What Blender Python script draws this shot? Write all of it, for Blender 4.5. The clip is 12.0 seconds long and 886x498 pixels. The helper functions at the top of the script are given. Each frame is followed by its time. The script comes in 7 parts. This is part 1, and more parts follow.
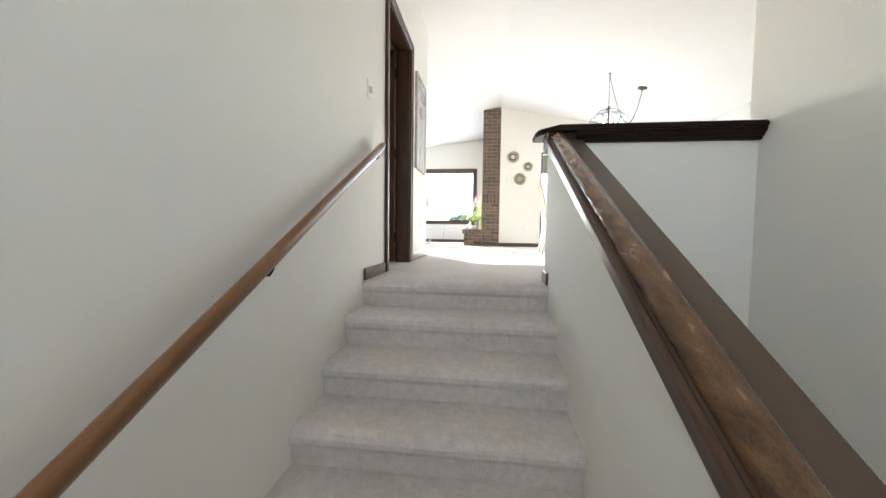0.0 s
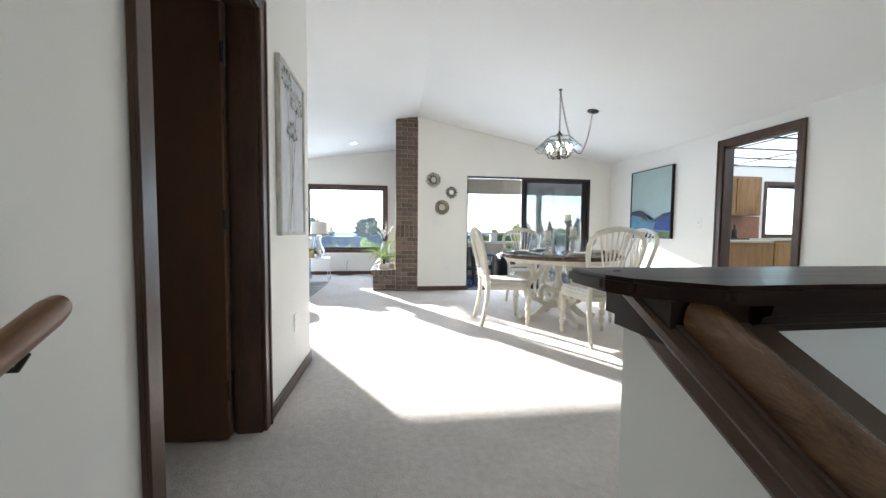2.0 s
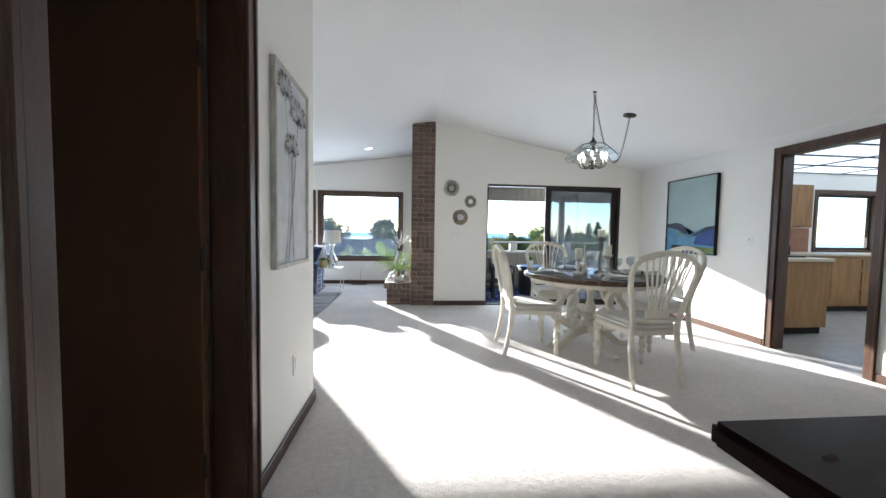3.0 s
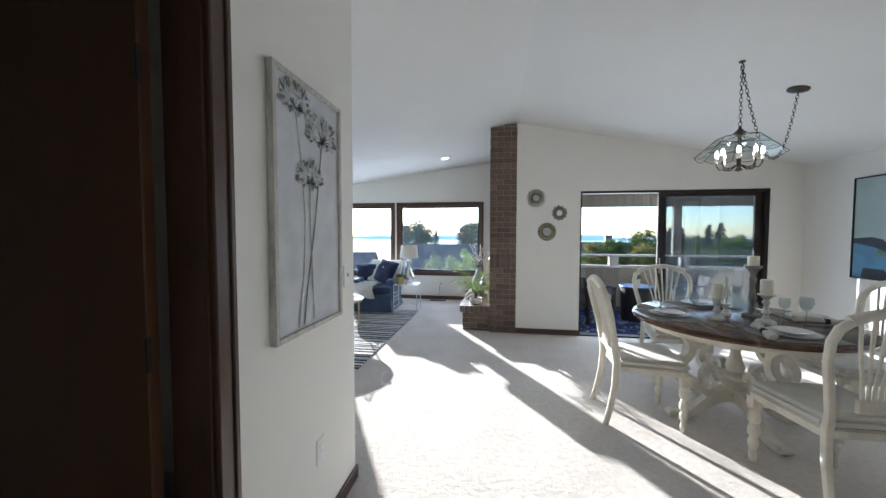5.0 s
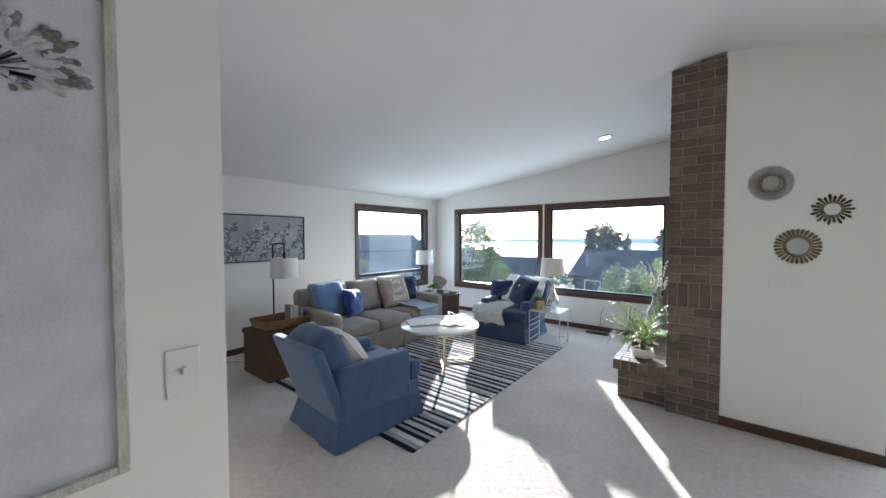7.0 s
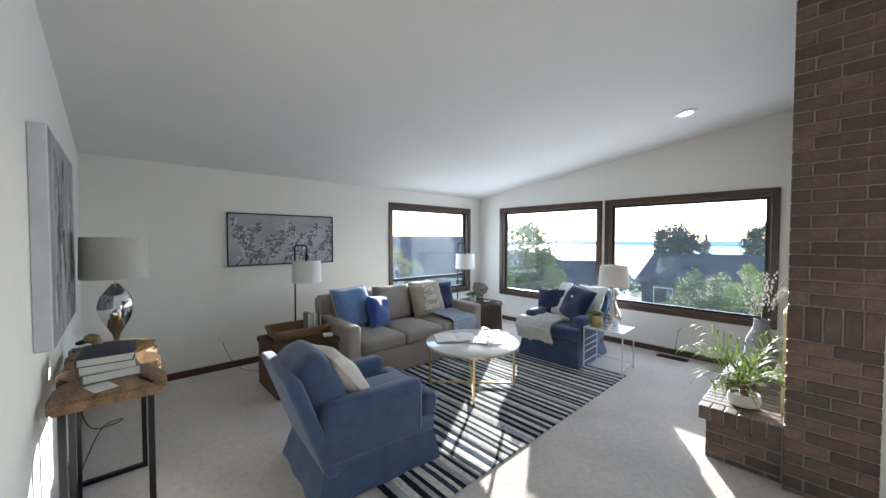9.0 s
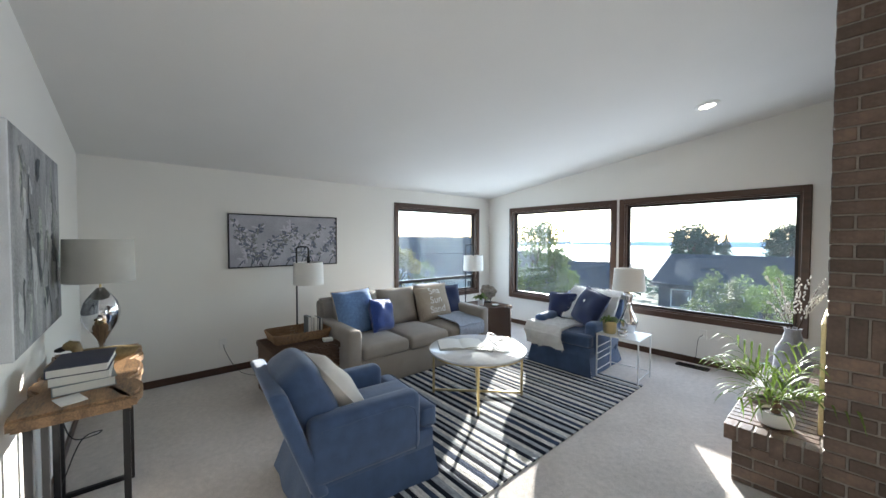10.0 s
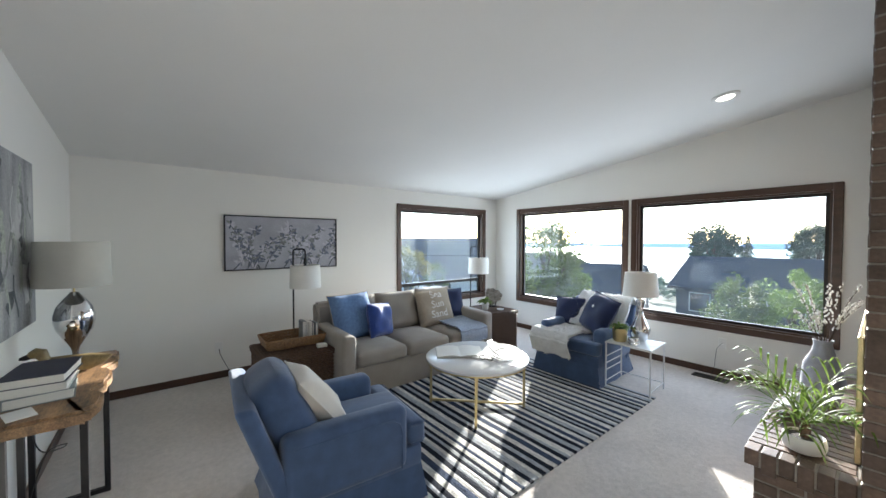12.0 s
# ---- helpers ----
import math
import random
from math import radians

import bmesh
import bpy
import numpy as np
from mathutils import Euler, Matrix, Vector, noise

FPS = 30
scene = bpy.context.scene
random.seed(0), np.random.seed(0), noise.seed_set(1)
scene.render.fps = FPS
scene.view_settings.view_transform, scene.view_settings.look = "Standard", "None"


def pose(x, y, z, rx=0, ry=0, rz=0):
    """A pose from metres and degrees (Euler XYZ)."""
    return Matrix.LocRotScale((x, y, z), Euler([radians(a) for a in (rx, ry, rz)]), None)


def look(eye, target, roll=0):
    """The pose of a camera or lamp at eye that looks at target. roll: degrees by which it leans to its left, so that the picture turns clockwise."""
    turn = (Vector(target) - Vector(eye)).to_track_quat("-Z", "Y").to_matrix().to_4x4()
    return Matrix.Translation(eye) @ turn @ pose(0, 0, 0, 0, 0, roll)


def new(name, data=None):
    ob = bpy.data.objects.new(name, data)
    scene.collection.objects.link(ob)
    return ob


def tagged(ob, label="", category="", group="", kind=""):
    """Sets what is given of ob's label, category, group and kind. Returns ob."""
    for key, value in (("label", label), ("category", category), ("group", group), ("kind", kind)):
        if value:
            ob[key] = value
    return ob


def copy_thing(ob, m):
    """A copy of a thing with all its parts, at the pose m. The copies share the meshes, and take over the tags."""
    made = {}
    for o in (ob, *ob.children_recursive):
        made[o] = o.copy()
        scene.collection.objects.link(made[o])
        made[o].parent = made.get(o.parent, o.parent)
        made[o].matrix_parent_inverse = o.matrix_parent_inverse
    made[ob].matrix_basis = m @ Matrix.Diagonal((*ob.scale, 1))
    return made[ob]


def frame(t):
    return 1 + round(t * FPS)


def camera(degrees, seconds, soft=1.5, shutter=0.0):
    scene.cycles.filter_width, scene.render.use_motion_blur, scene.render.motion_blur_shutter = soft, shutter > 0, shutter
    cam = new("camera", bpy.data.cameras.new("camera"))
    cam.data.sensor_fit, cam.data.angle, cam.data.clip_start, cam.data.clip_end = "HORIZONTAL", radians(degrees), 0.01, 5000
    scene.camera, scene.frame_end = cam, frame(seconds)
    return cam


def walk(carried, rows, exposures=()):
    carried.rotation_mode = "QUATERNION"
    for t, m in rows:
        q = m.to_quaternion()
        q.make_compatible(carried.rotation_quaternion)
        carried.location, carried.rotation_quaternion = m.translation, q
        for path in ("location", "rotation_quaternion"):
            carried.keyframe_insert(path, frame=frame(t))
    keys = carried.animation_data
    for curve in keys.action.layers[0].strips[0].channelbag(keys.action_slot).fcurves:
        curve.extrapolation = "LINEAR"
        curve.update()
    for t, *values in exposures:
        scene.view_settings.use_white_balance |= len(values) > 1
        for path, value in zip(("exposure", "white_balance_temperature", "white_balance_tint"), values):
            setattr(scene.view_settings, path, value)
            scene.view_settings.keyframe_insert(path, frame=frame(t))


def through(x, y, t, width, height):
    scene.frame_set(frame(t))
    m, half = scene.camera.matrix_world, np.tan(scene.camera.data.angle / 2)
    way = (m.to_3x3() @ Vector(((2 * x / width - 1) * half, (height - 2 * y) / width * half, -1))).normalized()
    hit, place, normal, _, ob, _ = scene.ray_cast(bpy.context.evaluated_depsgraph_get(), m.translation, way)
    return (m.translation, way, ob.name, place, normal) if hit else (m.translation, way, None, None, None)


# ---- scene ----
cam = camera(103.0, 12.0)
PATH = [
    (0, (0.548, 0.665, 0.319), (0.304, 2.647, 0.214), 0.70),
    (0.5, (0.406, 1.250, 0.515), (0.558, 3.241, 0.407), 0.80),
    (1, (0.451, 1.680, 0.723), (0.686, 3.663, 0.619), 0.70),
    (1.5, (0.450, 1.990, 0.900), (0.737, 3.967, 0.802), 0.70),
    (2, (0.435, 2.271, 1.007), (0.703, 4.250, 0.904), 0.50),
    (2.5, (0.429, 2.457, 1.095), (0.666, 4.440, 0.994), 0.80),
    (4.5, (0.533, 3.082, 1.322), (0.381, 5.075, 1.237), 0.20),
    (5, (0.569, 3.230, 1.369), (0.256, 5.204, 1.283), 0.10),
    (5.5, (0.600, 3.438, 1.392), (0.097, 5.372, 1.312), -0.10),
    (6, (0.689, 3.738, 1.458), (-0.062, 5.590, 1.383), -0.20),
    (6.5, (0.786, 4.171, 1.462), (-0.239, 5.888, 1.388), -0.20),
    (7, (0.790, 4.688, 1.471), (-0.449, 6.257, 1.402), -0.10),
    (9, (0.583, 5.300, 1.470), (-0.885, 6.656, 1.411), 0.10),
    (9.5, (0.550, 5.390, 1.475), (-0.945, 6.716, 1.417), 0.10),
    (10, (0.522, 5.464, 1.479), (-0.993, 6.768, 1.423), 0.10),
    (10.5, (0.500, 5.526, 1.482), (-1.029, 6.814, 1.428), 0.10),
    (11, (0.487, 5.579, 1.484), (-1.054, 6.853, 1.433), 0.10),
    (11.5, (0.483, 5.626, 1.485), (-1.068, 6.888, 1.436), 0.10),
    (12, (0.489, 5.672, 1.484), (-1.073, 6.920, 1.437), 0.10),
]
EXPOSURE = [(0.0, 3.75, 6250, 10), (0.8, 3.56, 6100, 10), (1.5, 3.20, 5920, 9), (2.5, 2.72, 5760, 9), (4.5, 2.12, 5680, 9), (7.0, 2.12, 5730, 9), (9.0, 2.18, 5980, 9), (12.0, 2.23, 6020, 9)]
walk(cam, [(t, look(eye, target, roll)) for t, eye, target, roll in PATH], EXPOSURE)

# ---- world and light ----
SUN_WAY = Vector((1.0, -1.68, -0.50)).normalized()
world = bpy.data.worlds.new("world")
scene.world = world
world.use_nodes = True
wn = world.node_tree.nodes
sky = wn.new("ShaderNodeTexSky")
sky.sky_type, sky.sun_disc = "NISHITA", False
sky.sun_elevation = radians(14.35)
sky.sun_rotation = math.atan2(-SUN_WAY.x, -SUN_WAY.y)
sky.air_density, sky.dust_density, sky.ozone_density = 0.9, 0.3, 2.5
wn["Background"].inputs["Strength"].default_value = 0.13
world.node_tree.links.new(sky.outputs[0], wn["Background"].inputs["Color"])

sun_data = bpy.data.lights.new("sun", "SUN")
sun_data.energy, sun_data.angle, sun_data.color = 4.3, radians(0.5), (1.0, 0.93, 0.82)
sun = new("sun", sun_data)
sun.rotation_mode = "QUATERNION"
sun.rotation_quaternion = SUN_WAY.to_track_quat("-Z", "Y")


def window_light(name, x, y, z, w, h, rz, power, col=(0.86, 0.93, 1.0)):
    """Skylight that enters by a window: an area lamp in its opening, facing into the room."""
    d = bpy.data.lights.new(name, "AREA")
    d.shape, d.size, d.size_y, d.energy, d.color = "RECTANGLE", w, h, power, col
    ob = new(name, d)
    ob.matrix_world = pose(x, y, z, 90, 0, rz)
    return ob


# ---- materials ----
def mat(name, col, rough=0.6, metal=0.0, var=0.12, scale=6.0, bump=0.15, bscale=120.0, spec=0.5, stretch=(1, 1, 1), col2=None, rand=0.0, sheen=0.0, bdist=0.004, coords="Object"):
    """Principled surface with slow stains and fine grain; lengths in metres."""
    m = bpy.data.materials.new(name)
    m.use_nodes = True
    n, l = m.node_tree.nodes, m.node_tree.links
    p = n["Principled BSDF"]
    p.inputs["Metallic"].default_value = metal
    p.inputs["Specular IOR Level"].default_value = spec
    p.inputs["Sheen Weight"].default_value = sheen
    tc = n.new("ShaderNodeTexCoord")
    mp = n.new("ShaderNodeMapping")
    mp.inputs["Scale"].default_value = stretch
    l.new(tc.outputs[coords], mp.inputs["Vector"])
    a = n.new("ShaderNodeTexNoise")
    a.inputs["Scale"].default_value, a.inputs["Detail"].default_value = scale, 5
    b = n.new("ShaderNodeTexNoise")
    b.inputs["Scale"].default_value, b.inputs["Detail"].default_value = bscale, 3
    l.new(mp.outputs[0], a.inputs["Vector"])
    l.new(mp.outputs[0], b.inputs["Vector"])
    ramp = n.new("ShaderNodeMix")
    ramp.data_type = "RGBA"
    dark = col2 if col2 else tuple(c * (1 - 2 * var) for c in col)
    lite = col if col2 else tuple(min(1, c * (1 + var)) for c in col)
    ramp.inputs[6].default_value, ramp.inputs[7].default_value = (*dark, 1), (*lite, 1)
    mr = n.new("ShaderNodeMapRange")
    mr.inputs["From Min"].default_value, mr.inputs["From Max"].default_value = 0.3, 0.7
    mixf = n.new("ShaderNodeMath")
    mixf.operation = "MULTIPLY_ADD"
    mixf.inputs[1].default_value = 0.35
    sc = n.new("ShaderNodeMath")
    sc.operation = "MULTIPLY"
    sc.inputs[1].default_value = 0.65
    l.new(a.outputs["Fac"], sc.inputs[0])
    l.new(b.outputs["Fac"], mixf.inputs[0])
    l.new(sc.outputs[0], mixf.inputs[2])
    l.new(mixf.outputs[0], mr.inputs["Value"])
    l.new(mr.outputs[0], ramp.inputs[0])
    out = ramp.outputs[2]
    if rand:
        oi = n.new("ShaderNodeObjectInfo")
        hs = n.new("ShaderNodeHueSaturation")
        rr = n.new("ShaderNodeMapRange")
        rr.inputs["To Min"].default_value, rr.inputs["To Max"].default_value = 1 - rand, 1 + rand
        l.new(oi.outputs["Random"], rr.inputs["Value"])
        l.new(rr.outputs[0], hs.inputs["Value"])
        l.new(out, hs.inputs["Color"])
        out = hs.outputs[0]
    l.new(out, p.inputs["Base Color"])
    rg = n.new("ShaderNodeMapRange")
    rg.inputs["To Min"].default_value, rg.inputs["To Max"].default_value = max(0.02, rough - 0.08), min(1, rough + 0.08)
    l.new(a.outputs["Fac"], rg.inputs["Value"])
    l.new(rg.outputs[0], p.inputs["Roughness"])
    if bump:
        bp = n.new("ShaderNodeBump")
        bp.inputs["Strength"].default_value, bp.inputs["Distance"].default_value = bump, bdist
        l.new(b.outputs["Fac"], bp.inputs["Height"])
        l.new(bp.outputs[0], p.inputs["Normal"])
    return m


def glass_mat(name, tint=(1, 1, 1), rough=0.0, dust=0.0):
    """Thin clear pane: lets light straight through, with a gloss that grows at grazing angles."""
    m = bpy.data.materials.new(name)
    m.use_nodes = True
    n, l = m.node_tree.nodes, m.node_tree.links
    n.remove(n["Principled BSDF"])
    t = n.new("ShaderNodeBsdfTransparent")
    t.inputs[0].default_value = (*tint, 1)
    g = n.new("ShaderNodeBsdfGlossy")
    g.inputs["Roughness"].default_value = rough
    lw = n.new("ShaderNodeLayerWeight")
    lw.inputs["Blend"].default_value = 0.5
    pw = n.new("ShaderNodeMath")
    pw.operation = "POWER"
    pw.inputs[1].default_value = 4.0
    f = n.new("ShaderNodeMapRange")
    f.inputs["To Min"].default_value, f.inputs["To Max"].default_value = 0.04, 0.7
    l.new(lw.outputs["Facing"], pw.inputs[0])
    l.new(pw.outputs[0], f.inputs["Value"])
    mx = n.new("ShaderNodeMixShader")
    clear = t.outputs[0]
    # Dust film; its blue tint also stands in for sun glare on the pane.
    if dust:
        d = n.new("ShaderNodeBsdfTranslucent")
        d.inputs["Color"].default_value = (0.75, 0.88, 1.0, 1)
        dm = n.new("ShaderNodeMixShader")
        sm = n.new("ShaderNodeTexNoise")
        sm.inputs["Scale"].default_value, sm.inputs["Detail"].default_value = 3.0, 4
        sr = n.new("ShaderNodeMapRange")
        sr.inputs["From Min"].default_value, sr.inputs["From Max"].default_value = 0.3, 0.7
        sr.inputs["To Min"].default_value, sr.inputs["To Max"].default_value = dust * 0.5, dust * 1.6
        l.new(sm.outputs["Fac"], sr.inputs["Value"])
        l.new(sr.outputs[0], dm.inputs[0])
        l.new(t.outputs[0], dm.inputs[1])
        l.new(d.outputs[0], dm.inputs[2])
        clear = dm.outputs[0]
    l.new(f.outputs[0], mx.inputs[0])
    l.new(clear, mx.inputs[1])
    l.new(g.outputs[0], mx.inputs[2])
    l.new(mx.outputs[0], n["Material Output"].inputs["Surface"])
    return m


def glow_mat(name, col, strength):
    m = bpy.data.materials.new(name)
    m.use_nodes = True
    p = m.node_tree.nodes["Principled BSDF"]
    p.inputs["Base Color"].default_value = (*col, 1)
    p.inputs["Emission Color"].default_value = (*col, 1)
    p.inputs["Emission Strength"].default_value = strength
    return m


M_WALL = mat("wall_paint", (0.82, 0.80, 0.75), 0.75, var=0.015, scale=1.5, bump=0.12, bscale=260, bdist=0.0015)
M_CEIL = mat("ceiling_paint", (0.76, 0.75, 0.73), 0.85, var=0.02, scale=1.2, bump=0.3, bscale=160, bdist=0.003)
def carpet_mat(name, col):
    """Cut-pile carpet: fine tufts, hand-sized tracks where the pile lies over, slow soiling."""
    m = mat(name, col, 0.95, var=0.07, scale=2.5, bump=0, spec=0.05, sheen=0.15)
    n, l = m.node_tree.nodes, m.node_tree.links
    p = n["Principled BSDF"]
    tc = n.new("ShaderNodeTexCoord")
    heights = []
    for scale, detail, amount in ((26.0, 3, 0.55), (150.0, 2, 0.45)):
        t = n.new("ShaderNodeTexNoise")
        t.inputs["Scale"].default_value, t.inputs["Detail"].default_value = scale, detail
        l.new(tc.outputs["Object"], t.inputs["Vector"])
        k = n.new("ShaderNodeMath")
        k.operation = "MULTIPLY"
        k.inputs[1].default_value = amount
        l.new(t.outputs["Fac"], k.inputs[0])
        heights.append(k)
    add = n.new("ShaderNodeMath")
    l.new(heights[0].outputs[0], add.inputs[0])
    l.new(heights[1].outputs[0], add.inputs[1])
    tone = n.new("ShaderNodeMapRange")
    tone.inputs["From Min"].default_value, tone.inputs["From Max"].default_value = 0.36, 0.64
    tone.inputs["To Min"].default_value, tone.inputs["To Max"].default_value = 0.88, 1.08
    l.new(add.outputs[0], tone.inputs["Value"])
    hs = n.new("ShaderNodeHueSaturation")
    l.new(p.inputs["Base Color"].links[0].from_socket, hs.inputs["Color"])
    l.new(tone.outputs[0], hs.inputs["Value"])
    l.new(hs.outputs[0], p.inputs["Base Color"])
    b = n.new("ShaderNodeBump")
    b.inputs["Strength"].default_value, b.inputs["Distance"].default_value = 0.8, 0.011
    l.new(add.outputs[0], b.inputs["Height"])
    l.new(b.outputs[0], p.inputs["Normal"])
    return m


M_CARPET = carpet_mat("carpet", (0.63, 0.58, 0.535))
M_DARKWOOD = mat("dark_wood", (0.075, 0.036, 0.021), 0.33, var=0.3, scale=4, bump=0.05, bscale=60, stretch=(5, 5, 0.7), spec=0.5)
M_DARKWOOD_H = mat("dark_wood_level", (0.080, 0.041, 0.025), 0.32, var=0.18, scale=4, bump=0.05, bscale=60, stretch=(0.7, 5, 5), spec=0.5)
M_DARKWOOD_Y = mat("dark_wood_along", (0.078, 0.040, 0.025), 0.32, var=0.18, scale=4, bump=0.05, bscale=60, stretch=(5, 0.7, 5), spec=0.5)
M_DOOR = mat("door_wood", (0.110, 0.048, 0.020), 0.38, var=0.10, scale=3, bump=0.05, bscale=50, stretch=(4, 4, 0.5))
M_RAIL = mat("rail_wood", (0.21, 0.095, 0.036), 0.35, var=0.25, scale=5, bump=0.05, bscale=50, stretch=(6, 0.6, 0.6))
M_OAK = mat("oak_honey", (0.30, 0.155, 0.052), 0.4, var=0.25, scale=4, bump=0.05, bscale=60, stretch=(4, 4, 0.5))
M_BRICK = mat("brick", (0.150, 0.097, 0.069), 0.50, var=0.25, scale=14, bump=0.5, bscale=70, rand=0.35, spec=0.5)
M_MORTAR = mat("mortar", (0.30, 0.27, 0.235), 0.95, var=0.15, scale=20, bump=0.5, bscale=90)
# Thicker film for window_3: real dust plus sun glare put into the pane.
M_GLASS_GLARE = glass_mat("dust_glare_glass", (0.97, 0.985, 0.98), dust=0.014)
M_GLASS = glass_mat("window_glass", (0.97, 0.985, 0.98), dust=0.005)
M_SCREEN = glass_mat("screened_glass", (0.56, 0.58, 0.61), dust=0.003)
M_WHITE = mat("white_plastic", (0.80, 0.79, 0.76), 0.4, var=0.02, bump=0)
M_BLACK = mat("black_metal", (0.02, 0.02, 0.022), 0.45, metal=0.6, var=0.1, bump=0.05)
M_BRONZE = mat("bronze_frame", (0.035, 0.028, 0.024), 0.4, metal=0.5, var=0.1, bump=0)


# ---- building helpers ----
def box(bm, x0, x1, y0, y1, z0, z1, m=None):
    vs = [bm.verts.new((x, y, z)) for z in (z0, z1) for x, y in ((x0, y0), (x1, y0), (x1, y1), (x0, y1))]
    if m is not None:
        for v in vs:
            v.co = m @ v.co
    for f in ((0, 3, 2, 1), (4, 5, 6, 7), (0, 1, 5, 4), (1, 2, 6, 5), (2, 3, 7, 6), (3, 0, 4, 7)):
        bm.faces.new([vs[i] for i in f])
    return vs


def soft_box(x0, x1, y0, y1, z0, z1, r=0.01, seg=2):
    bm = bmesh.new()
    box(bm, x0, x1, y0, y1, z0, z1)
    bmesh.ops.bevel(bm, geom=bm.edges[:], offset=r, segments=seg, profile=0.5, affect="EDGES")
    return bm


def prism(bm, poly, axis, a, b):
    """A polygon (list of 2D points) swept along an axis from a to b."""
    def put(p, c):
        return {"x": (c, p[0], p[1]), "y": (p[0], c, p[1]), "z": (p[0], p[1], c)}[axis]
    lo = [bm.verts.new(put(p, a)) for p in poly]
    hi = [bm.verts.new(put(p, b)) for p in poly]
    n = len(poly)
    bm.faces.new(lo), bm.faces.new(hi[::-1])
    for i in range(n):
        bm.faces.new((lo[i], hi[i], hi[(i + 1) % n], lo[(i + 1) % n]))


def lathe(bm, prof, seg=20, at=(0, 0, 0), loop=False):
    """Turn a profile of (radius, height) about the z axis; loop closes the profile into a ring."""
    rings = []
    for r, z in prof:
        rings.append([bm.verts.new((at[0] + r * math.cos(2 * math.pi * i / seg), at[1] + r * math.sin(2 * math.pi * i / seg), at[2] + z)) for i in range(seg)])
    for a, b in zip(rings, rings[1:] + ([rings[0]] if loop else [])):
        for i in range(seg):
            bm.faces.new((a[i], a[(i + 1) % seg], b[(i + 1) % seg], b[i]))
    if not loop:
        bm.faces.new(rings[0][::-1]), bm.faces.new(rings[-1])


def tube(bm, pts, r, seg=8, flat=1.0):
    """A round bar along points; r may be a list, one radius a point."""
    pts = [Vector(p) for p in pts]
    rs = r if isinstance(r, (list, tuple)) else [r] * len(pts)
    rings, up = [], None
    for i, p in enumerate(pts):
        d = (pts[min(i + 1, len(pts) - 1)] - pts[max(i - 1, 0)]).normalized()
        if up is None:
            up = d.orthogonal().normalized()
        else:
            up = (up - d * up.dot(d))
            up = up.normalized() if up.length > 1e-6 else d.orthogonal().normalized()
        side = d.cross(up)
        rings.append([bm.verts.new(p + rs[i] * (math.cos(2 * math.pi * k / seg) * up + flat * math.sin(2 * math.pi * k / seg) * side)) for k in range(seg)])
    for a, b in zip(rings, rings[1:]):
        for k in range(seg):
            bm.faces.new((a[k], a[(k + 1) % seg], b[(k + 1) % seg], b[k]))
    bm.faces.new(rings[0][::-1]), bm.faces.new(rings[-1])


def arc(fn, n):
    return [fn(i / n) for i in range(n + 1)]


def mesh_of(bm, name, material, smooth=False):
    bmesh.ops.recalc_face_normals(bm, faces=bm.faces)
    me = bpy.data.meshes.new(name)
    bm.to_mesh(me)
    bm.free()
    me.materials.append(material)
    if smooth:
        me.polygons.foreach_set("use_smooth", [True] * len(me.polygons))
        me.set_sharp_from_angle(angle=radians(40))
    return me


def part(name, bm, material, parent, label="", smooth=False, m=None):
    ob = new(name, mesh_of(bm, name, material, smooth))
    ob.parent = parent
    if m is not None:
        ob.matrix_basis = m
    if label:
        ob["label"] = label
    return ob


def thing(name, label, category, m=None, group="", kind=""):
    ob = new(name)
    ob.empty_display_size = 0.05
    if m is not None:
        ob.matrix_basis = m
    return tagged(ob, label, category, group, kind)


def solid(name, bm, material, label, category="", kind="", group="", smooth=False, m=None):
    ob = new(name, mesh_of(bm, name, material, smooth))
    if m is not None:
        ob.matrix_basis = m
    return tagged(ob, label, category, group, kind)


def structure(name, bm, material, label="", smooth=False):
    return solid(name, bm, material, label, name.split("_")[0], "structure", smooth=smooth)


# ---- the large structure ----
XL, XR, YC, YW, XW, YS = -0.215, 4.217, 8.15, 10.472, -3.96, 5.05
XH, XV = 0.915, 2.02
RIDGE_X, RIDGE_Z = 0.79, 2.87


def ceil_z(x):
    return RIDGE_Z + (0.135 if x < RIDGE_X else -0.196) * (x - RIDGE_X)


def wall_x(name, y0, y1, x0, x1, z0, holes=(), label="", material=None, top=None):
    """A wall that runs along x, with its top under the sloping ceiling; holes are (x0, x1, z0, z1)."""
    bm = bmesh.new()
    cuts = sorted({x0, x1, *(c for h in holes for c in h[:2]), *([RIDGE_X] if x0 < RIDGE_X < x1 else [])})
    for a, b in zip(cuts, cuts[1:]):
        ta, tb = (top, top) if top else (ceil_z(a) + 0.05, ceil_z(b) + 0.05)
        inside = sorted(h[2:] for h in holes if h[0] <= a + 1e-6 and h[1] >= b - 1e-6)
        z = z0
        for h0, h1 in inside:
            if h0 > z:
                box(bm, a, b, y0, y1, z, h0)
            z = h1
        prism(bm, [(a, z), (b, z), (b, tb), (a, ta)], "y", y0, y1)
    return structure(name, bm, material or M_WALL, label or "cream-white painted wall")


def wall_y(name, x0, x1, y0, y1, z0, z1, holes=(), label="", material=None):
    """A wall that runs along y with a level top; holes are (y0, y1, z0, z1)."""
    bm = bmesh.new()
    cuts = sorted({y0, y1, *(c for h in holes for c in h[:2])})
    for a, b in zip(cuts, cuts[1:]):
        z = z0
        for h0, h1 in sorted(h[2:] for h in holes if h[0] <= a + 1e-6 and h[1] >= b - 1e-6):
            if h0 > z:
                box(bm, x0, x1, a, b, z, h0)
            z = h1
        box(bm, x0, x1, a, b, z, z1)
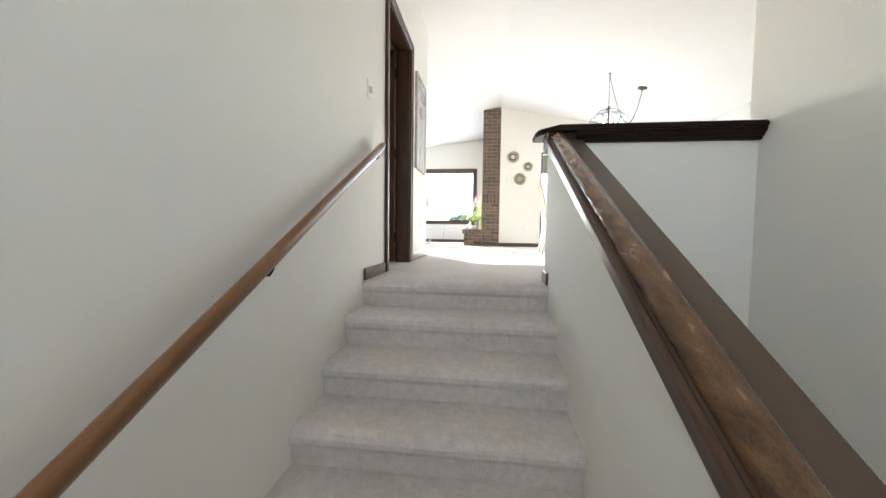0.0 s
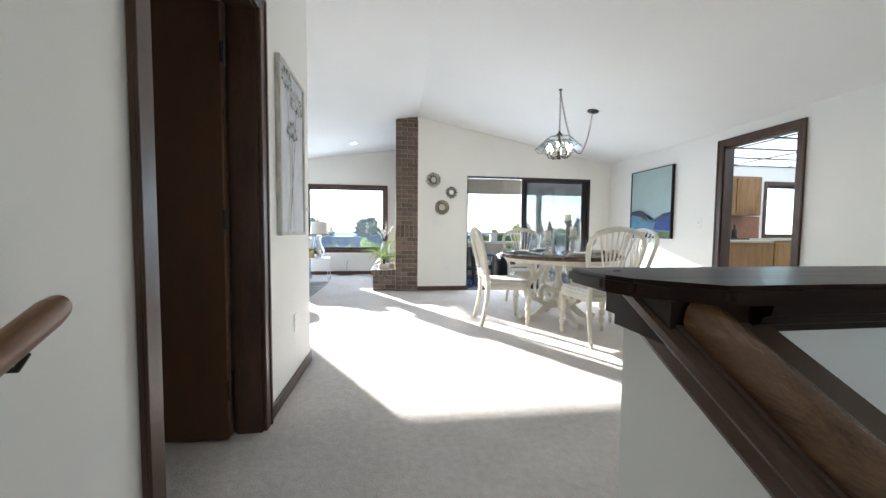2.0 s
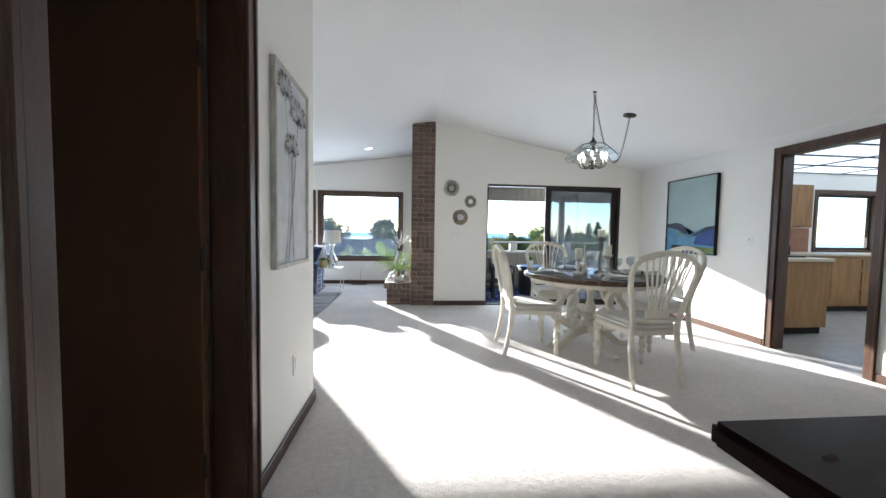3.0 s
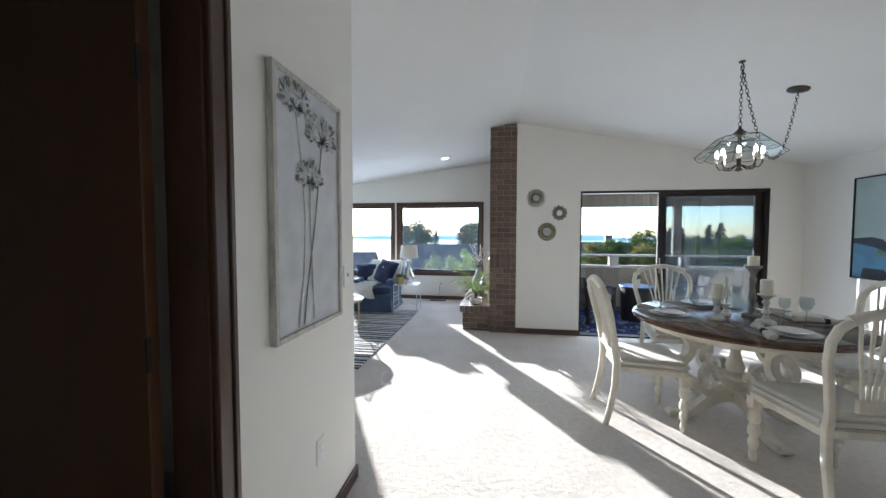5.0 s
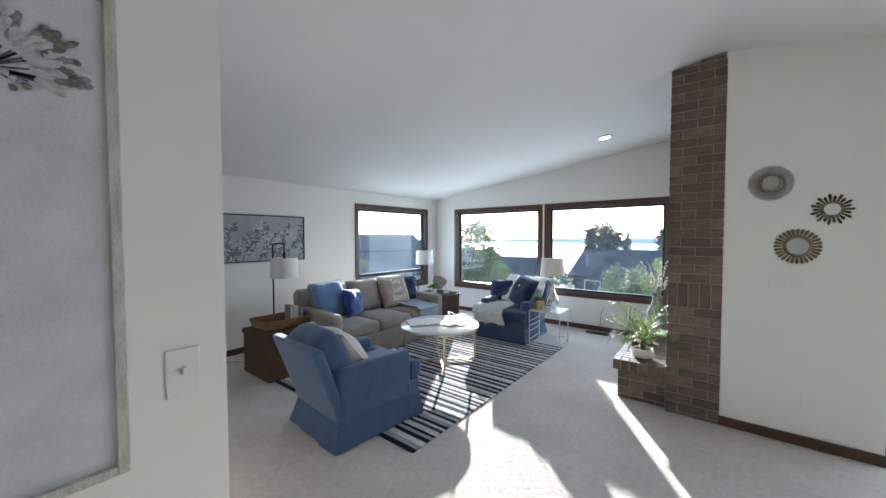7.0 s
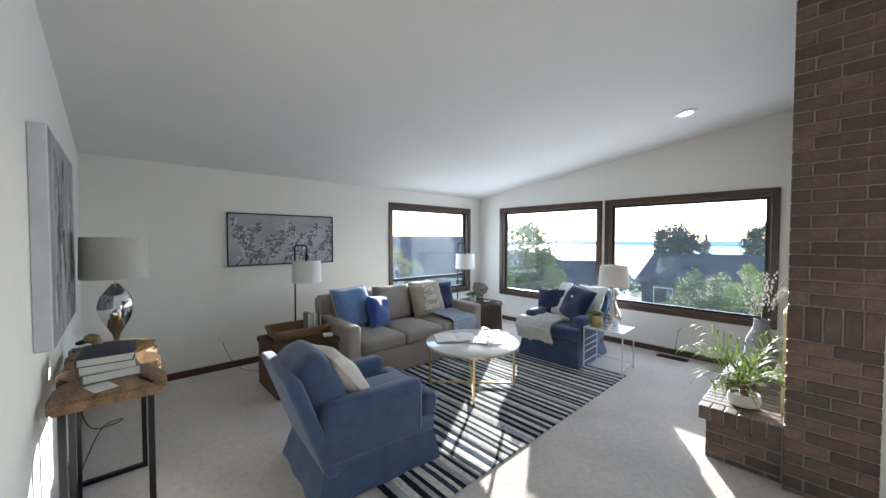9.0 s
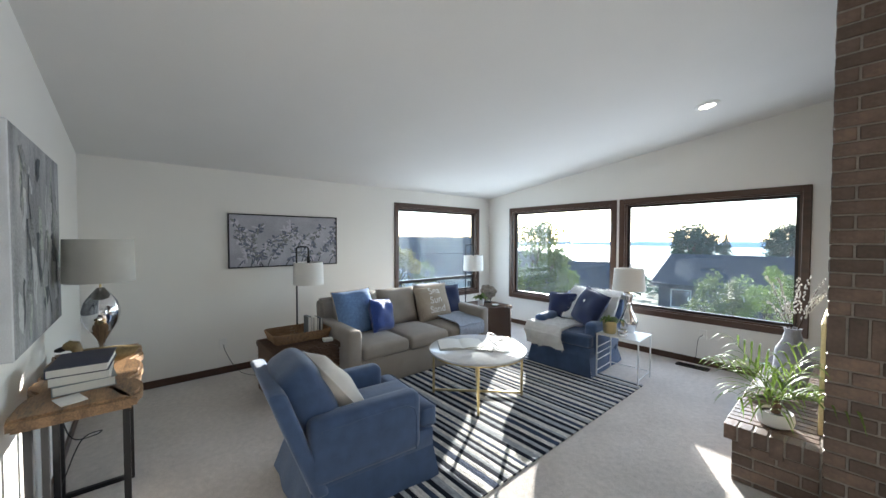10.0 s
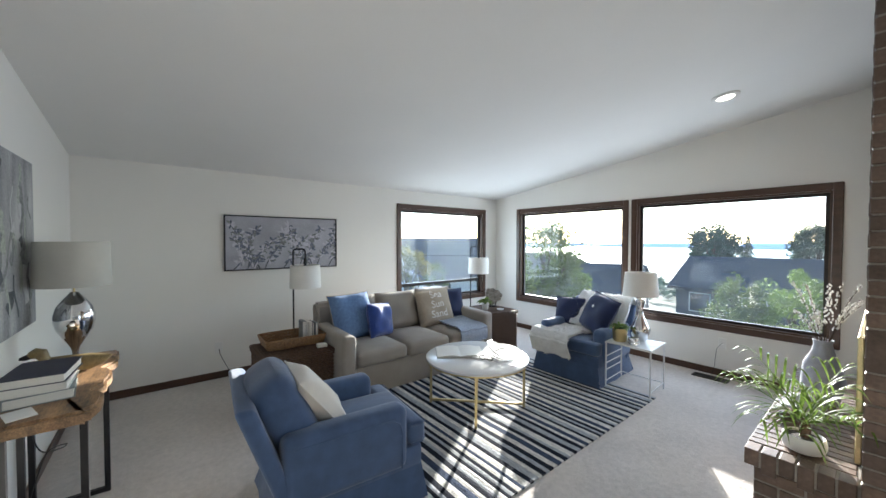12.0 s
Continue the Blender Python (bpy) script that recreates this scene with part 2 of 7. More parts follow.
    return structure(name, bm, material or M_WALL, label or "cream-white painted wall")


# openings
WIN_C, WIN_D = (-3.404, -1.677, 0.525, 1.955), (-1.505, 0.19, 0.565, 1.955)
WIN_B = (8.425, 10.12, 0.56, 1.96)
SLIDER = (1.635, 3.855, 0.0, 1.935)
KITCHEN_DOOR = (5.17, 5.945, 0.0, 2.02)
HALL_DOOR = (3.31, 4.09, 0.0, 2.05)

bm = bmesh.new()
box(bm, XW - 0.12, XR, YS - 0.12, YC, -0.2, 0)
box(bm, XW - 0.12, 0.80, YC, YW + 0.12, -0.2, 0)
box(bm, -1.6, XR, 2.83, YS - 0.12, -0.2, 0)
structure("floor", bm, M_CARPET, "pale greige wall-to-wall carpet")

bm = bmesh.new()
prism(bm, [(XW - 0.12, ceil_z(XW - 0.12)), (RIDGE_X, RIDGE_Z), (XR + 0.12, ceil_z(XR + 0.12)), (XR + 0.12, ceil_z(XR + 0.12) + 0.04), (RIDGE_X, RIDGE_Z + 0.04), (XW - 0.12, ceil_z(XW - 0.12) + 0.04)], "y", -1.6, YW + 0.12)
structure("ceiling", bm, M_CEIL, "white textured vaulted ceiling")
bm = bmesh.new()
prism(bm, [(XW - 0.7, ceil_z(XW - 0.7) + 0.12), (RIDGE_X, RIDGE_Z + 0.12), (8.2, ceil_z(8.2) + 0.95), (8.2, ceil_z(8.2) + 1.1), (RIDGE_X, RIDGE_Z + 0.3), (XW - 0.7, ceil_z(XW - 0.7) + 0.3)], "y", -1.7, YW + 0.15)
M_ROOF = mat("roofing", (0.06, 0.055, 0.05), 0.9, var=0.3, scale=5, bump=0.6, bscale=40)
structure("roof", bm, M_ROOF, "dark shingled low-pitched roof")

wall_x("wall_north", YW, YW + 0.12, XW, 0.80, -3, [WIN_C, WIN_D])
wall_y("wall_west", XW - 0.12, XW, YS - 0.12, YW + 0.12, -3, ceil_z(XW) + 0.03, [WIN_B])
wall_x("wall_south", YS - 0.12, YS, XW, XL - 0.12, 0)
wall_y("wall_hall", XL - 0.12, XL, 2.83, YS, 0, ceil_z(XL - 0.12) + 0.03, [HALL_DOOR])
wall_y("wall_stair_west", XL - 0.12, XL, -1.6, 2.83, -3, ceil_z(XL - 0.12) + 0.03)
wall_x("wall_dining_north", YC, YC + 0.12, 0.80, XR + 0.12, 0, [SLIDER])
wall_y("wall_east", XR, XR + 0.12, 2.83, YC, 0, ceil_z(XR) + 0.03, [KITCHEN_DOOR])
wall_y("wall_stair_east", XV, XV + 0.12, -1.6, 2.90, -3, ceil_z(XV) + 0.05)
wall_x("wall_nook", 2.78, 2.90, XV + 0.12, XR + 0.12, -0.2)
# Unseen opening, added so that daylight fills the stairwell from below.
WIN_FILL = (0.0, 1.0, 0.9, 2.1)
wall_x("wall_entry", -1.72, -1.6, XL - 0.12, XV + 0.12, -3, [WIN_FILL])
# closet-like room behind the hall door
wall_y("wall_bedroom_west", -1.72, -1.6, 2.83, YS - 0.12, -0.2, 2.55)
wall_x("wall_bedroom_south", 2.71, 2.83, -1.72, XL - 0.12, -0.2)

# stairs, carpeted, with rounded nosings
RISE, RUN, TOP_Y = 0.157, 0.28, 2.80
bm = bmesh.new()
prof = [(2.83, 0.0)]
for k in range(9):
    y, z = TOP_Y - RUN * k, -RISE * k
    prof += [(y + (0.019 if k == 0 else 0.03), z), (y + 0.008, z - 0.004), (y - 0.014, z - 0.013), (y - 0.026, z - 0.034), (y - 0.024, z - 0.056), (y - 0.008, z - 0.078), (y, z - RISE)]
prof += [(-1.6, -RISE * 9), (-1.6, -RISE * 9 - 0.2), (2.83, -RISE * 9 - 0.2)]
prism(bm, prof, "x", XL, XH)
structure("staircase", bm, M_CARPET, "carpeted straight stair flight with rounded nosings")["category"] = "stairs"
bm = bmesh.new()
box(bm, XH + 0.12, XV, -1.6, 2.83, -2.7, -2.6)
structure("floor_lower", bm, M_CARPET, "carpeted lower landing")

# half walls round the stairwell
SL = 0.535
HW_TOP = 0.848


def slope_z(y, z_at_top=HW_TOP):
    return z_at_top + SL * (y - 2.83)


bm = bmesh.new()
prism(bm, [(-1.6, -3), (2.95, -3), (2.95, 0.89), (2.83, 0.89), (2.83, HW_TOP), (-1.6, slope_z(-1.6))], "x", XH, XH + 0.12)
structure("wall_half_stair", bm, M_WALL, "white half wall stepping down beside the stairs")
bm = bmesh.new()
box(bm, XH + 0.12, XV, 2.824, 2.95, -3, 0.89)
structure("wall_half_landing", bm, M_WALL, "white half wall at the stairwell edge")

window_light("light_north_1", -2.6, YW + 0.16, 1.2, 1.7, 1.4, 180, 6)
window_light("light_north_2", -0.7, YW + 0.16, 1.25, 1.65, 1.35, 180, 6)
window_light("light_west", XW - 0.16, 9.2, 1.28, 1.6, 1.2, -90, 5)
window_light("light_slider", 2.7, YC + 0.25, 1.0, 2.1, 1.8, 180, 7.5)
# Added fill lamp in the unseen entry opening, to brighten the stairs.
window_light("fill_entry", 0.50, -1.75, 1.50, 0.95, 1.15, 0, 2.8, (1.0, 0.94, 0.84))

# ---- trims, windows, doors ----
def trim_boxes(name, boxes, material, label=""):
    bm = bmesh.new()
    for b in boxes:
        box(bm, *b)
    bmesh.ops.bevel(bm, geom=bm.edges[:], offset=0.004, segments=1, affect="EDGES")
    return structure(name, bm, material, label)


BB, BT = 0.075, 0.014
trim_boxes("baseboard_north", [(XW + BT, 0.0, YW - BT, YW, 0, BB)], M_DARKWOOD_H, "dark wood baseboard")
trim_boxes("baseboard_west", [(XW, XW + BT, YS + BT, YW, 0, BB)], M_DARKWOOD_Y, "dark wood baseboard")
trim_boxes("baseboard_south", [(XW + BT, XL, YS, YS + BT, 0, BB)], M_DARKWOOD_H, "dark wood baseboard")
trim_boxes("baseboard_hall", [(XL, XL + BT, 4.16, YS + BT, 0, BB), (XL, XL + BT, 2.79, 3.24, 0, BB)], M_DARKWOOD_Y, "dark wood baseboard")
trim_boxes("baseboard_dining", [(0.80, SLIDER[0] - 0.0, YC - BT, YC, 0, BB), (SLIDER[1] + 0.03, XR, YC - BT, YC, 0, BB)], M_DARKWOOD_H, "dark wood baseboard")
trim_boxes("baseboard_east", [(XR - BT, XR, 6.03, YC - BT, 0, BB), (XR - BT, XR, 2.92, 5.11, 0, BB)], M_DARKWOOD_Y, "dark wood baseboard")
trim_boxes("baseboard_half_wall", [(XH - BT, XH, 2.80, 2.95 + BT, 0, BB), (XH, XV, 2.95, 2.95 + BT, 0, BB)], M_DARKWOOD_Y, "dark wood baseboard end")


def casing(bm, a0, a1, z0, z1, wide, sill, put):
    """Frame of mitred-looking boards round an opening; put(a0, a1, z0, z1, depth) places each board."""
    put(bm, a0 - wide, a0, z0 - (wide if sill else 0), z1 + wide, 0.0)
    put(bm, a1, a1 + wide, z0 - (wide if sill else 0), z1 + wide, 0.0)
    put(bm, a0, a1, z1, z1 + wide, 0.0)
    if sill:
        put(bm, a0, a1, z0 - wide, z0, 0.0)


def window(name, a0, a1, z0, z1, axis, wall, inward, label, mull=()):
    """Picture window in a wall: casing inside, deep jambs, slim sash and one pane. axis: the wall runs along it."""
    w = thing(name, label, "window", kind="structure")

    def put(bm, p0, p1, q0, q1, d0, d1):
        lo, hi = sorted((wall + inward * d0, wall + inward * d1))
        if axis == "x":
            box(bm, p0, p1, lo, hi, q0, q1)
        else:
            box(bm, lo, hi, p0, p1, q0, q1)

    mt = M_DARKWOOD_H if axis == "x" else M_DARKWOOD_Y
    bm = bmesh.new()
    cw = 0.068
    put(bm, a0 - cw, a0, z0 - cw, z1 + cw, 0.0, 0.02)
    put(bm, a1, a1 + cw, z0 - cw, z1 + cw, 0.0, 0.02)
    put(bm, a0, a1, z1, z1 + cw, 0.0, 0.02)
    put(bm, a0, a1, z0 - cw, z0, 0.0, 0.022)
    bmesh.ops.bevel(bm, geom=bm.edges[:], offset=0.005, segments=1, affect="EDGES")
    part("casing", bm, mt, w, "dark wood casing")
    bm = bmesh.new()
    put(bm, a0, a0 + 0.018, z0, z1, -0.12, 0.0)
    put(bm, a1 - 0.018, a1, z0, z1, -0.12, 0.0)
    put(bm, a0 + 0.018, a1 - 0.018, z1 - 0.018, z1, -0.12, 0.0)
    put(bm, a0 + 0.018, a1 - 0.018, z0, z0 + 0.018, -0.12, 0.0)
    part("jamb", bm, mt, w)
    bm = bmesh.new()
    s = 0.03
    b0, b1, y0, y1 = a0 + 0.018, a1 - 0.018, z0 + 0.018, z1 - 0.018
    put(bm, b0, b0 + s, y0, y1, -0.09, -0.055)
    put(bm, b1 - s, b1, y0, y1, -0.09, -0.055)
    put(bm, b0 + s, b1 - s, y1 - s, y1, -0.09, -0.055)
    put(bm, b0 + s, b1 - s, y0, y0 + s, -0.09, -0.055)
    for zz in mull:
        put(bm, b0 + s, b1 - s, zz - 0.022, zz + 0.022, -0.10, -0.045)
    part("sash", bm, M_BRONZE, w, "dark bronze sash")
    bm = bmesh.new()
    put(bm, b0 + s, b1 - s, y0 + s, y1 - s, -0.076, -0.070)
    g = part("pane", bm, M_GLASS_GLARE if name == "window_3" else M_GLASS, w, "clear glass pane")
    g.visible_shadow = False
    return w


window("window_1", *WIN_C, "x", YW, -1, "large fixed picture window with dark wood frame")
window("window_2", *WIN_D, "x", YW, -1, "large fixed picture window with dark wood frame")
window("window_3", *WIN_B, "y", XW, 1, "dark wood framed window with a low awning sash", mull=(0.81,))

# sliding door, pushed open behind its fixed panel
sd = thing("door_1", "bronze aluminium sliding patio door, standing half open", "sliding door", kind="structure")
bm = bmesh.new()
x0, x1, _, zt = SLIDER
box(bm, x0, x1, YC + 0.005, YC + 0.115, zt - 0.03, zt)
box(bm, x0, x0 + 0.02, YC + 0.005, YC + 0.115, 0.02, zt - 0.03)
box(bm, x1 - 0.03, x1, YC + 0.005, YC + 0.115, 0.02, zt - 0.03)
box(bm, x0, x1, YC + 0.005, YC + 0.115, 0.0, 0.02)
part("door_frame", bm, M_BRONZE, sd)
for a, b, y, nm in ((2.66, x1 - 0.03, YC + 0.065, "fixed_panel"), (2.60, x1 - 0.09, YC + 0.025, "sliding_panel")):
    bm = bmesh.new()
    s = 0.055
    box(bm, a, a + s, y, y + 0.03, 0.02, zt - 0.03)
    box(bm, b - s, b, y, y + 0.03, 0.02, zt - 0.03)
    box(bm, a + s, b - s, y, y + 0.03, zt - 0.03 - s, zt - 0.03)
    box(bm, a + s, b - s, y, y + 0.03, 0.02, 0.02 + 0.08)
    p = part(nm, bm, M_BRONZE, sd)
    bm = bmesh.new()
    box(bm, a + s, b - s, y + 0.012, y + 0.018, 0.10, zt - 0.03 - s)
    g = part("pane", bm, M_GLASS if nm == "fixed_panel" else M_SCREEN, p, "faintly tinted glass")
    g.visible_shadow = False
bm = bmesh.new()
box(bm, 2.615, 2.64, YC - 0.015, YC + 0.025, 0.86, 1.06)
part("handle", bm, M_BLACK, sd, "black pull handle")


def door_casing(name, y0, y1, z1, x, inward, label, depth=0.12):
    d = thing(name, label, "door frame", kind="structure")
    cw = 0.066
    bm = bmesh.new()
    xs = sorted((x, x + inward * 0.018))
    xo = sorted((x - inward * depth, x - inward * (depth + 0.018)))
    for lo, hi in (xs, xo):
        box(bm, lo, hi, y0 - cw, y0 + 0.006, 0, z1 + cw)
        box(bm, lo, hi, y1 - 0.006, y1 + cw, 0, z1 + cw)
        box(bm, lo, hi, y0 + 0.006, y1 - 0.006, z1 - 0.006, z1 + cw)
        lo2, hi2 = (hi, hi + 0.007) if inward > 0 else (lo - 0.007, lo)
        box(bm, lo2, hi2, y0 - cw, y0 - cw + 0.02, 0, z1 + cw)
        box(bm, lo2, hi2, y1 + cw - 0.02, y1 + cw, 0, z1 + cw)
        box(bm, lo2, hi2, y0 - cw + 0.02, y1 + cw - 0.02, z1 + cw - 0.02, z1 + cw)
    bmesh.ops.bevel(bm, geom=bm.edges[:], offset=0.004, segments=1, affect="EDGES")
    part("casing", bm, M_DARKWOOD, d)
    bm = bmesh.new()
    js = sorted((x, x - inward * depth))
    mid = (js[0] + js[1]) / 2
    box(bm, *js, y0, y0 + 0.018, 0, z1)
    box(bm, *js, y1 - 0.018, y1, 0, z1)
    box(bm, *js, y0 + 0.018, y1 - 0.018, z1 - 0.018, z1)
    part("jamb", bm, M_DARKWOOD, d)
    return d


d2 = door_casing("door_2", *HALL_DOOR[:2], HALL_DOOR[3], XL, 1, "dark stained hall door standing open inward")
bm = bmesh.new()
box(bm, XL - 0.13 - 0.70, XL - 0.13, 4.015, 4.05, 0.012, 2.025)
bmesh.ops.bevel(bm, geom=bm.edges[:], offset=0.003, segments=1, affect="EDGES")
leaf = part("door_leaf", bm, M_DOOR, d2, "dark mahogany-stained flush door leaf")
for z in (0.25, 1.05, 1.8):
    bm = bmesh.new()
    tube(bm, [(XL - 0.122, 4.008, z - 0.045), (XL - 0.122, 4.008, z + 0.045)], 0.008)
    part("hinge", bm, M_BRONZE, leaf)
door_casing("doorway_kitchen", *KITCHEN_DOOR[:2], KITCHEN_DOOR[3], XR, -1, "dark wood cased opening to the kitchen")

# ---- stair rails and caps ----
cap = thing("stair_cap", "dark stained wood cap on the half walls", "wood cap", kind="structure")
M_LEDGE = mat("ledge_wood", (0.020, 0.010, 0.007), 0.34, var=0.25, scale=4, bump=0.05, bscale=60, stretch=(0.7, 5, 5), spec=0.13)
bm = bmesh.new()
prism(bm, [(XH - 0.085, 2.90), (XH - 0.065, 2.84), (XH + 0.035, 2.745), (XV, 2.745), (XV, 3.04), (XH - 0.085, 3.04)], "z", 0.892, 0.925)
bmesh.ops.bevel(bm, geom=bm.edges[:], offset=0.008, segments=2, affect="EDGES")
part("ledge", bm, M_LEDGE, cap, "glossy level ledge")
bm = bmesh.new()
prism(bm, [(2.824, 0.835), (2.80, 0.835), (2.795, 0.848), (2.782, 0.853), (2.776, 0.868), (2.765, 0.872), (2.76, 0.892), (2.824, 0.892)], "x", XH + 0.13, XV)
box(bm, XH - 0.02, XV, 2.95, 2.985, 0.835, 0.892)
box(bm, XH - 0.022, XH - 0.001, 2.80, 2.95, 0.815, 0.892)
box(bm, XH - 0.001, XH + 0.13, 2.80, 2.829, 0.80, 0.892)
part("ledge_moulding", bm, M_LEDGE, cap)


def sloped(bm, section, ya, yb):
    """A moulding section of (x, height over the wall's sloping top) run along the stairs."""
    lo = [bm.verts.new((x, ya, slope_z(ya) + h)) for x, h in section]
    hi = [bm.verts.new((x, yb, slope_z(yb) + h)) for x, h in section]
    n = len(section)
    bm.faces.new(lo), bm.faces.new(hi[::-1])
    for i in range(n):
        bm.faces.new((lo[i], hi[i], hi[(i + 1) % n], lo[(i + 1) % n]))


M_CAPB = mat("cap_board", (0.085, 0.055, 0.038), 0.42, var=0.12, scale=4, bump=0.04, bscale=60, stretch=(5, 0.7, 5), spec=0.4)
bm = bmesh.new()
sloped(bm, [(XH - 0.012, 0.0), (XH + 0.165, 0.0), (XH + 0.168, 0.006), (XH + 0.165, 0.02), (XH - 0.012, 0.02)], -1.55, 2.83)
part("sloped_board", bm, M_CAPB, cap, "flat sloping cap board")
bm = bmesh.new()
sloped(bm, [(XH - 0.001, -0.072), (XH - 0.008, -0.072), (XH - 0.012, -0.062), (XH - 0.013, -0.030), (XH - 0.020, -0.024), (XH - 0.027, -0.012), (XH - 0.028, 0.004), (XH - 0.024, 0.012), (XH - 0.012, 0.014), (XH - 0.001, 0.0)], -1.55, 2.955)
part("sloped_moulding", bm, M_DARKWOOD_Y, cap)
M_RAILD = mat("rail_wood_dark", (0.20, 0.105, 0.048), 0.25, var=0.0, scale=5, bump=0.05, bscale=60, stretch=(7, 0.9, 5), col2=(0.045, 0.022, 0.013))
bm = bmesh.new()
loaf = [(-0.034, 0.021), (-0.036, 0.034)] + [(0.034 * math.sin(radians(a)), 0.045 + 0.027 * math.cos(radians(a))) for a in range(-80, 90, 16)] + [(0.036, 0.034), (0.034, 0.021)]
sloped(bm, [(XH + 0.030 + x, h) for x, h in loaf], -1.5, 2.79)
part("round_rail", bm, M_RAILD, cap, "rounded walnut handrail", smooth=True)

hr = thing("handrail", "honey brown wooden wall handrail on brackets", "handrail")
bm = bmesh.new()
zl = lambda y: 0.823 + 0.53 * (y - 2.88)
pts = [(XL + 0.065, y, zl(y)) for y in (-1.5, 1.0, 2.0, 2.945)] + [(XL + 0.065, 2.958, zl(2.957)), (XL + 0.06, 2.963, zl(2.961))]
tube(bm, pts, [0.039] * 4 + [0.035, 0.022], 18, 0.62)
part("rail", bm, M_RAIL, hr, smooth=True)
for y in (-0.6, 0.8, 1.75, 2.91):
    bm = bmesh.new()
    tube(bm, [(XL + 0.001, y, zl(y) - 0.06), (XL + 0.05, y, zl(y) - 0.06), (XL + 0.065, y, zl(y) - 0.035)], 0.0055)
    part("bracket", bm, M_BRONZE, hr)

# The added window at the stair foot, out of view, built for its light.
window("window_unseen", *WIN_FILL, "x", -1.6, 1, "unseen window added at the stair foot to let fill light in")

# ---- fireplace ----
M_BRASS = mat("brass", (0.72, 0.62, 0.36), 0.38, metal=1.0, var=0.15, bump=0.03)
M_SOOT = mat("soot", (0.02, 0.018, 0.016), 0.95, var=0.3)
CH0, CH1, COURSE, SOLDIER, HEARTH = 0.445, 0.80, 0.0725, 0.895, 0.35
fp = thing("fireplace", "brown brick chimney breast with raised brick hearth", "fireplace")
bm = bmesh.new()
prism(bm, [(CH0 + 0.008, 0), (CH1 - 0.002, 0), (CH1 - 0.002, ceil_z(CH1) - 0.005), (RIDGE_X, RIDGE_Z - 0.005), (CH0 + 0.008, ceil_z(CH0) - 0.005)], "y", YC - 0.005, YW)
part("chimney_core", bm, M_MORTAR, fp, "grey mortar")
bm = bmesh.new()
box(bm, 0.066, CH0 + 0.008, 8.206, 10.1, 0, HEARTH - 0.09)
box(bm, 0.029, CH0 + 0.008, 8.179, 10.12, HEARTH - 0.09, HEARTH - 0.005)
part("hearth_core", bm, M_MORTAR, fp, "grey mortar")

brick_meshes = {}


def brick(sx, sy, sz, x, y, z):
    """One brick of that size centred there, a part of the fireplace."""
    key = (round(sx, 3), round(sy, 3), round(sz, 3))
    if key not in brick_meshes:
        b = soft_box(-sx / 2, sx / 2, -sy / 2, sy / 2, -sz / 2, sz / 2, 0.0035, 1)
        brick_meshes[key] = mesh_of(b, "brick", M_BRICK)
    ob = new("brick", brick_meshes[key])
    ob.parent = fp
    ob.location = (x, y, z)
    return ob


rng = random.Random(4)
J = 0.009
rows = [(SOLDIER - (13 - k) * COURSE, k) for k in range(13)] + [(SOLDIER + 0.20 + k * COURSE, k + 1) for k in range(27)]
for z0, k in rows:
    lo, zt = max(z0, 0.0), min(z0 + COURSE, ceil_z(CH0) - 0.004)
    if zt - lo < 0.02:
        continue
    cuts = [CH0 - 0.004, CH0 + 0.085, CH0 + 0.283, CH1 + 0.007] if k % 2 else [CH0 - 0.004, CH0 + 0.181, CH1 + 0.007]
    for x0, x1 in zip(cuts, cuts[1:]):
        brick(x1 - x0 - J, 0.07, zt - lo - J, (x0 + x1) / 2, YC + 0.024 + rng.uniform(-0.003, 0.002), (lo + zt) / 2)
# the sliver of the top course under the rising ceiling
brick(0.15, 0.07, 0.026, CH1 - 0.085, YC + 0.024, ceil_z(CH0) + 0.014)
for i in range(5):
    w = (CH1 - CH0 + 0.011) / 5
    brick(w - J, 0.07, 0.20 - J, CH0 - 0.004 + w * (i + 0.5), YC + 0.024, SOLDIER + 0.10)
# hearth: three courses of stretchers, a rim of rowlocks set proud, rowlocks on top
low = HEARTH - 0.10
for k in range(4):
    z0, z1 = max(0.0, low - (k + 1) * COURSE), low - k * COURSE
    if z1 - z0 < 0.02:
        continue
    z, h = (z0 + z1) / 2, z1 - z0 - J
    edges = [0.062, 0.165, 0.365, CH0 - 0.006] if k % 2 else [0.062, 0.265, CH0 - 0.006]
    for x0, x1 in zip(edges, edges[1:]):
        brick(x1 - x0 - J, 0.06, h, (x0 + x1) / 2, 8.232 + rng.uniform(-0.002, 0.002), z)
    y, y1 = 8.21, 8.21 + (0.203 if k % 2 else 0.10)
    while y < 10.09 and y1 - y > 0.03:
        brick(0.06, y1 - y - J, h, 0.093, (y + y1) / 2, z)
        y, y1 = y1, min(y1 + 0.203, 10.1)
n = 6
w = (CH0 - 0.03) / n
for i in range(n):
    brick(w - J, 0.10, 0.09 + (0.03 if i % 2 and i < 5 else 0.0), 0.024 + w * (i + 0.5), 8.225, HEARTH - 0.045 - (0.015 if i % 2 and i < 5 else 0.0))
y = 8.28
while y < 10.1:
    brick(0.198, 0.058, 0.085, 0.124, y + 0.034, HEARTH - 0.043 + rng.uniform(-0.001, 0.001))
    brick(0.195, 0.058, 0.085, 0.330, y + 0.034, HEARTH - 0.043 + rng.uniform(-0.001, 0.001))
    y += 0.067
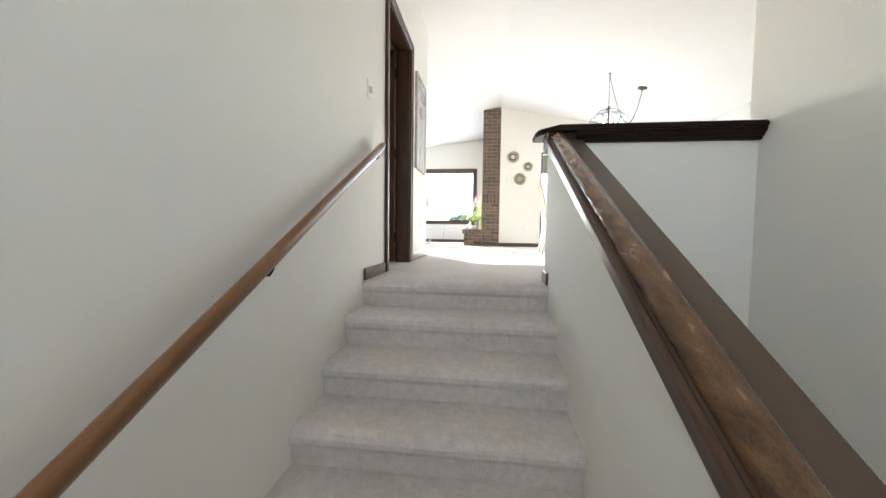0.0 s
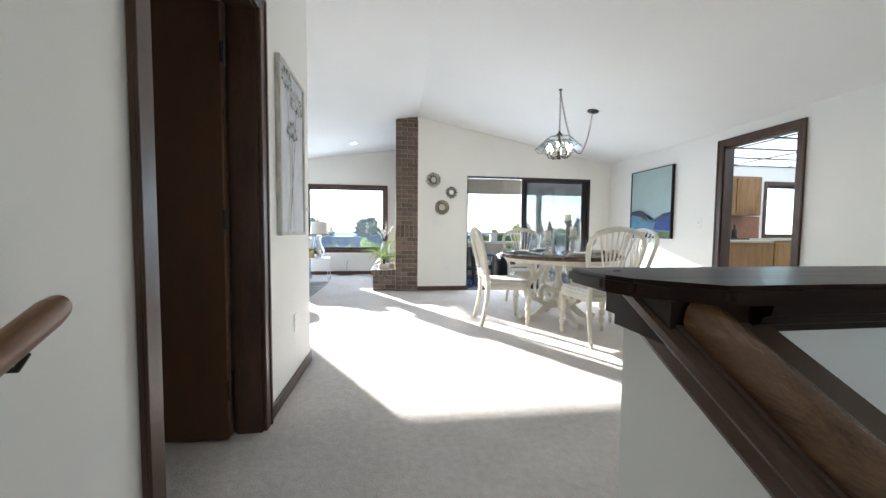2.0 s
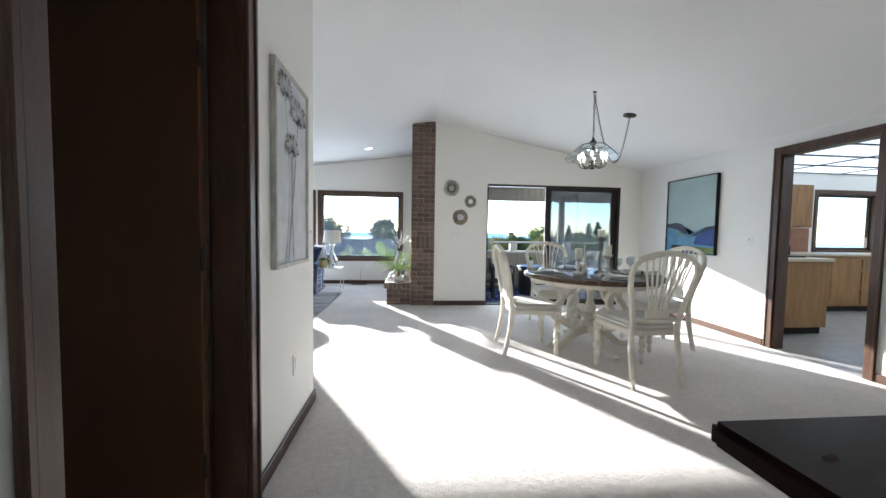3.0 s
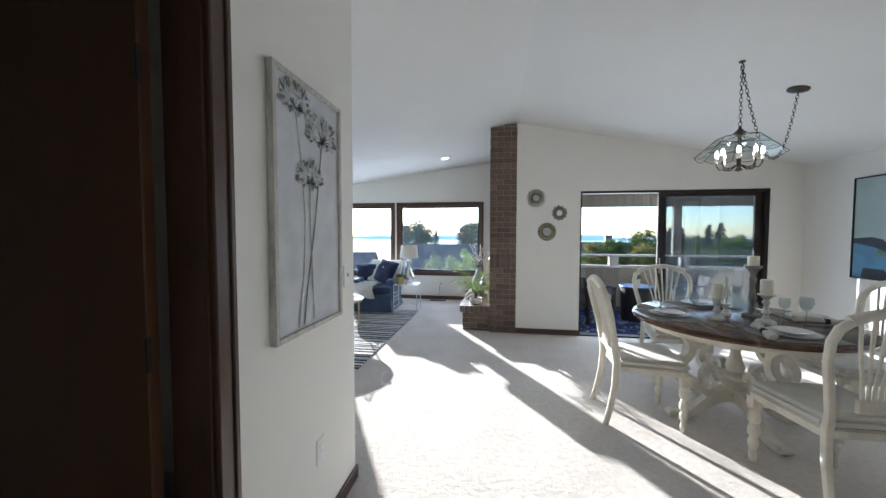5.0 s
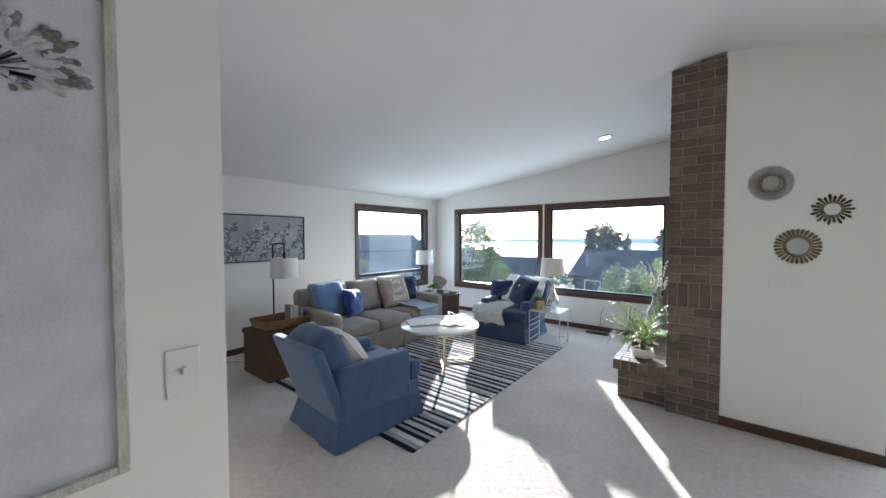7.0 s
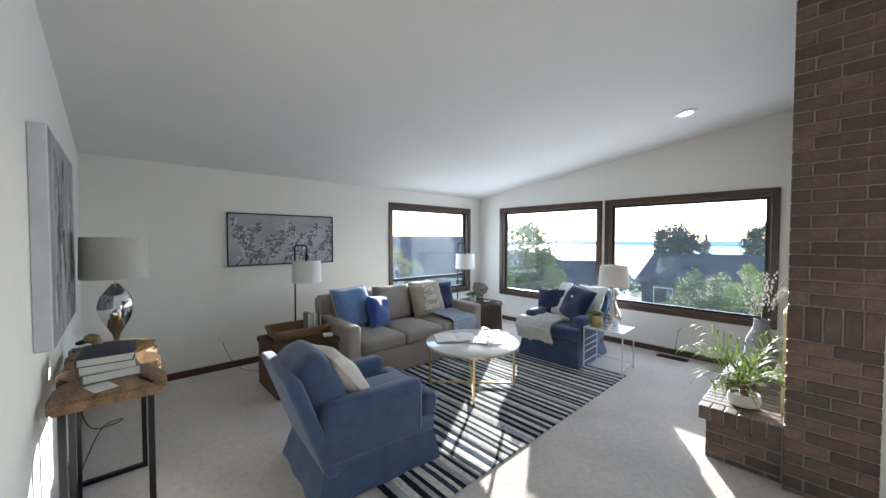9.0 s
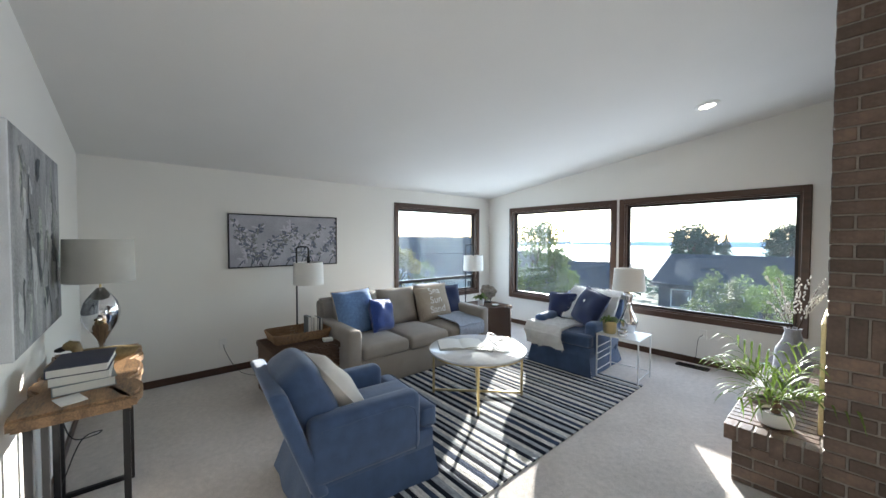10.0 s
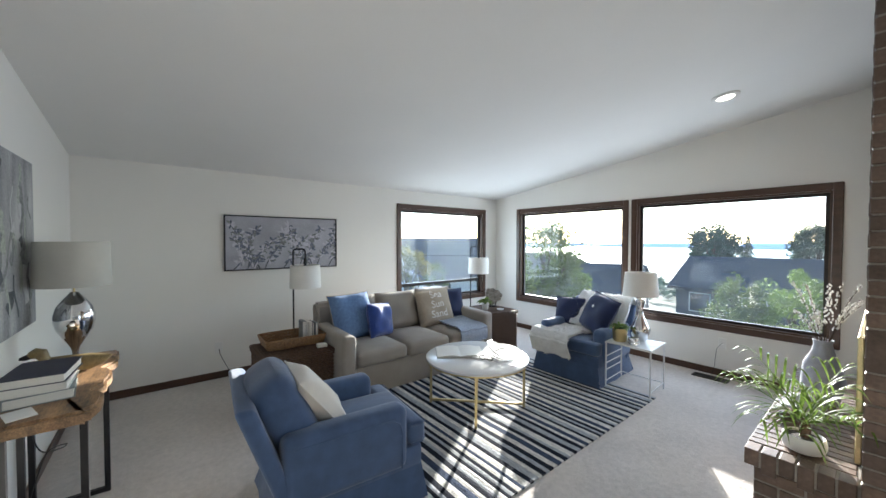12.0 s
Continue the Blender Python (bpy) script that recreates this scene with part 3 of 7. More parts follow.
# west face of the breast, mostly edge-on
bm = bmesh.new()
for k in range(40):
    z0 = k * COURSE
    y = 8.24 + (0.1 if k % 2 else 0)
    while y < 10.4:
        if not (8.6 < y < 9.75 and 0.30 < z0 < 1.03):
            box(bm, CH0 - 0.004, CH0 + 0.03, y, min(y + 0.2, 10.46), z0 + J / 2, z0 + COURSE - J / 2)
        y += 0.21
tagged(part("brickwork", bm, M_BRICK, fp), kind="stuff")
bm = bmesh.new()
box(bm, CH0 - 0.001, CH0 + 0.006, 8.62, 9.72, HEARTH - 0.005, 1.0)
part("firebox", bm, M_SOOT, fp, "black firebox")
bm = bmesh.new()
for y0, y1, z0, z1 in ((8.42, 8.46, HEARTH, 1.0), (9.68, 9.72, HEARTH, 1.0), (8.46, 9.68, 0.94, 1.0), (8.46, 9.68, HEARTH, HEARTH + 0.03)):
    box(bm, 0.415, CH0 - 0.006, y0, y1, z0, z1)
bmesh.ops.bevel(bm, geom=bm.edges[:], offset=0.004, segments=1, affect="EDGES")
part("brass_frame", bm, M_BRASS, fp, "polished brass fire screen frame")
bm = bmesh.new()
box(bm, 0.425, 0.43, 8.46, 9.68, HEARTH + 0.03, 0.94)
g = part("glass_door", bm, M_SCREEN, fp, "smoked glass doors")

# ---- living room materials ----
M_SOFA = mat("linen_taupe", (0.33, 0.295, 0.255), 0.9, var=0.08, scale=5, bump=0.35, bscale=420, bdist=0.002, spec=0.2, sheen=0.2)
M_BLUE = mat("blue_twill", (0.058, 0.098, 0.195), 0.85, var=0.13, scale=14, bump=0.3, bscale=380, bdist=0.002, spec=0.25, sheen=0.35)
M_NAVY = mat("navy_velvet", (0.008, 0.018, 0.075), 0.8, var=0.2, scale=8, bump=0.2, bscale=300, sheen=0.12)
M_ROYAL = mat("royal_velvet", (0.012, 0.05, 0.27), 0.7, var=0.25, scale=9, bump=0.2, bscale=300, sheen=0.4)
M_DENIM = mat("denim_blue", (0.13, 0.22, 0.40), 0.9, var=0.15, scale=40, bump=0.4, bscale=500, bdist=0.002)
M_TAN = mat("burlap_tan", (0.42, 0.36, 0.28), 0.95, var=0.12, scale=60, bump=0.5, bscale=450, bdist=0.002)
M_CREAM = mat("cream_cloth", (0.62, 0.58, 0.52), 0.85, var=0.08, scale=7, bump=0.3, bscale=300, sheen=0.3)
M_FUR = mat("white_fur", (0.93, 0.92, 0.89), 0.95, var=0.1, scale=14, bump=1.0, bscale=160, bdist=0.02, sheen=0.6)
M_KNIT = mat("knit_blue", (0.38, 0.43, 0.52), 0.95, var=0.25, scale=70, bump=0.8, bscale=120, bdist=0.006)
M_GOLD = mat("gold_metal", (0.70, 0.56, 0.28), 0.3, metal=1.0, var=0.08, bump=0)
M_MARBLE = mat("white_top", (0.80, 0.80, 0.79), 0.18, var=0.03, scale=3, bump=0)
M_WMETAL = mat("white_metal", (0.78, 0.78, 0.77), 0.4, var=0.03, bump=0)
M_WICKER = mat("wicker_brown", (0.135, 0.075, 0.042), 0.6, var=0.45, scale=60, bump=0.9, bscale=55, bdist=0.01)
M_RATTAN = mat("rattan_honey", (0.30, 0.17, 0.075), 0.6, var=0.35, scale=70, bump=0.8, bscale=60, bdist=0.008)
M_SHADE = mat("lamp_shade_white", (0.82, 0.80, 0.75), 0.9, var=0.03, scale=8, bump=0.25, bscale=400, bdist=0.001)
M_SHADE_G = mat("lamp_shade_grey", (0.50, 0.49, 0.45), 0.9, var=0.05, scale=8, bump=0.3, bscale=400, bdist=0.001)
M_CHROME = mat("mercury_glass", (0.75, 0.76, 0.78), 0.06, metal=1.0, var=0.12, scale=14, bump=0.02)
M_PAPER = mat("paper", (0.78, 0.76, 0.70), 0.8, var=0.05, scale=90, bump=0.3, bscale=200, stretch=(1, 1, 8))
M_BOOKBLUE = mat("book_navy", (0.018, 0.022, 0.05), 0.5, var=0.1)
M_BOOKGREY = mat("book_grey", (0.22, 0.25, 0.25), 0.6, var=0.1)
M_LIVE = mat("live_edge_wood", (0.30, 0.175, 0.085), 0.5, var=0.42, scale=5, bump=0.25, bscale=40, stretch=(0.8, 4, 4))
def leaf_mat(name, col, through=0.45, **kw):
    """Thin leaf: half of the light comes through it."""
    m = mat(name, col, **kw)
    n, l = m.node_tree.nodes, m.node_tree.links
    p, out = n["Principled BSDF"], n["Material Output"]
    t = n.new("ShaderNodeBsdfTranslucent")
    mx = n.new("ShaderNodeMixShader")
    mx.inputs[0].default_value = through
    l.new(p.inputs["Base Color"].links[0].from_socket, t.inputs["Color"])
    l.new(p.outputs[0], mx.inputs[1])
    l.new(t.outputs[0], mx.inputs[2])
    l.new(mx.outputs[0], out.inputs["Surface"])
    return m


M_LEAF = leaf_mat("leaf_green", (0.17, 0.26, 0.05), rough=0.45, var=0.3, scale=30, bump=0.1, rand=0.2)
M_POT = mat("white_ceramic", (0.80, 0.79, 0.76), 0.3, var=0.03, bump=0)
M_SOIL = mat("soil", (0.035, 0.025, 0.018), 0.95, var=0.3, scale=40, bump=0.9)
M_DUCK = mat("carved_duck", (0.25, 0.18, 0.075), 0.5, var=0.3, scale=12)
M_CABLE = mat("black_cable", (0.012, 0.012, 0.012), 0.5, var=0.1, bump=0)


# ---- soft shapes ----
def pillow(w, h, t, pinch=0.05, n=14, sag=0.0, seed=0):
    """A stuffed square cushion standing in the xz plane, its lower edge at z = 0."""
    bm = bmesh.new()
    rr = random.Random(seed)
    ph = rr.uniform(0, 6)

    def at(u, v, s):
        e = (max(0.0, 1 - u ** 4) * max(0.0, 1 - v ** 4)) ** 0.6
        k = 1 - pinch * (1 - abs(u) ** 3) * abs(v) ** 6 - 0
        m = 1 - pinch * (1 - abs(v) ** 3) * abs(u) ** 6
        wr = 0.012 * math.sin(5 * u + ph) * math.sin(4 * v + 2 * ph) * e
        x, z = u * w / 2 * m, (v * k + 1) * h / 2
        return (x, s * (t / 2 * e + wr) + sag * (v * v), z)

    grid = {}
    for s in (1, -1):
        for i in range(n + 1):
            for j in range(n + 1):
                if s == -1 and (i in (0, n) or j in (0, n)):
                    grid[s, i, j] = grid[1, i, j]
                else:
                    grid[s, i, j] = bm.verts.new(at(2 * i / n - 1, 2 * j / n - 1, s))
    for s in (1, -1):
        for i in range(n):
            for j in range(n):
                f = [grid[s, i, j], grid[s, i + 1, j], grid[s, i + 1, j + 1], grid[s, i, j + 1]]
                bm.faces.new(f if s == -1 else f[::-1])
    return bm


def rim_cord(w, h, pinch=0.05, r=0.005):
    """The piping that runs round a cushion's edge."""
    bm = bmesh.new()
    pts = []
    for i in range(41):
        a = i / 40 * 4
        k, f = int(a) % 4, (a % 1) * 2 - 1
        u, v = ((f, -1), (1, f), (-f, 1), (-1, -f))[k]
        m = 1 - pinch * (1 - abs(v) ** 3) * abs(u) ** 6
        kk = 1 - pinch * (1 - abs(u) ** 3) * abs(v) ** 6
        pts.append((u * w / 2 * m, 0, (v * kk + 1) * h / 2))
    tube(bm, pts, r, 6)
    return bm


def cushion_thing(name, label, w, h, t, material, m, seed=1, cord=None):
    c = thing(name, label, "pillow", m)
    p = part("cover", pillow(w, h, t, seed=seed), material, c, smooth=True)
    part("piping", rim_cord(w, h), cord or material, c, smooth=True)
    return c


def puff(x0, x1, y0, y1, z0, z1, r=0.05, crown=0.03, n=10):
    """An upholstered block with rounded edges and a slightly domed top."""
    bm = soft_box(x0, x1, y0, y1, z0, z1, r, 4)
    bmesh.ops.subdivide_edges(bm, edges=[e for e in bm.edges if e.calc_length() > 0.15], cuts=5, use_grid_fill=True)
    for v in bm.verts:
        u = 2 * (v.co.x - x0) / (x1 - x0) - 1
        w = 2 * (v.co.y - y0) / (y1 - y0) - 1
        k = (v.co.z - z0) / (z1 - z0)
        v.co.z += crown * (1 - u * u) * (1 - w * w) * (k if k > 0.5 else 0)
    return bm


def throw_mesh(w, l, fn, nx=16, ny=24, thick=0.02):
    """A draped cloth: fn maps (u, v) in metres to a point; closed with a little thickness below."""
    bm = bmesh.new()
    top = [[bm.verts.new(fn(w * (i / nx - 0.5), l * j / ny)) for i in range(nx + 1)] for j in range(ny + 1)]
    bm.normal_update()
    for j in range(ny):
        for i in range(nx):
            bm.faces.new((top[j][i], top[j][i + 1], top[j + 1][i + 1], top[j + 1][i]))
    bm.normal_update()
    low = [[bm.verts.new(v.co - v.normal * thick * (1 if v.normal.z > -0.2 else -1)) for v in row] for row in top]
    for j in range(ny):
        for i in range(nx):
            bm.faces.new((low[j][i], low[j + 1][i], low[j + 1][i + 1], low[j][i + 1]))
    for j in range(ny):
        for i in (0, nx):
            bm.faces.new((top[j][i], top[j + 1][i], low[j + 1][i], low[j][i]))
    for i in range(nx):
        for j in (0, ny):
            bm.faces.new((top[j][i], top[j][i + 1], low[j][i + 1], low[j][i]))
    return bm


def plump(w, h, t, n=28):
    """A boxed feather cushion: full face, rounded corners, soft edges; stands in the xz plane on z = 0."""
    bm = bmesh.new()
    rows = []
    for i in range(n + 1):
        b = -math.pi / 2 + math.pi * i / n
        row = []
        for j in range(2 * n):
            a = math.pi * j / n
            cx, cz = math.cos(a), math.sin(a)
            k = (abs(cx) ** 5 + abs(cz) ** 5) ** (-1 / 5)
            r = abs(math.cos(b)) ** 0.42
            y = math.copysign(abs(math.sin(b)) ** 0.75, math.sin(b)) * t / 2
            p = Vector((cx * k * r * w / 2, y, h / 2 + cz * k * r * h / 2))
            p += Vector((0.5, 1, 0.5)) * 0.008 * noise.noise(p * 7)
            row.append(bm.verts.new(p))
        rows.append(row)
    for r0, r1 in zip(rows, rows[1:]):
        for j in range(2 * n):
            bm.faces.new((r0[j], r0[(j + 1) % (2 * n)], r1[(j + 1) % (2 * n)], r1[j]))
    bmesh.ops.remove_doubles(bm, verts=bm.verts, dist=0.0006)
    return bm


# ---- armchairs ----
def armchair(label, m, W=0.66):
    """Skirted club chair; local front is -y, width x."""
    c = thing("armchair", label, "armchair", m, "blue armchairs")
    D = 0.80
    bm = bmesh.new()
    lo = [(-W / 2 - 0.015, -D / 2 - 0.01), (W / 2 + 0.015, -D / 2 - 0.01), (W / 2 + 0.015, D / 2 + 0.01), (-W / 2 - 0.015, D / 2 + 0.01)]
    hi = [(-W / 2 + 0.02, -D / 2 + 0.015), (W / 2 - 0.02, -D / 2 + 0.015), (W / 2 - 0.02, D / 2 - 0.048), (-W / 2 + 0.02, D / 2 - 0.048)]
    for a in range(4):
        b = (a + 1) % 4
        N = 12
        rows = []
        for zf in (0.0, 0.5, 1.0):
            row = []
            for i in range(N + 1):
                f = i / N
                px = (lo[a][0] + (lo[b][0] - lo[a][0]) * f) * (1 - zf) + (hi[a][0] + (hi[b][0] - hi[a][0]) * f) * zf
                py = (lo[a][1] + (lo[b][1] - lo[a][1]) * f) * (1 - zf) + (hi[a][1] + (hi[b][1] - hi[a][1]) * f) * zf
                wob = 0.006 * math.sin(i * 1.3 + a) * (1 - zf)
                if a % 2:
                    px += wob
                else:
                    py += wob
                row.append(bm.verts.new((px, py, 0.012 + 0.19 * zf)))
            rows.append(row)
        for r0, r1 in zip(rows, rows[1:]):
            for i in range(N):
                bm.faces.new((r0[i], r0[i + 1], r1[i + 1], r1[i]))
    bmesh.ops.remove_doubles(bm, verts=bm.verts, dist=0.004)
    bmesh.ops.recalc_face_normals(bm, faces=bm.faces)
    part("skirt", bm, M_BLUE, c, smooth=True)
    part("base", soft_box(-W / 2 + 0.012, W / 2 - 0.012, -D / 2 + 0.012, D / 2 - 0.04, 0.19, 0.312, 0.018, 2), M_BLUE, c, smooth=True)
    for s in (-1, 1):
        xs = sorted((s * (W / 2 - 0.135), s * (W / 2 + 0.006)))
        bm = soft_box(xs[0], xs[1], -0.295, 0.36, 0.205, 0.562, 0.05, 5)
        for v in bm.verts:
            v.co.z -= 0.012 * max(0.0, 1 - abs(v.co.y - 0.08) / 0.3) * (v.co.z > 0.45)
        arm = part("arm", bm, M_BLUE, c, smooth=True)
        bm = bmesh.new()
        tube(bm, [(s * (W / 2 + 0.005), y, z) for y, z in ((-0.25, 0.225), (-0.252, 0.42), (-0.235, 0.475), (-0.19, 0.502), (-0.1, 0.507), (0.31, 0.502))], 0.0045, 6)
        part("welt", bm, M_BLUE, arm, smooth=True)
    # raked back frame
    bm = soft_box(-W / 2 + 0.004, W / 2 - 0.004, -0.04, 0.045, 0.15, 0.735, 0.024, 4)
    for v in bm.verts:
        v.co.y += 0.315 + 0.36 * (v.co.z - 0.20)
    part("backrest", bm, M_BLUE, c, smooth=True)
    xa, xb, yf = W / 2 - 0.135, W / 2 - 0.006, -D / 2 - 0.012
    bm = puff(-xa, xa, yf, 0.27, 0.313, 0.445, 0.032, 0.018)
    ear = soft_box(-xb, xb, yf, -0.298, 0.313, 0.445, 0.032, 4)
    tmp = bpy.data.meshes.new("ear")
    ear.to_mesh(tmp)
    ear.free()
    bm.from_mesh(tmp)
    bpy.data.meshes.remove(tmp)
    part("seat_cushion", bm, M_BLUE, c, smooth=True)
    bm = bmesh.new()
    for z in (0.332, 0.432):
        tube(bm, [(-xb - 0.002, -0.31, z), (-xb - 0.002, yf + 0.025, z), (-xb + 0.025, yf - 0.003, z), (xb - 0.025, yf - 0.003, z), (xb + 0.002, yf + 0.025, z), (xb + 0.002, -0.31, z)], 0.004, 6)
    part("cushion_welt", bm, M_BLUE, c, smooth=True)
    bw, bh, bt = W - 0.15, 0.44, 0.245
    bm = plump(bw, bh, bt)
    bk = part("back_cushion", bm, M_BLUE, c, smooth=True, m=pose(0, 0.215, 0.405, -27))
    bm = bmesh.new()
    for y in (-0.06, 0.06):
        ring = []
        for i in range(49):
            a = 2 * math.pi * i / 48
            cx, cz = math.cos(a), math.sin(a)
            k = (abs(cx) ** 5 + abs(cz) ** 5) ** (-1 / 5)
            ring.append((cx * k * bw * 0.474, y, bh / 2 + cz * k * bh * 0.474))
        tube(bm, ring, 0.0045, 6)
    part("piping", bm, M_BLUE, bk, smooth=True)
    return c


CHAIR_A = pose(-1.51, 6.48, 0, 0, 0, 175)
CHAIR_B = pose(-1.66, 9.46, 0, 0, 0, 2)
armchair("blue upholstered skirted armchair with loose back cushion", CHAIR_A)
armchair("blue skirted armchair beneath a white fur throw", CHAIR_B, 0.76)
cushion_thing("throw_pillow", "cream patterned square pillow on the blue armchair", 0.42, 0.40, 0.15, M_CREAM, CHAIR_A @ pose(-0.02, 0.015, 0.452, -38), 5)
cushion_thing("throw_pillow", "navy pillow with a pale button on the armchair", 0.46, 0.44, 0.16, M_NAVY, CHAIR_B @ pose(0.09, -0.05, 0.475, -26, 9, -32), 7)
cushion_thing("throw_pillow", "second navy pillow tucked beside the arm", 0.40, 0.36, 0.13, M_NAVY, CHAIR_B @ pose(-0.20, 0.07, 0.46, -24, -4, 10), 9)


def fur_fn(side):
    def fn(u, v):
        n = noise.noise((u * 7, v * 7, 3 * side)) * 0.02
        if side == 0:       # over the seat and down the front
            path = [(0.10, 0.475), (-0.20, 0.485), (-0.41, 0.475), (-0.455, 0.42), (-0.462, 0.22)]
        else:               # over the back
            path = [(0.02, 0.50), (0.10, 0.64), (0.22, 0.80), (0.34, 0.855), (0.49, 0.80), (0.585, 0.74), (0.60, 0.55), (0.55, 0.33)]
        seg = [math.dist(a, b) for a, b in zip(path, path[1:])]
        s = v
        for (a, b), d in zip(zip(path, path[1:]), seg):
            if s <= d or b is path[-1]:
                f = min(1.0, s / d)
                y, z = a[0] + (b[0] - a[0]) * f, a[1] + (b[1] - a[1]) * f
                break
            s -= d
        return (u + (0.04 * math.sin(v * 9) if side == 0 else 0.02 * math.sin(v * 6)), y + n * 0.6, z + n + 0.012)
    return fn


def tufts(bm, n, length, seed):
    """Short fur strands standing on a cloth."""
    q = random.Random(seed)
    bm.normal_update()
    faces = bm.faces[:]
    for i in range(n):
        f = faces[q.randrange(len(faces))]
        p = f.calc_center_median() + Vector((q.uniform(-1, 1), q.uniform(-1, 1), q.uniform(-1, 1))) * 0.008
        d = (f.normal + Vector((q.uniform(-1, 1), q.uniform(-1, 1), q.uniform(-1.2, 0.6))) * 0.9).normalized() * length * q.uniform(0.5, 1.2)
        w = d.orthogonal().normalized() * 0.004
        bm.faces.new([bm.verts.new(v) for v in (p - w, p + w, p + d)])


for s, w, l, x in ((0, 0.46, 0.76, -0.14), (1, 0.60, 1.12, 0.11)):
    bm = throw_mesh(w, l, fur_fn(s), 26, 40, 0.03)
    for v in bm.verts:
        v.co += Vector((noise.noise(v.co * 60), noise.noise(v.co * 60 + Vector((9, 0, 0))), noise.noise(v.co * 60 + Vector((0, 9, 0))))) * 0.007
    tufts(bm, 2600, 0.024, 30 + s)
    solid("fur_throw", bm, M_FUR, "white faux fur throw draped on the armchair" if s == 0 else "white faux fur throw hanging over the chair back", "blanket", smooth=True, m=CHAIR_B @ pose(x, 0, 0))
b = bmesh.new()
lathe(b, [(0.0, 0), (0.014, 0), (0.016, 0.003), (0.012, 0.007), (0.0, 0.008)], 12)
solid("button", b, M_POT, "pale round button on the navy pillow", "button", m=CHAIR_B @ pose(0.09, -0.05, 0.475, -26, 9, -32) @ pose(-0.03, -0.083, 0.27, 90))

# ---- sofa ----
SOFA = pose(-2.945, 7.90, 0, 0, 0, 90)
sf = thing("sofa", "taupe linen slipcovered three-seat sofa", "sofa", SOFA)
W, D = 1.94, 0.86
part("base", soft_box(-W / 2 + 0.02, W / 2 - 0.02, -D / 2 + 0.02, D / 2 - 0.02, 0.012, 0.30, 0.02, 2), M_SOFA, sf, smooth=True)
for s in (-1, 1):
    bm = soft_box(s * W / 2 - (0.14 if s > 0 else 0), s * W / 2 + (0.14 if s < 0 else 0), -D / 2, D / 2 - 0.1, 0.012, 0.62, 0.04, 4)
    for v in bm.verts:
        v.co.z -= 0.05 * max(0.0, (-v.co.y - 0.1)) * (v.co.z > 0.3)
    part("arm", bm, M_SOFA, sf, smooth=True)
bm = bmesh.new()
prism(bm, [(D / 2 - 0.30, 0.2), (D / 2 - 0.06, 0.012), (D / 2, 0.75), (D / 2 - 0.02, 0.81), (D / 2 - 0.08, 0.83), (D / 2 - 0.14, 0.80)], "x", -W / 2 + 0.01, W / 2 - 0.01)
bmesh.ops.recalc_face_normals(bm, faces=bm.faces)
bmesh.ops.bevel(bm, geom=bm.edges[:], offset=0.025, segments=3, affect="EDGES")
part("backrest", bm, M_SOFA, sf, smooth=True)
cw = (W - 0.28) / 3
for i in range(3):
    x0 = -W / 2 + 0.14 + i * cw
    sc = part("seat_cushion", puff(x0 + 0.004, x0 + cw - 0.004, -D / 2 - 0.01, 0.22, 0.29, 0.43, 0.045, 0.035), M_SOFA, sf, smooth=True)
for i in range(3):
    bw = (W - 0.26) / 3
    part("back_cushion", pillow(bw, 0.46, 0.20, 0.03, seed=i), M_SOFA, sf, smooth=True, m=pose(-W / 2 + 0.13 + (i + 0.5) * bw, 0.18, 0.42, -14))

cushion_thing("throw_pillow", "large denim-blue pillow with a tan band", 0.52, 0.50, 0.17, M_DENIM, SOFA @ pose(-0.62, 0.02, 0.44, -20, 0, 12), 2, M_TAN)
cushion_thing("throw_pillow", "small royal blue velvet pillow with tufted edge", 0.38, 0.36, 0.16, M_ROYAL, SOFA @ pose(-0.36, -0.04, 0.445, -14, 6, 24), 4)
TAN_M = SOFA @ pose(0.45, 0.00, 0.445, -20, -3, -4)
tan = cushion_thing("throw_pillow", "tan burlap pillow lettered Sea Sun Sand", 0.50, 0.45, 0.16, M_TAN, TAN_M, 6)
cushion_thing("throw_pillow", "dark navy blue pillow against the sofa arm", 0.44, 0.42, 0.15, M_NAVY, SOFA @ pose(0.69, 0.06, 0.445, -18, 0, -14), 8)


def lettering(text, size, parent, material, m, extrude=0.0008):
    cu = bpy.data.curves.new("lettering", "FONT")
    cu.body, cu.size, cu.align_x, cu.extrude = text, size, "CENTER", extrude
    tmp = bpy.data.objects.new("lettering", cu)
    scene.collection.objects.link(tmp)
    bpy.context.view_layer.update()
    me = bpy.data.meshes.new_from_object(tmp)
    bpy.data.objects.remove(tmp)
    me.materials.clear()
    me.materials.append(material)
    ob = new("lettering", me)
    ob.parent = parent
    ob.matrix_basis = m
    ob["label"] = "white printed lettering"
    return ob


for word, z in (("Sea", 0.325), ("Sun", 0.205), ("Sand", 0.085)):
    lt = lettering(word, 0.125, tan, M_POT, pose(0, 0, z, 90))
    for v in lt.data.vertices:
        u, w = 2 * v.co.x / 0.50, 2 * (v.co.y + z) / 0.45 - 1
        v.co.z += 0.08 * (max(0.0, 1 - u ** 4) * max(0.0, 1 - w ** 4)) ** 0.6 + 0.008


def throw_fn(u, v):
    path = [(0.46, 0.70), (0.435, 0.845), (0.32, 0.845), (0.26, 0.70), (0.14, 0.50), (-0.10, 0.49), (-0.38, 0.475), (-0.455, 0.44), (-0.46, 0.30)]
    s = v
    for a, b in zip(path, path[1:]):
        d = math.dist(a, b)
        if s <= d or b is path[-1]:
            f = min(1.0, s / d)
            y, z = a[0] + (b[0] - a[0]) * f, a[1] + (b[1] - a[1]) * f
            break
        s -= d
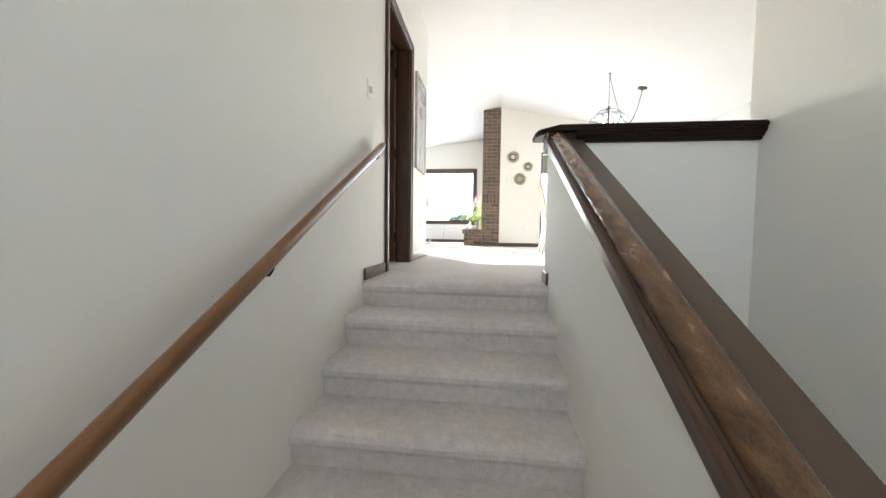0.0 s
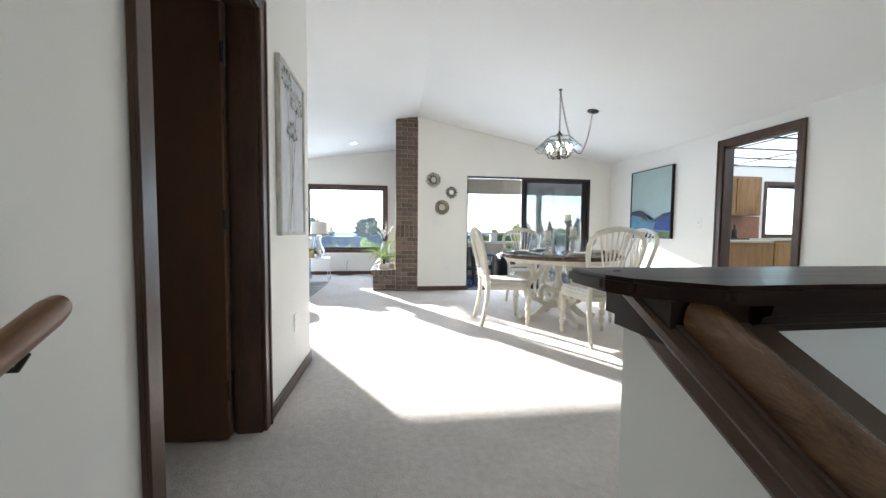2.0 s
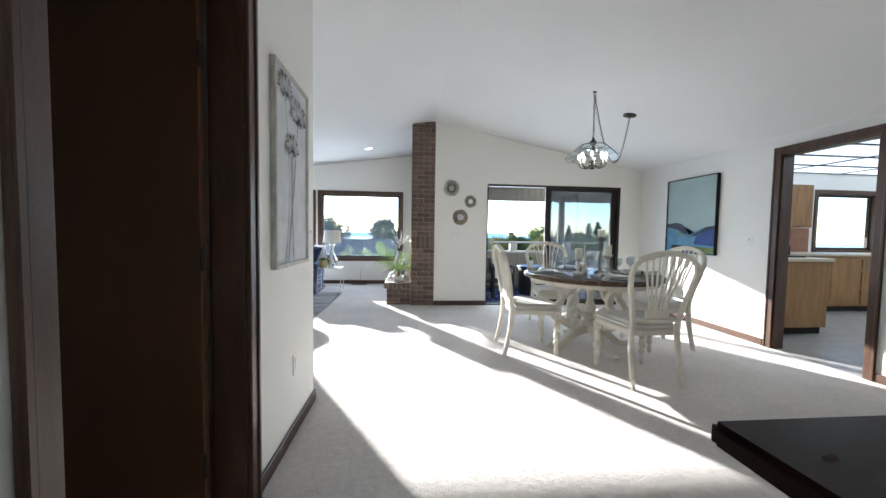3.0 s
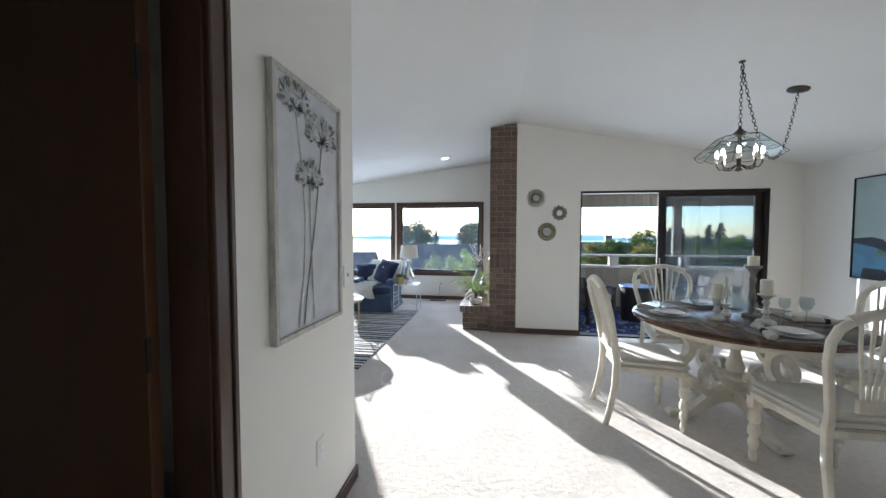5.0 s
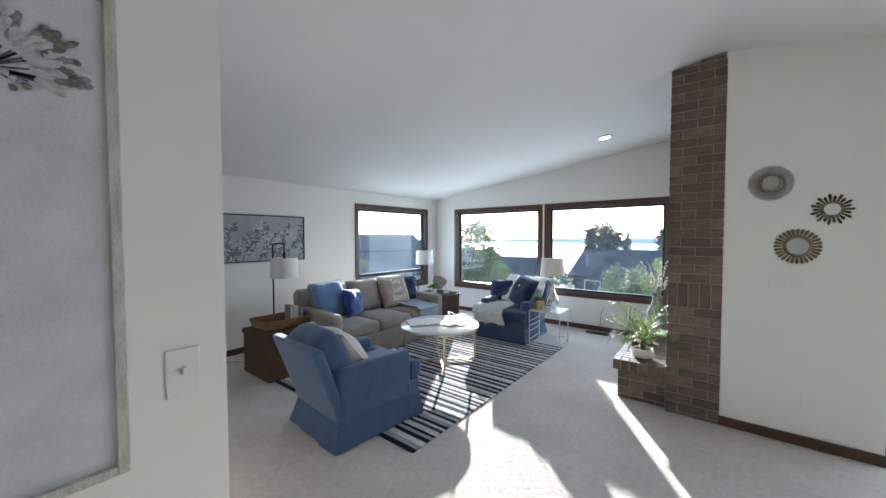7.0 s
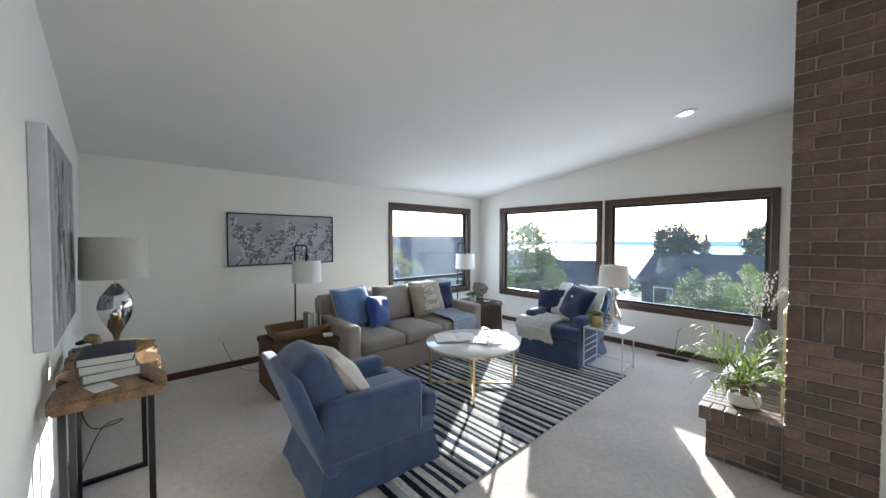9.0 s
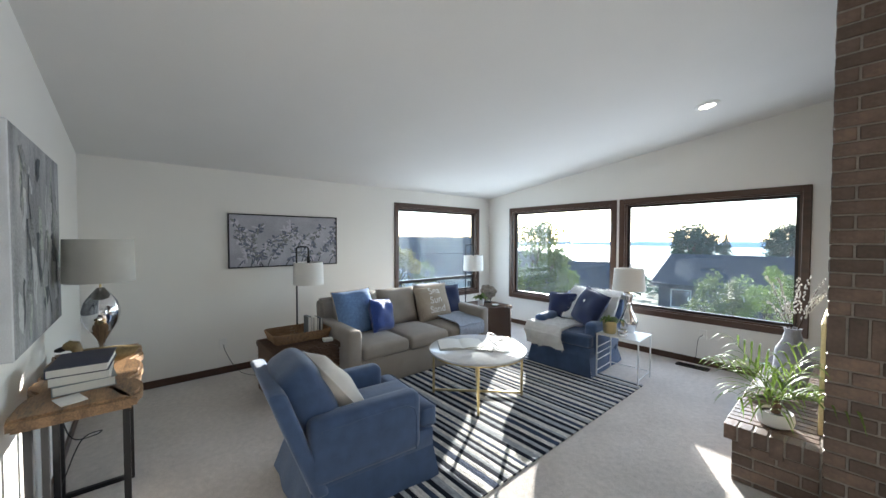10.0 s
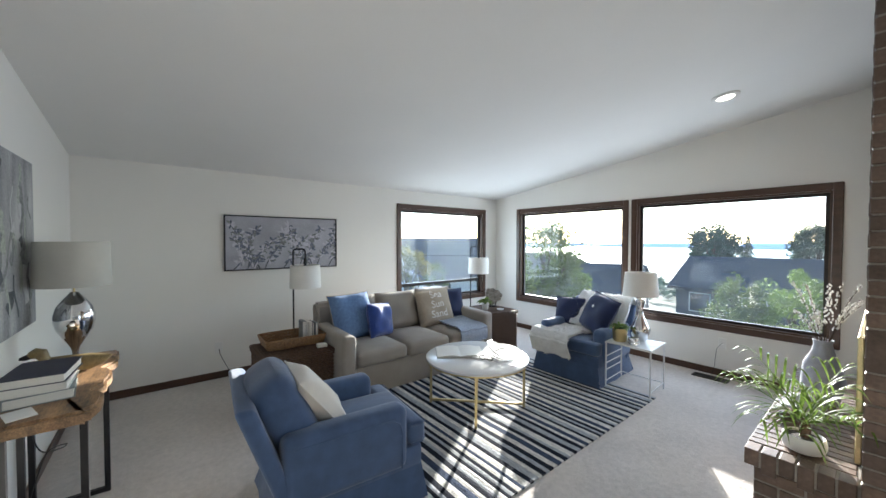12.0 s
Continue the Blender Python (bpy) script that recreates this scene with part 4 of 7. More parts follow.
    n = noise.noise((u * 9, v * 7, 1)) * 0.014
    return (u * (0.8 + 0.2 * min(1, v)) + 0.10 * math.sin(v * 1.6), y + n * 0.4, z + n + 0.012)


solid("knit_throw", throw_mesh(0.42, 1.75, throw_fn, 14, 46, 0.012), M_KNIT, "pale blue knitted throw laid over the sofa", "blanket", smooth=True, m=SOFA @ pose(0.54, 0, 0))

# ---- rug ----
RUG = (-2.86, -0.825, 6.40, 9.29)
M_RUG = []
for nm, col in (("rug_black", (0.018, 0.022, 0.034)), ("rug_grey", (0.46, 0.48, 0.51)), ("rug_cream", (0.80, 0.78, 0.73)), ("rug_blue", (0.06, 0.08, 0.13))):
    M_RUG.append(mat(nm, col, 0.95, var=0.25, scale=22, bump=0.9, bscale=180, bdist=0.006, spec=0.1, stretch=(1, 3, 1)))
rug = thing("area_rug", "striped navy, grey and cream woven area rug", "rug")
rr = random.Random(11)
order, y, k = [0, 1, 2, 0, 1, 0, 2, 3, 2], RUG[2], 0
while y < RUG[3] - 0.005:
    w = min(RUG[3] - y, rr.choice((0.028, 0.035, 0.045, 0.05)) if order[k % 9] != 0 else rr.choice((0.03, 0.036, 0.042)))
    bm = bmesh.new()
    N = 40
    lo, hi = [], []
    for i in range(N + 1):
        x = RUG[0] + (RUG[1] - RUG[0]) * i / N
        w0 = 0.006 * noise.noise((x * 3, y * 9, 0)) if y > RUG[2] else 0
        w1 = 0.006 * noise.noise((x * 3, (y + w) * 9, 0)) if y + w < RUG[3] - 0.01 else 0
        lo.append((x, y + w0))
        hi.append((x, y + w + w1))
    a = [bm.verts.new((*p, 0.010)) for p in lo]
    b = [bm.verts.new((*p, 0.010)) for p in hi]
    c = [bm.verts.new((p[0], (p[1] + q[1]) / 2, 0.0125)) for p, q in zip(lo, hi)]
    d = [bm.verts.new((*p, 0.001)) for p in lo]
    e = [bm.verts.new((*p, 0.001)) for p in hi]
    for i in range(N):
        for r0, r1 in ((a, c), (c, b), (d, a), (b, e)):
            bm.faces.new((r0[i], r0[i + 1], r1[i + 1], r1[i]))
    for i in (0, N):
        bm.faces.new((d[i], a[i], c[i], b[i], e[i]) if i == 0 else (e[i], b[i], c[i], a[i], d[i]))
    part("stripe", bm, M_RUG[order[k % 9]], rug)
    y, k = y + w, k + 1

# ---- coffee table ----
ct = thing("coffee_table", "round white-topped coffee table with gold frame", "coffee table", pose(-1.772, 7.87, 0.0))
bm = bmesh.new()
lathe(bm, [(0.0, 0.435), (0.452, 0.435), (0.456, 0.440), (0.456, 0.452), (0.450, 0.456), (0.0, 0.456)], 64)
part("tabletop", bm, M_MARBLE, ct, "glossy white top", smooth=True)
bm = bmesh.new()
lathe(bm, [(0.40, 0.42), (0.445, 0.42), (0.445, 0.435), (0.40, 0.435)], 64, loop=True)
part("rim", bm, M_GOLD, ct, smooth=True)
for k in range(4):
    a = radians(45 + 90 * k)
    bm = bmesh.new()
    box(bm, 0.405, 0.425, -0.01, 0.01, 0.0125, 0.42)
    part("leg", bm, M_GOLD, ct, m=pose(0, 0, 0, 0, 0, 45 + 90 * k))
for k in range(2):
    bm = bmesh.new()
    box(bm, -0.405, 0.405, -0.009, 0.009, 0.03 + 0.0 * k, 0.048)
    part("stretcher", bm, M_GOLD, ct, m=pose(0, 0, 0.0185 * k, 0, 0, 45 + 90 * k))


def open_book(m):
    bk = thing("open_book", "large open white-paged book on the coffee table", "book", m)
    for s in (-1, 1):
        bm = bmesh.new()
        n = 10
        pr = [(s * 0.21 * i / n, 0.012 + 0.014 * math.sin(math.pi * min(1, i / n * 1.15)) * (1 - 0.5 * i / n)) for i in range(n + 1)]
        prism(bm, pr + [(s * 0.21, 0.002), (0, 0.002)], "y", -0.15, 0.15)
        part("page_block", bm, M_PAPER, bk, smooth=True)
    bm = bmesh.new()
    box(bm, -0.215, 0.215, -0.155, 0.155, 0.0, 0.002)
    part("cover", bm, M_BOOKGREY, bk)


open_book(pose(-1.93, 7.80, 0.457, 0, 0, 55))
tray = soft_box(-0.12, 0.12, -0.075, 0.075, 0, 0.012, 0.005, 1)
solid("tray", tray, M_POT, "small silver-white tray on the coffee table", "tray", m=pose(-1.68, 7.90, 0.457, 0, 0, 35))
tk = thing("wire_sculpture", "looped pale metal wire ornament", "ornament", pose(-1.58, 8.00, 0.457) @ Matrix.Scale(1.5, 4))
for k, (r, tx, tz) in enumerate(((0.075, 22, 0), (0.085, 14, 60), (0.07, 34, 120), (0.08, 9, 20))):
    bm = bmesh.new()
    tube(bm, [(r * math.cos(a), r * math.sin(a), 0) for a in [2 * math.pi * i / 28 for i in range(29)]], 0.0035, 6)
    part("loop", bm, M_WMETAL, tk, smooth=True, m=pose(0.03 * math.cos(k * 2), 0.03 * math.sin(k * 2), r * math.sin(radians(tx)) + 0.004 + 0.004 * k, tx, 0, tz))
gl = thing("eyeglasses", "dark-rimmed reading glasses on the coffee table", "glasses", pose(-1.62, 7.83, 0.459, 0, 0, 20))
for s in (-1, 1):
    bm = bmesh.new()
    tube(bm, [(s * 0.034 + 0.026 * math.cos(a), 0, 0.021 + 0.019 * math.sin(a)) for a in [2 * math.pi * i / 20 for i in range(21)]], 0.0022, 6)
    part("rim", bm, M_CABLE, gl, smooth=True)
    bm = bmesh.new()
    tube(bm, [(s * 0.06, 0, 0.025), (s * 0.06, 0.10, 0.02), (s * 0.055, 0.135, 0.004)], 0.0022, 6)
    part("temple", bm, M_CABLE, gl, smooth=True)


# ---- wicker trunks ----
def woven_chest(w, d, h, m, label):
    """Woven chest: framed panels of interlaced strands and a lid."""
    t = thing("storage_trunk", label, "trunk", m, "wicker trunks")
    part("liner", soft_box(-w / 2 + 0.012, w / 2 - 0.012, -d / 2 + 0.012, d / 2 - 0.012, 0.004, h - 0.055, 0.01, 1), M_WICKER, t)
    for z0, z1, nm, grow in ((0.005, h - 0.06, "woven_body", 0.0), (h - 0.055, h, "lid", 0.012)):
        bm = bmesh.new()
        nz = max(2, int((z1 - z0) / 0.016))
        per = [(-w / 2 - grow, -d / 2 - grow), (w / 2 + grow, -d / 2 - grow), (w / 2 + grow, d / 2 + grow), (-w / 2 - grow, d / 2 + grow)]
        for i in range(nz):
            z = z0 + (i + 0.5) * (z1 - z0) / nz
            pts = []
            for a in range(4):
                b = (a + 1) % 4
                L = math.dist(per[a], per[b])
                n = int(L / 0.017)
                nx, ny = (per[b][1] - per[a][1]) / L, -(per[b][0] - per[a][0]) / L
                for j in range(n):
                    f = j / n
                    o = 0.005 * (1 if (j + i) % 2 else -1)
                    pts.append((per[a][0] + (per[b][0] - per[a][0]) * f + nx * o, per[a][1] + (per[b][1] - per[a][1]) * f + ny * o, z))
            pts.append(pts[0])
            tube(bm, pts, 0.0085, 4)
        wv = part(nm, bm, M_WICKER, t)
        if nm == "woven_body":
            tagged(wv, kind="stuff")
    bm = bmesh.new()
    n = int(d / 0.017)
    for i in range(n):
        y = -d / 2 + (i + 0.5) * d / n
        m2 = int(w / 0.02)
        tube(bm, [(-w / 2 + w * j / m2, y, h - 0.004 + 0.004 * (1 if (i + j) % 2 else -1)) for j in range(m2 + 1)], 0.0085, 4)
    part("lid_weave", bm, M_WICKER, t)
    return t


woven_chest(0.58, 0.56, 0.48, pose(-3.01, 6.63, 0, 0, 0, 90), "dark brown woven wicker trunk used as end table")
woven_chest(0.52, 0.56, 0.54, pose(-2.93, 9.22, 0, 0, 0, 90), "dark woven wicker trunk in the window corner")

bk = thing("wicker_basket", "shallow honey rattan tray basket holding books", "basket", pose(-3.10, 6.66, 0.484, 0, 0, 90))
bm = bmesh.new()
for i in range(7):
    z, g = 0.008 + i * 0.013, 0.004 * i
    pts = []
    for j in range(57):
        a = 2 * math.pi * j / 56
        ca, sa = math.cos(a), math.sin(a)
        o = 0.003 * (1 if (i + j) % 2 else -1)
        pts.append(((0.25 + g + o) * math.copysign(abs(ca) ** 0.22, ca), (0.17 + g + o) * math.copysign(abs(sa) ** 0.22, sa), z))
    pts[-1] = pts[0]
    tube(bm, pts, 0.0075, 5)
part("woven_rim", bm, M_RATTAN, bk)
part("bottom", soft_box(-0.225, 0.225, -0.145, 0.145, 0, 0.01, 0.004, 1), M_RATTAN, bk)


def book(w, d, t, m, cover, label):
    """A closed book lying flat: boards, spine at -x and a page block."""
    b = thing("book", label, "book", m, "books")
    bm = bmesh.new()
    box(bm, -w / 2, w / 2, -d / 2, d / 2, 0, 0.003)
    box(bm, -w / 2, w / 2, -d / 2, d / 2, t - 0.003, t)
    box(bm, -w / 2 - 0.003, -w / 2, -d / 2, d / 2, 0, t)
    part("cover", bm, cover, b)
    bm = bmesh.new()
    box(bm, -w / 2 + 0.001, w / 2 - 0.006, -d / 2 + 0.005, d / 2 - 0.005, 0.003, t - 0.003)
    part("page_block", bm, M_PAPER, b)
    return b


for k, (cov, t, h) in enumerate(((M_BOOKGREY, 0.035, 0.19), (M_PAPER, 0.022, 0.18), (M_PAPER, 0.03, 0.175), (M_BOOKBLUE, 0.018, 0.17), (M_BOOKGREY, 0.022, 0.16))):
    book(h, 0.125, t, pose(-3.11, 6.74 + 0.032 * k, 0.496 + h / 2, 0, 0, 90) @ pose(0, 0, 0, 0, 90, 0) @ pose(0, 0, 0), cov, "upright book standing in the rattan basket")
solid("box", soft_box(-0.045, 0.045, -0.032, 0.032, 0, 0.03, 0.004, 1), M_PAPER, "small pale box on the wicker trunk", "box", m=pose(-2.80, 6.84, 0.484, 0, 0, 80))


# ---- floor lamps ----
def floor_lamp(m):
    """Black downbridge lamp: pole, hook and hanging white drum shade; the shade hangs toward local +x."""
    fl = thing("floor_lamp", "black metal floor lamp with hanging white drum shade", "floor lamp", m, "floor lamps")
    bm = bmesh.new()
    lathe(bm, [(0.0, 0), (0.125, 0), (0.127, 0.006), (0.12, 0.016), (0.02, 0.02), (0.0, 0.022)], 28)
    part("base", bm, M_BLACK, fl, smooth=True)
    bm = bmesh.new()
    pts = [(0, 0, 0.02), (0, 0, 1.36)] + [(0.03 - 0.03 * math.cos(a), 0, 1.36 + 0.03 * math.sin(a)) for a in (0.5, 1.0, 1.57)] + [(0.10, 0, 1.39)] + [(0.10 + 0.03 * math.sin(a), 0, 1.36 + 0.03 * math.cos(a)) for a in (0.5, 1.0, 1.57)] + [(0.13, 0, 1.27)]
    tube(bm, pts, 0.009, 10)
    part("pole", bm, M_BLACK, fl, smooth=True)
    bm = bmesh.new()
    lathe(bm, [(0.0, 1.20), (0.016, 1.20), (0.018, 1.27), (0.012, 1.29), (0.0, 1.29)], 14, (0.13, 0, 0))
    part("socket", bm, M_BLACK, fl, smooth=True)
    bm = bmesh.new()
    lathe(bm, [(0.163, 0.965), (0.155, 1.215), (0.152, 1.215), (0.160, 0.965)], 40, (0.13, 0, 0), True)
    part("shade", bm, M_SHADE, fl, "white linen drum shade", smooth=True)
    return fl


floor_lamp(pose(-3.56, 6.80, 0, 0, 0, 55))
floor_lamp(pose(-3.60, 9.50, 0, 0, 0, 60))

# ---- side table by the window ----
ST = pose(-1.06, 9.39, 0, 0, 0, 3)
stb = thing("side_table", "white metal wire side table with open shelves", "side table", ST)
part("tabletop", soft_box(-0.215, 0.215, -0.20, 0.20, 0.455, 0.467, 0.003, 1), M_WMETAL, stb)
for sx in (-1, 1):
    for sy in (-1, 1):
        bm = bmesh.new()
        box(bm, sx * 0.205 - 0.006, sx * 0.205 + 0.006, sy * 0.19 - 0.006, sy * 0.19 + 0.006, 0, 0.455)
        part("leg", bm, M_WMETAL, stb)
    for z in ((0.06, 0.17, 0.24, 0.31) if sx < 0 else (0.06,)):
        bm = bmesh.new()
        box(bm, sx * 0.205 - 0.004, sx * 0.205 + 0.004, -0.184, 0.184, z, z + 0.008)
        part("rung", bm, M_WMETAL, stb)
bm = bmesh.new()
box(bm, -0.2, 0.2, 0.186, 0.194, 0.06, 0.068)
part("rung", bm, M_WMETAL, stb)


def table_lamp(m, prof, shade_z, r0, r1, h, glass, shade, label):
    tl = thing("table_lamp", label, "table lamp", m, "table lamps")
    bm = bmesh.new()
    lathe(bm, prof, 36)
    part("base", bm, glass, tl, "silvered mercury-glass base", smooth=True)
    bm = bmesh.new()
    tube(bm, [(0, 0, prof[-1][1] - 0.005), (0, 0, shade_z + h * 0.85)], 0.006, 8)
    part("stem", bm, M_GOLD, tl)
    bm = bmesh.new()
    lathe(bm, [(r0, shade_z), (r1, shade_z + h), (r1 - 0.003, shade_z + h), (r0 - 0.003, shade_z)], 44, loop=True)
    part("shade", bm, shade, tl, "linen drum shade", smooth=True)
    bm = bmesh.new()
    for k in range(3):
        a = 2 * math.pi * k / 3
        tube(bm, [(0, 0, shade_z + h * 0.85), ((r1 - 0.002) * math.cos(a), (r1 - 0.002) * math.sin(a), shade_z + h - 0.004)], 0.0025, 5)
    part("spider", bm, M_GOLD, tl)
    return tl


table_lamp(ST @ pose(0.01, 0.10, 0.468), [(0.0, 0), (0.055, 0), (0.06, 0.01), (0.095, 0.10), (0.096, 0.12), (0.06, 0.19), (0.032, 0.26), (0.026, 0.32), (0.04, 0.38), (0.05, 0.41), (0.045, 0.425), (0.0, 0.43)], 0.46, 0.165, 0.145, 0.235, M_CHROME, M_SHADE, "silver vase-shaped lamp with white drum shade")


def leaf_strip(bm, base, tip, width, droop, n=6):
    """A bent blade from base to tip, tapered at both ends and folded along its middle."""
    base, tip = Vector(base), Vector(tip)
    d = tip - base
    side = d.cross(Vector((0, 0, 1)))
    side = side.normalized() if side.length > 1e-5 else Vector((1, 0, 0))
    rows = []
    for i in range(n + 1):
        f = i / n
        p = base + d * f + Vector((0, 0, droop * 4 * f * (1 - f) * 0.5 - droop * f * f * 0.6))
        w = width * (math.sin(math.pi * min(0.999, 0.08 + 0.92 * f)) ** 0.7) * 0.5
        rows.append((bm.verts.new(p - side * w + Vector((0, 0, w * 0.35))), bm.verts.new(p), bm.verts.new(p + side * w + Vector((0, 0, w * 0.35)))))
    for a, b in zip(rows, rows[1:]):
        bm.faces.new((a[0], a[1], b[1], b[0]))
        bm.faces.new((a[1], a[2], b[2], b[1]))


def pot_plant(name, label, m, pot_prof, pot_mat, fronds):
    """fronds: a function that fills a bmesh list of separate leaves."""
    p = thing(name, label, "plant", m)
    bm = bmesh.new()
    lathe(bm, pot_prof, 28)
    part("pot", bm, pot_mat, p, smooth=True)
    rim = pot_prof[-1]
    bm = bmesh.new()
    lathe(bm, [(0.0, rim[1] - 0.004), (rim[0] * 0.9, rim[1] - 0.004), (rim[0] * 0.85, rim[1] + 0.004), (0.0, rim[1] + 0.006)], 18)
    part("soil", bm, M_SOIL, p)
    for b in fronds:
        part("leaf", b, M_LEAF, p, smooth=True)
    return p


def rosette(seed, n, r, z0, h, width):
    q = random.Random(seed)
    out = []
    for i in range(n):
        a = 2 * math.pi * (i * 0.382) + q.uniform(-0.2, 0.2)
        k = 0.5 + 0.5 * q.random()
        bm = bmesh.new()
        leaf_strip(bm, (0, 0, z0), (r * k * math.cos(a), r * k * math.sin(a), z0 + h * (1.25 - k) * q.uniform(0.7, 1.2)), width * q.uniform(0.7, 1.2), 0.3 * r)
        out.append(bm)
    return out


POT_SMALL = [(0.0, 0), (0.036, 0), (0.042, 0.01), (0.046, 0.075), (0.043, 0.078), (0.04, 0.07)]
pot_plant("potted_plant", "small leafy green plant in a white pot", pose(-2.90, 9.12, 0.545), POT_SMALL, M_POT, rosette(3, 26, 0.13, 0.075, 0.13, 0.05))
gp = [(0.0, 0), (0.04, 0), (0.046, 0.01), (0.05, 0.09), (0.046, 0.092), (0.044, 0.085)]
pot_plant("succulent", "dark green succulent in a shiny gold pot", ST @ pose(-0.12, -0.07, 0.468) @ Matrix.Scale(1.45, 4), gp, M_GOLD, rosette(5, 34, 0.09, 0.085, 0.06, 0.022))
bm = bmesh.new()
lathe(bm, [(0.0, 0), (0.05, 0), (0.052, 0.02), (0.048, 0.03), (0.052, 0.04), (0.05, 0.06), (0.046, 0.07), (0.0, 0.072)], 24)
solid("candle_jar", bm, M_CHROME, "ribbed mercury glass candle jar", "candle", smooth=True, m=ST @ pose(0.03, -0.12, 0.468))
# shell-like plate on a stand, and small dish
sh = thing("shell_ornament", "grey fan-shaped shell plate on a dark stand", "ornament", pose(-2.98, 9.36, 0.545, 0, 0, 40))
bm = bmesh.new()
N = 40
ctr = [bm.verts.new((0, y, 0.15)) for y in (-0.012, 0.012)]
ring = []
for i in range(N):
    a = 2 * math.pi * i / N
    r = 0.115 + 0.008 * math.sin(9 * a) + 0.012 * math.sin(3 * a + 1)
    ring.append((bm.verts.new((r * math.cos(a), -0.004 + 0.006 * math.sin(14 * a), 0.15 + r * math.sin(a))), bm.verts.new((r * math.cos(a), 0.004 + 0.006 * math.sin(14 * a), 0.15 + r * math.sin(a)))))
for i in range(N):
    j = (i + 1) % N
    bm.faces.new((ctr[0], ring[i][0], ring[j][0]))
    bm.faces.new((ctr[1], ring[j][1], ring[i][1]))
    bm.faces.new((ring[i][0], ring[i][1], ring[j][1], ring[j][0]))
M_SHELL = mat("shell_grey", (0.42, 0.38, 0.33), 0.5, var=0.3, scale=30, bump=0.6, bscale=60)
part("plate", bm, M_SHELL, sh, smooth=True)
bm = bmesh.new()
box(bm, -0.05, 0.05, -0.03, 0.03, 0, 0.015)
box(bm, -0.04, -0.03, -0.02, 0.02, 0.015, 0.06)
box(bm, 0.03, 0.04, -0.02, 0.02, 0.015, 0.06)
part("stand", bm, M_BLACK, sh)
bm = bmesh.new()
lathe(bm, [(0.0, 0), (0.035, 0), (0.05, 0.012), (0.048, 0.014), (0.03, 0.005), (0.0, 0.005)], 24)
solid("dish", bm, M_POT, "small white dish on the wicker trunk", "dish", smooth=True, m=pose(-2.76, 9.27, 0.545))

# ---- console table with its things ----
CX0, CX1, CY0, CY1, CZ = -2.46, -1.47, 5.065, 5.46, 0.81
con = thing("console_table", "live-edge wooden console table on black steel legs", "console table")
bm = bmesh.new()
N = 90
outl = []
for i in range(N + 1):
    x = CX0 + (CX1 - CX0) * i / N
    outl.append((x, CY1 + 0.005 - 0.045 * (1 - abs(math.sin(x * 14 + 1.2 * math.sin(x * 5)))) ** 2 + 0.02 * noise.noise((x * 11, 3, 0))))
back = [(x, CY0 + 0.008 + 0.04 * (1 - abs(math.sin(x * 13 + 0.9 * math.sin(x * 6)))) ** 2 + 0.014 * noise.noise((x * 7, 9, 0))) for x, _ in outl[::-1]]
prism(bm, outl + back, "z", CZ - 0.055, CZ)
bmesh.ops.recalc_face_normals(bm, faces=bm.faces)
bmesh.ops.bevel(bm, geom=[e for e in bm.edges if abs(e.verts[0].co.z - e.verts[1].co.z) < 1e-4], offset=0.012, segments=2, affect="EDGES")
part("slab", bm, M_LIVE, con, "honey live-edge slab")
for x in (-2.36, -1.62):
    for y in (5.11, 5.405):
        bm = bmesh.new()
        box(bm, x - 0.0125, x + 0.0125, y - 0.0125, y + 0.0125, 0, CZ - 0.055)
        part("leg", bm, M_BLACK, con)
    bm = bmesh.new()
    box(bm, x - 0.0125, x + 0.0125, 5.1225, 5.3925, 0.002, 0.027)
    part("crossbar", bm, M_BLACK, con)
    bm = bmesh.new()
    box(bm, x - 0.0125, x + 0.0125, 5.1225, 5.3925, CZ - 0.08, CZ - 0.055)
    part("crossbar", bm, M_BLACK, con)
for x in (-2.12, -1.86):
    bm = bmesh.new()
    box(bm, x - 0.0125, x + 0.0125, 5.11, 5.135, 0, CZ - 0.055)
    part("leg", bm, M_BLACK, con)
table_lamp(pose(-2.345, 5.285, CZ) @ Matrix.Diagonal((0.84, 0.84, 0.93, 1)), [(0.0, 0), (0.055, 0), (0.058, 0.006), (0.02, 0.02), (0.016, 0.05), (0.024, 0.08), (0.052, 0.125), (0.088, 0.185), (0.103, 0.24), (0.102, 0.275), (0.088, 0.325), (0.06, 0.365), (0.034, 0.395), (0.02, 0.412), (0.0, 0.415)], 0.45, 0.188, 0.182, 0.265, M_CHROME, M_SHADE_G, "mercury-glass teardrop lamp with grey drum shade")
zb = CZ
for k, (w, d, t, cov, rz) in enumerate(((0.20, 0.285, 0.042, M_BOOKGREY, 96), (0.19, 0.27, 0.034, M_PAPER, 90), (0.195, 0.275, 0.038, M_BOOKBLUE, 86))):
    book(w, d, t, pose(-1.80, 5.26, zb, 0, 0, rz), cov, "navy-covered hardback book on the stack" if k == 2 else "pale hardback book in a stack")
    zb += t
card = bmesh.new()
box(card, -0.055, 0.055, -0.04, 0.04, 0, 0.004)
solid("card", card, M_POT, "small white card on the console table", "card", m=pose(-1.575, 5.235, CZ, 0, 0, 20))
dk = thing("duck_decoy", "carved wooden duck decoy, brown and olive", "decoy", pose(-2.10, 5.29, CZ - 0.001, 0, 0, 262) @ Matrix.Scale(0.88, 4))
bm = bmesh.new()
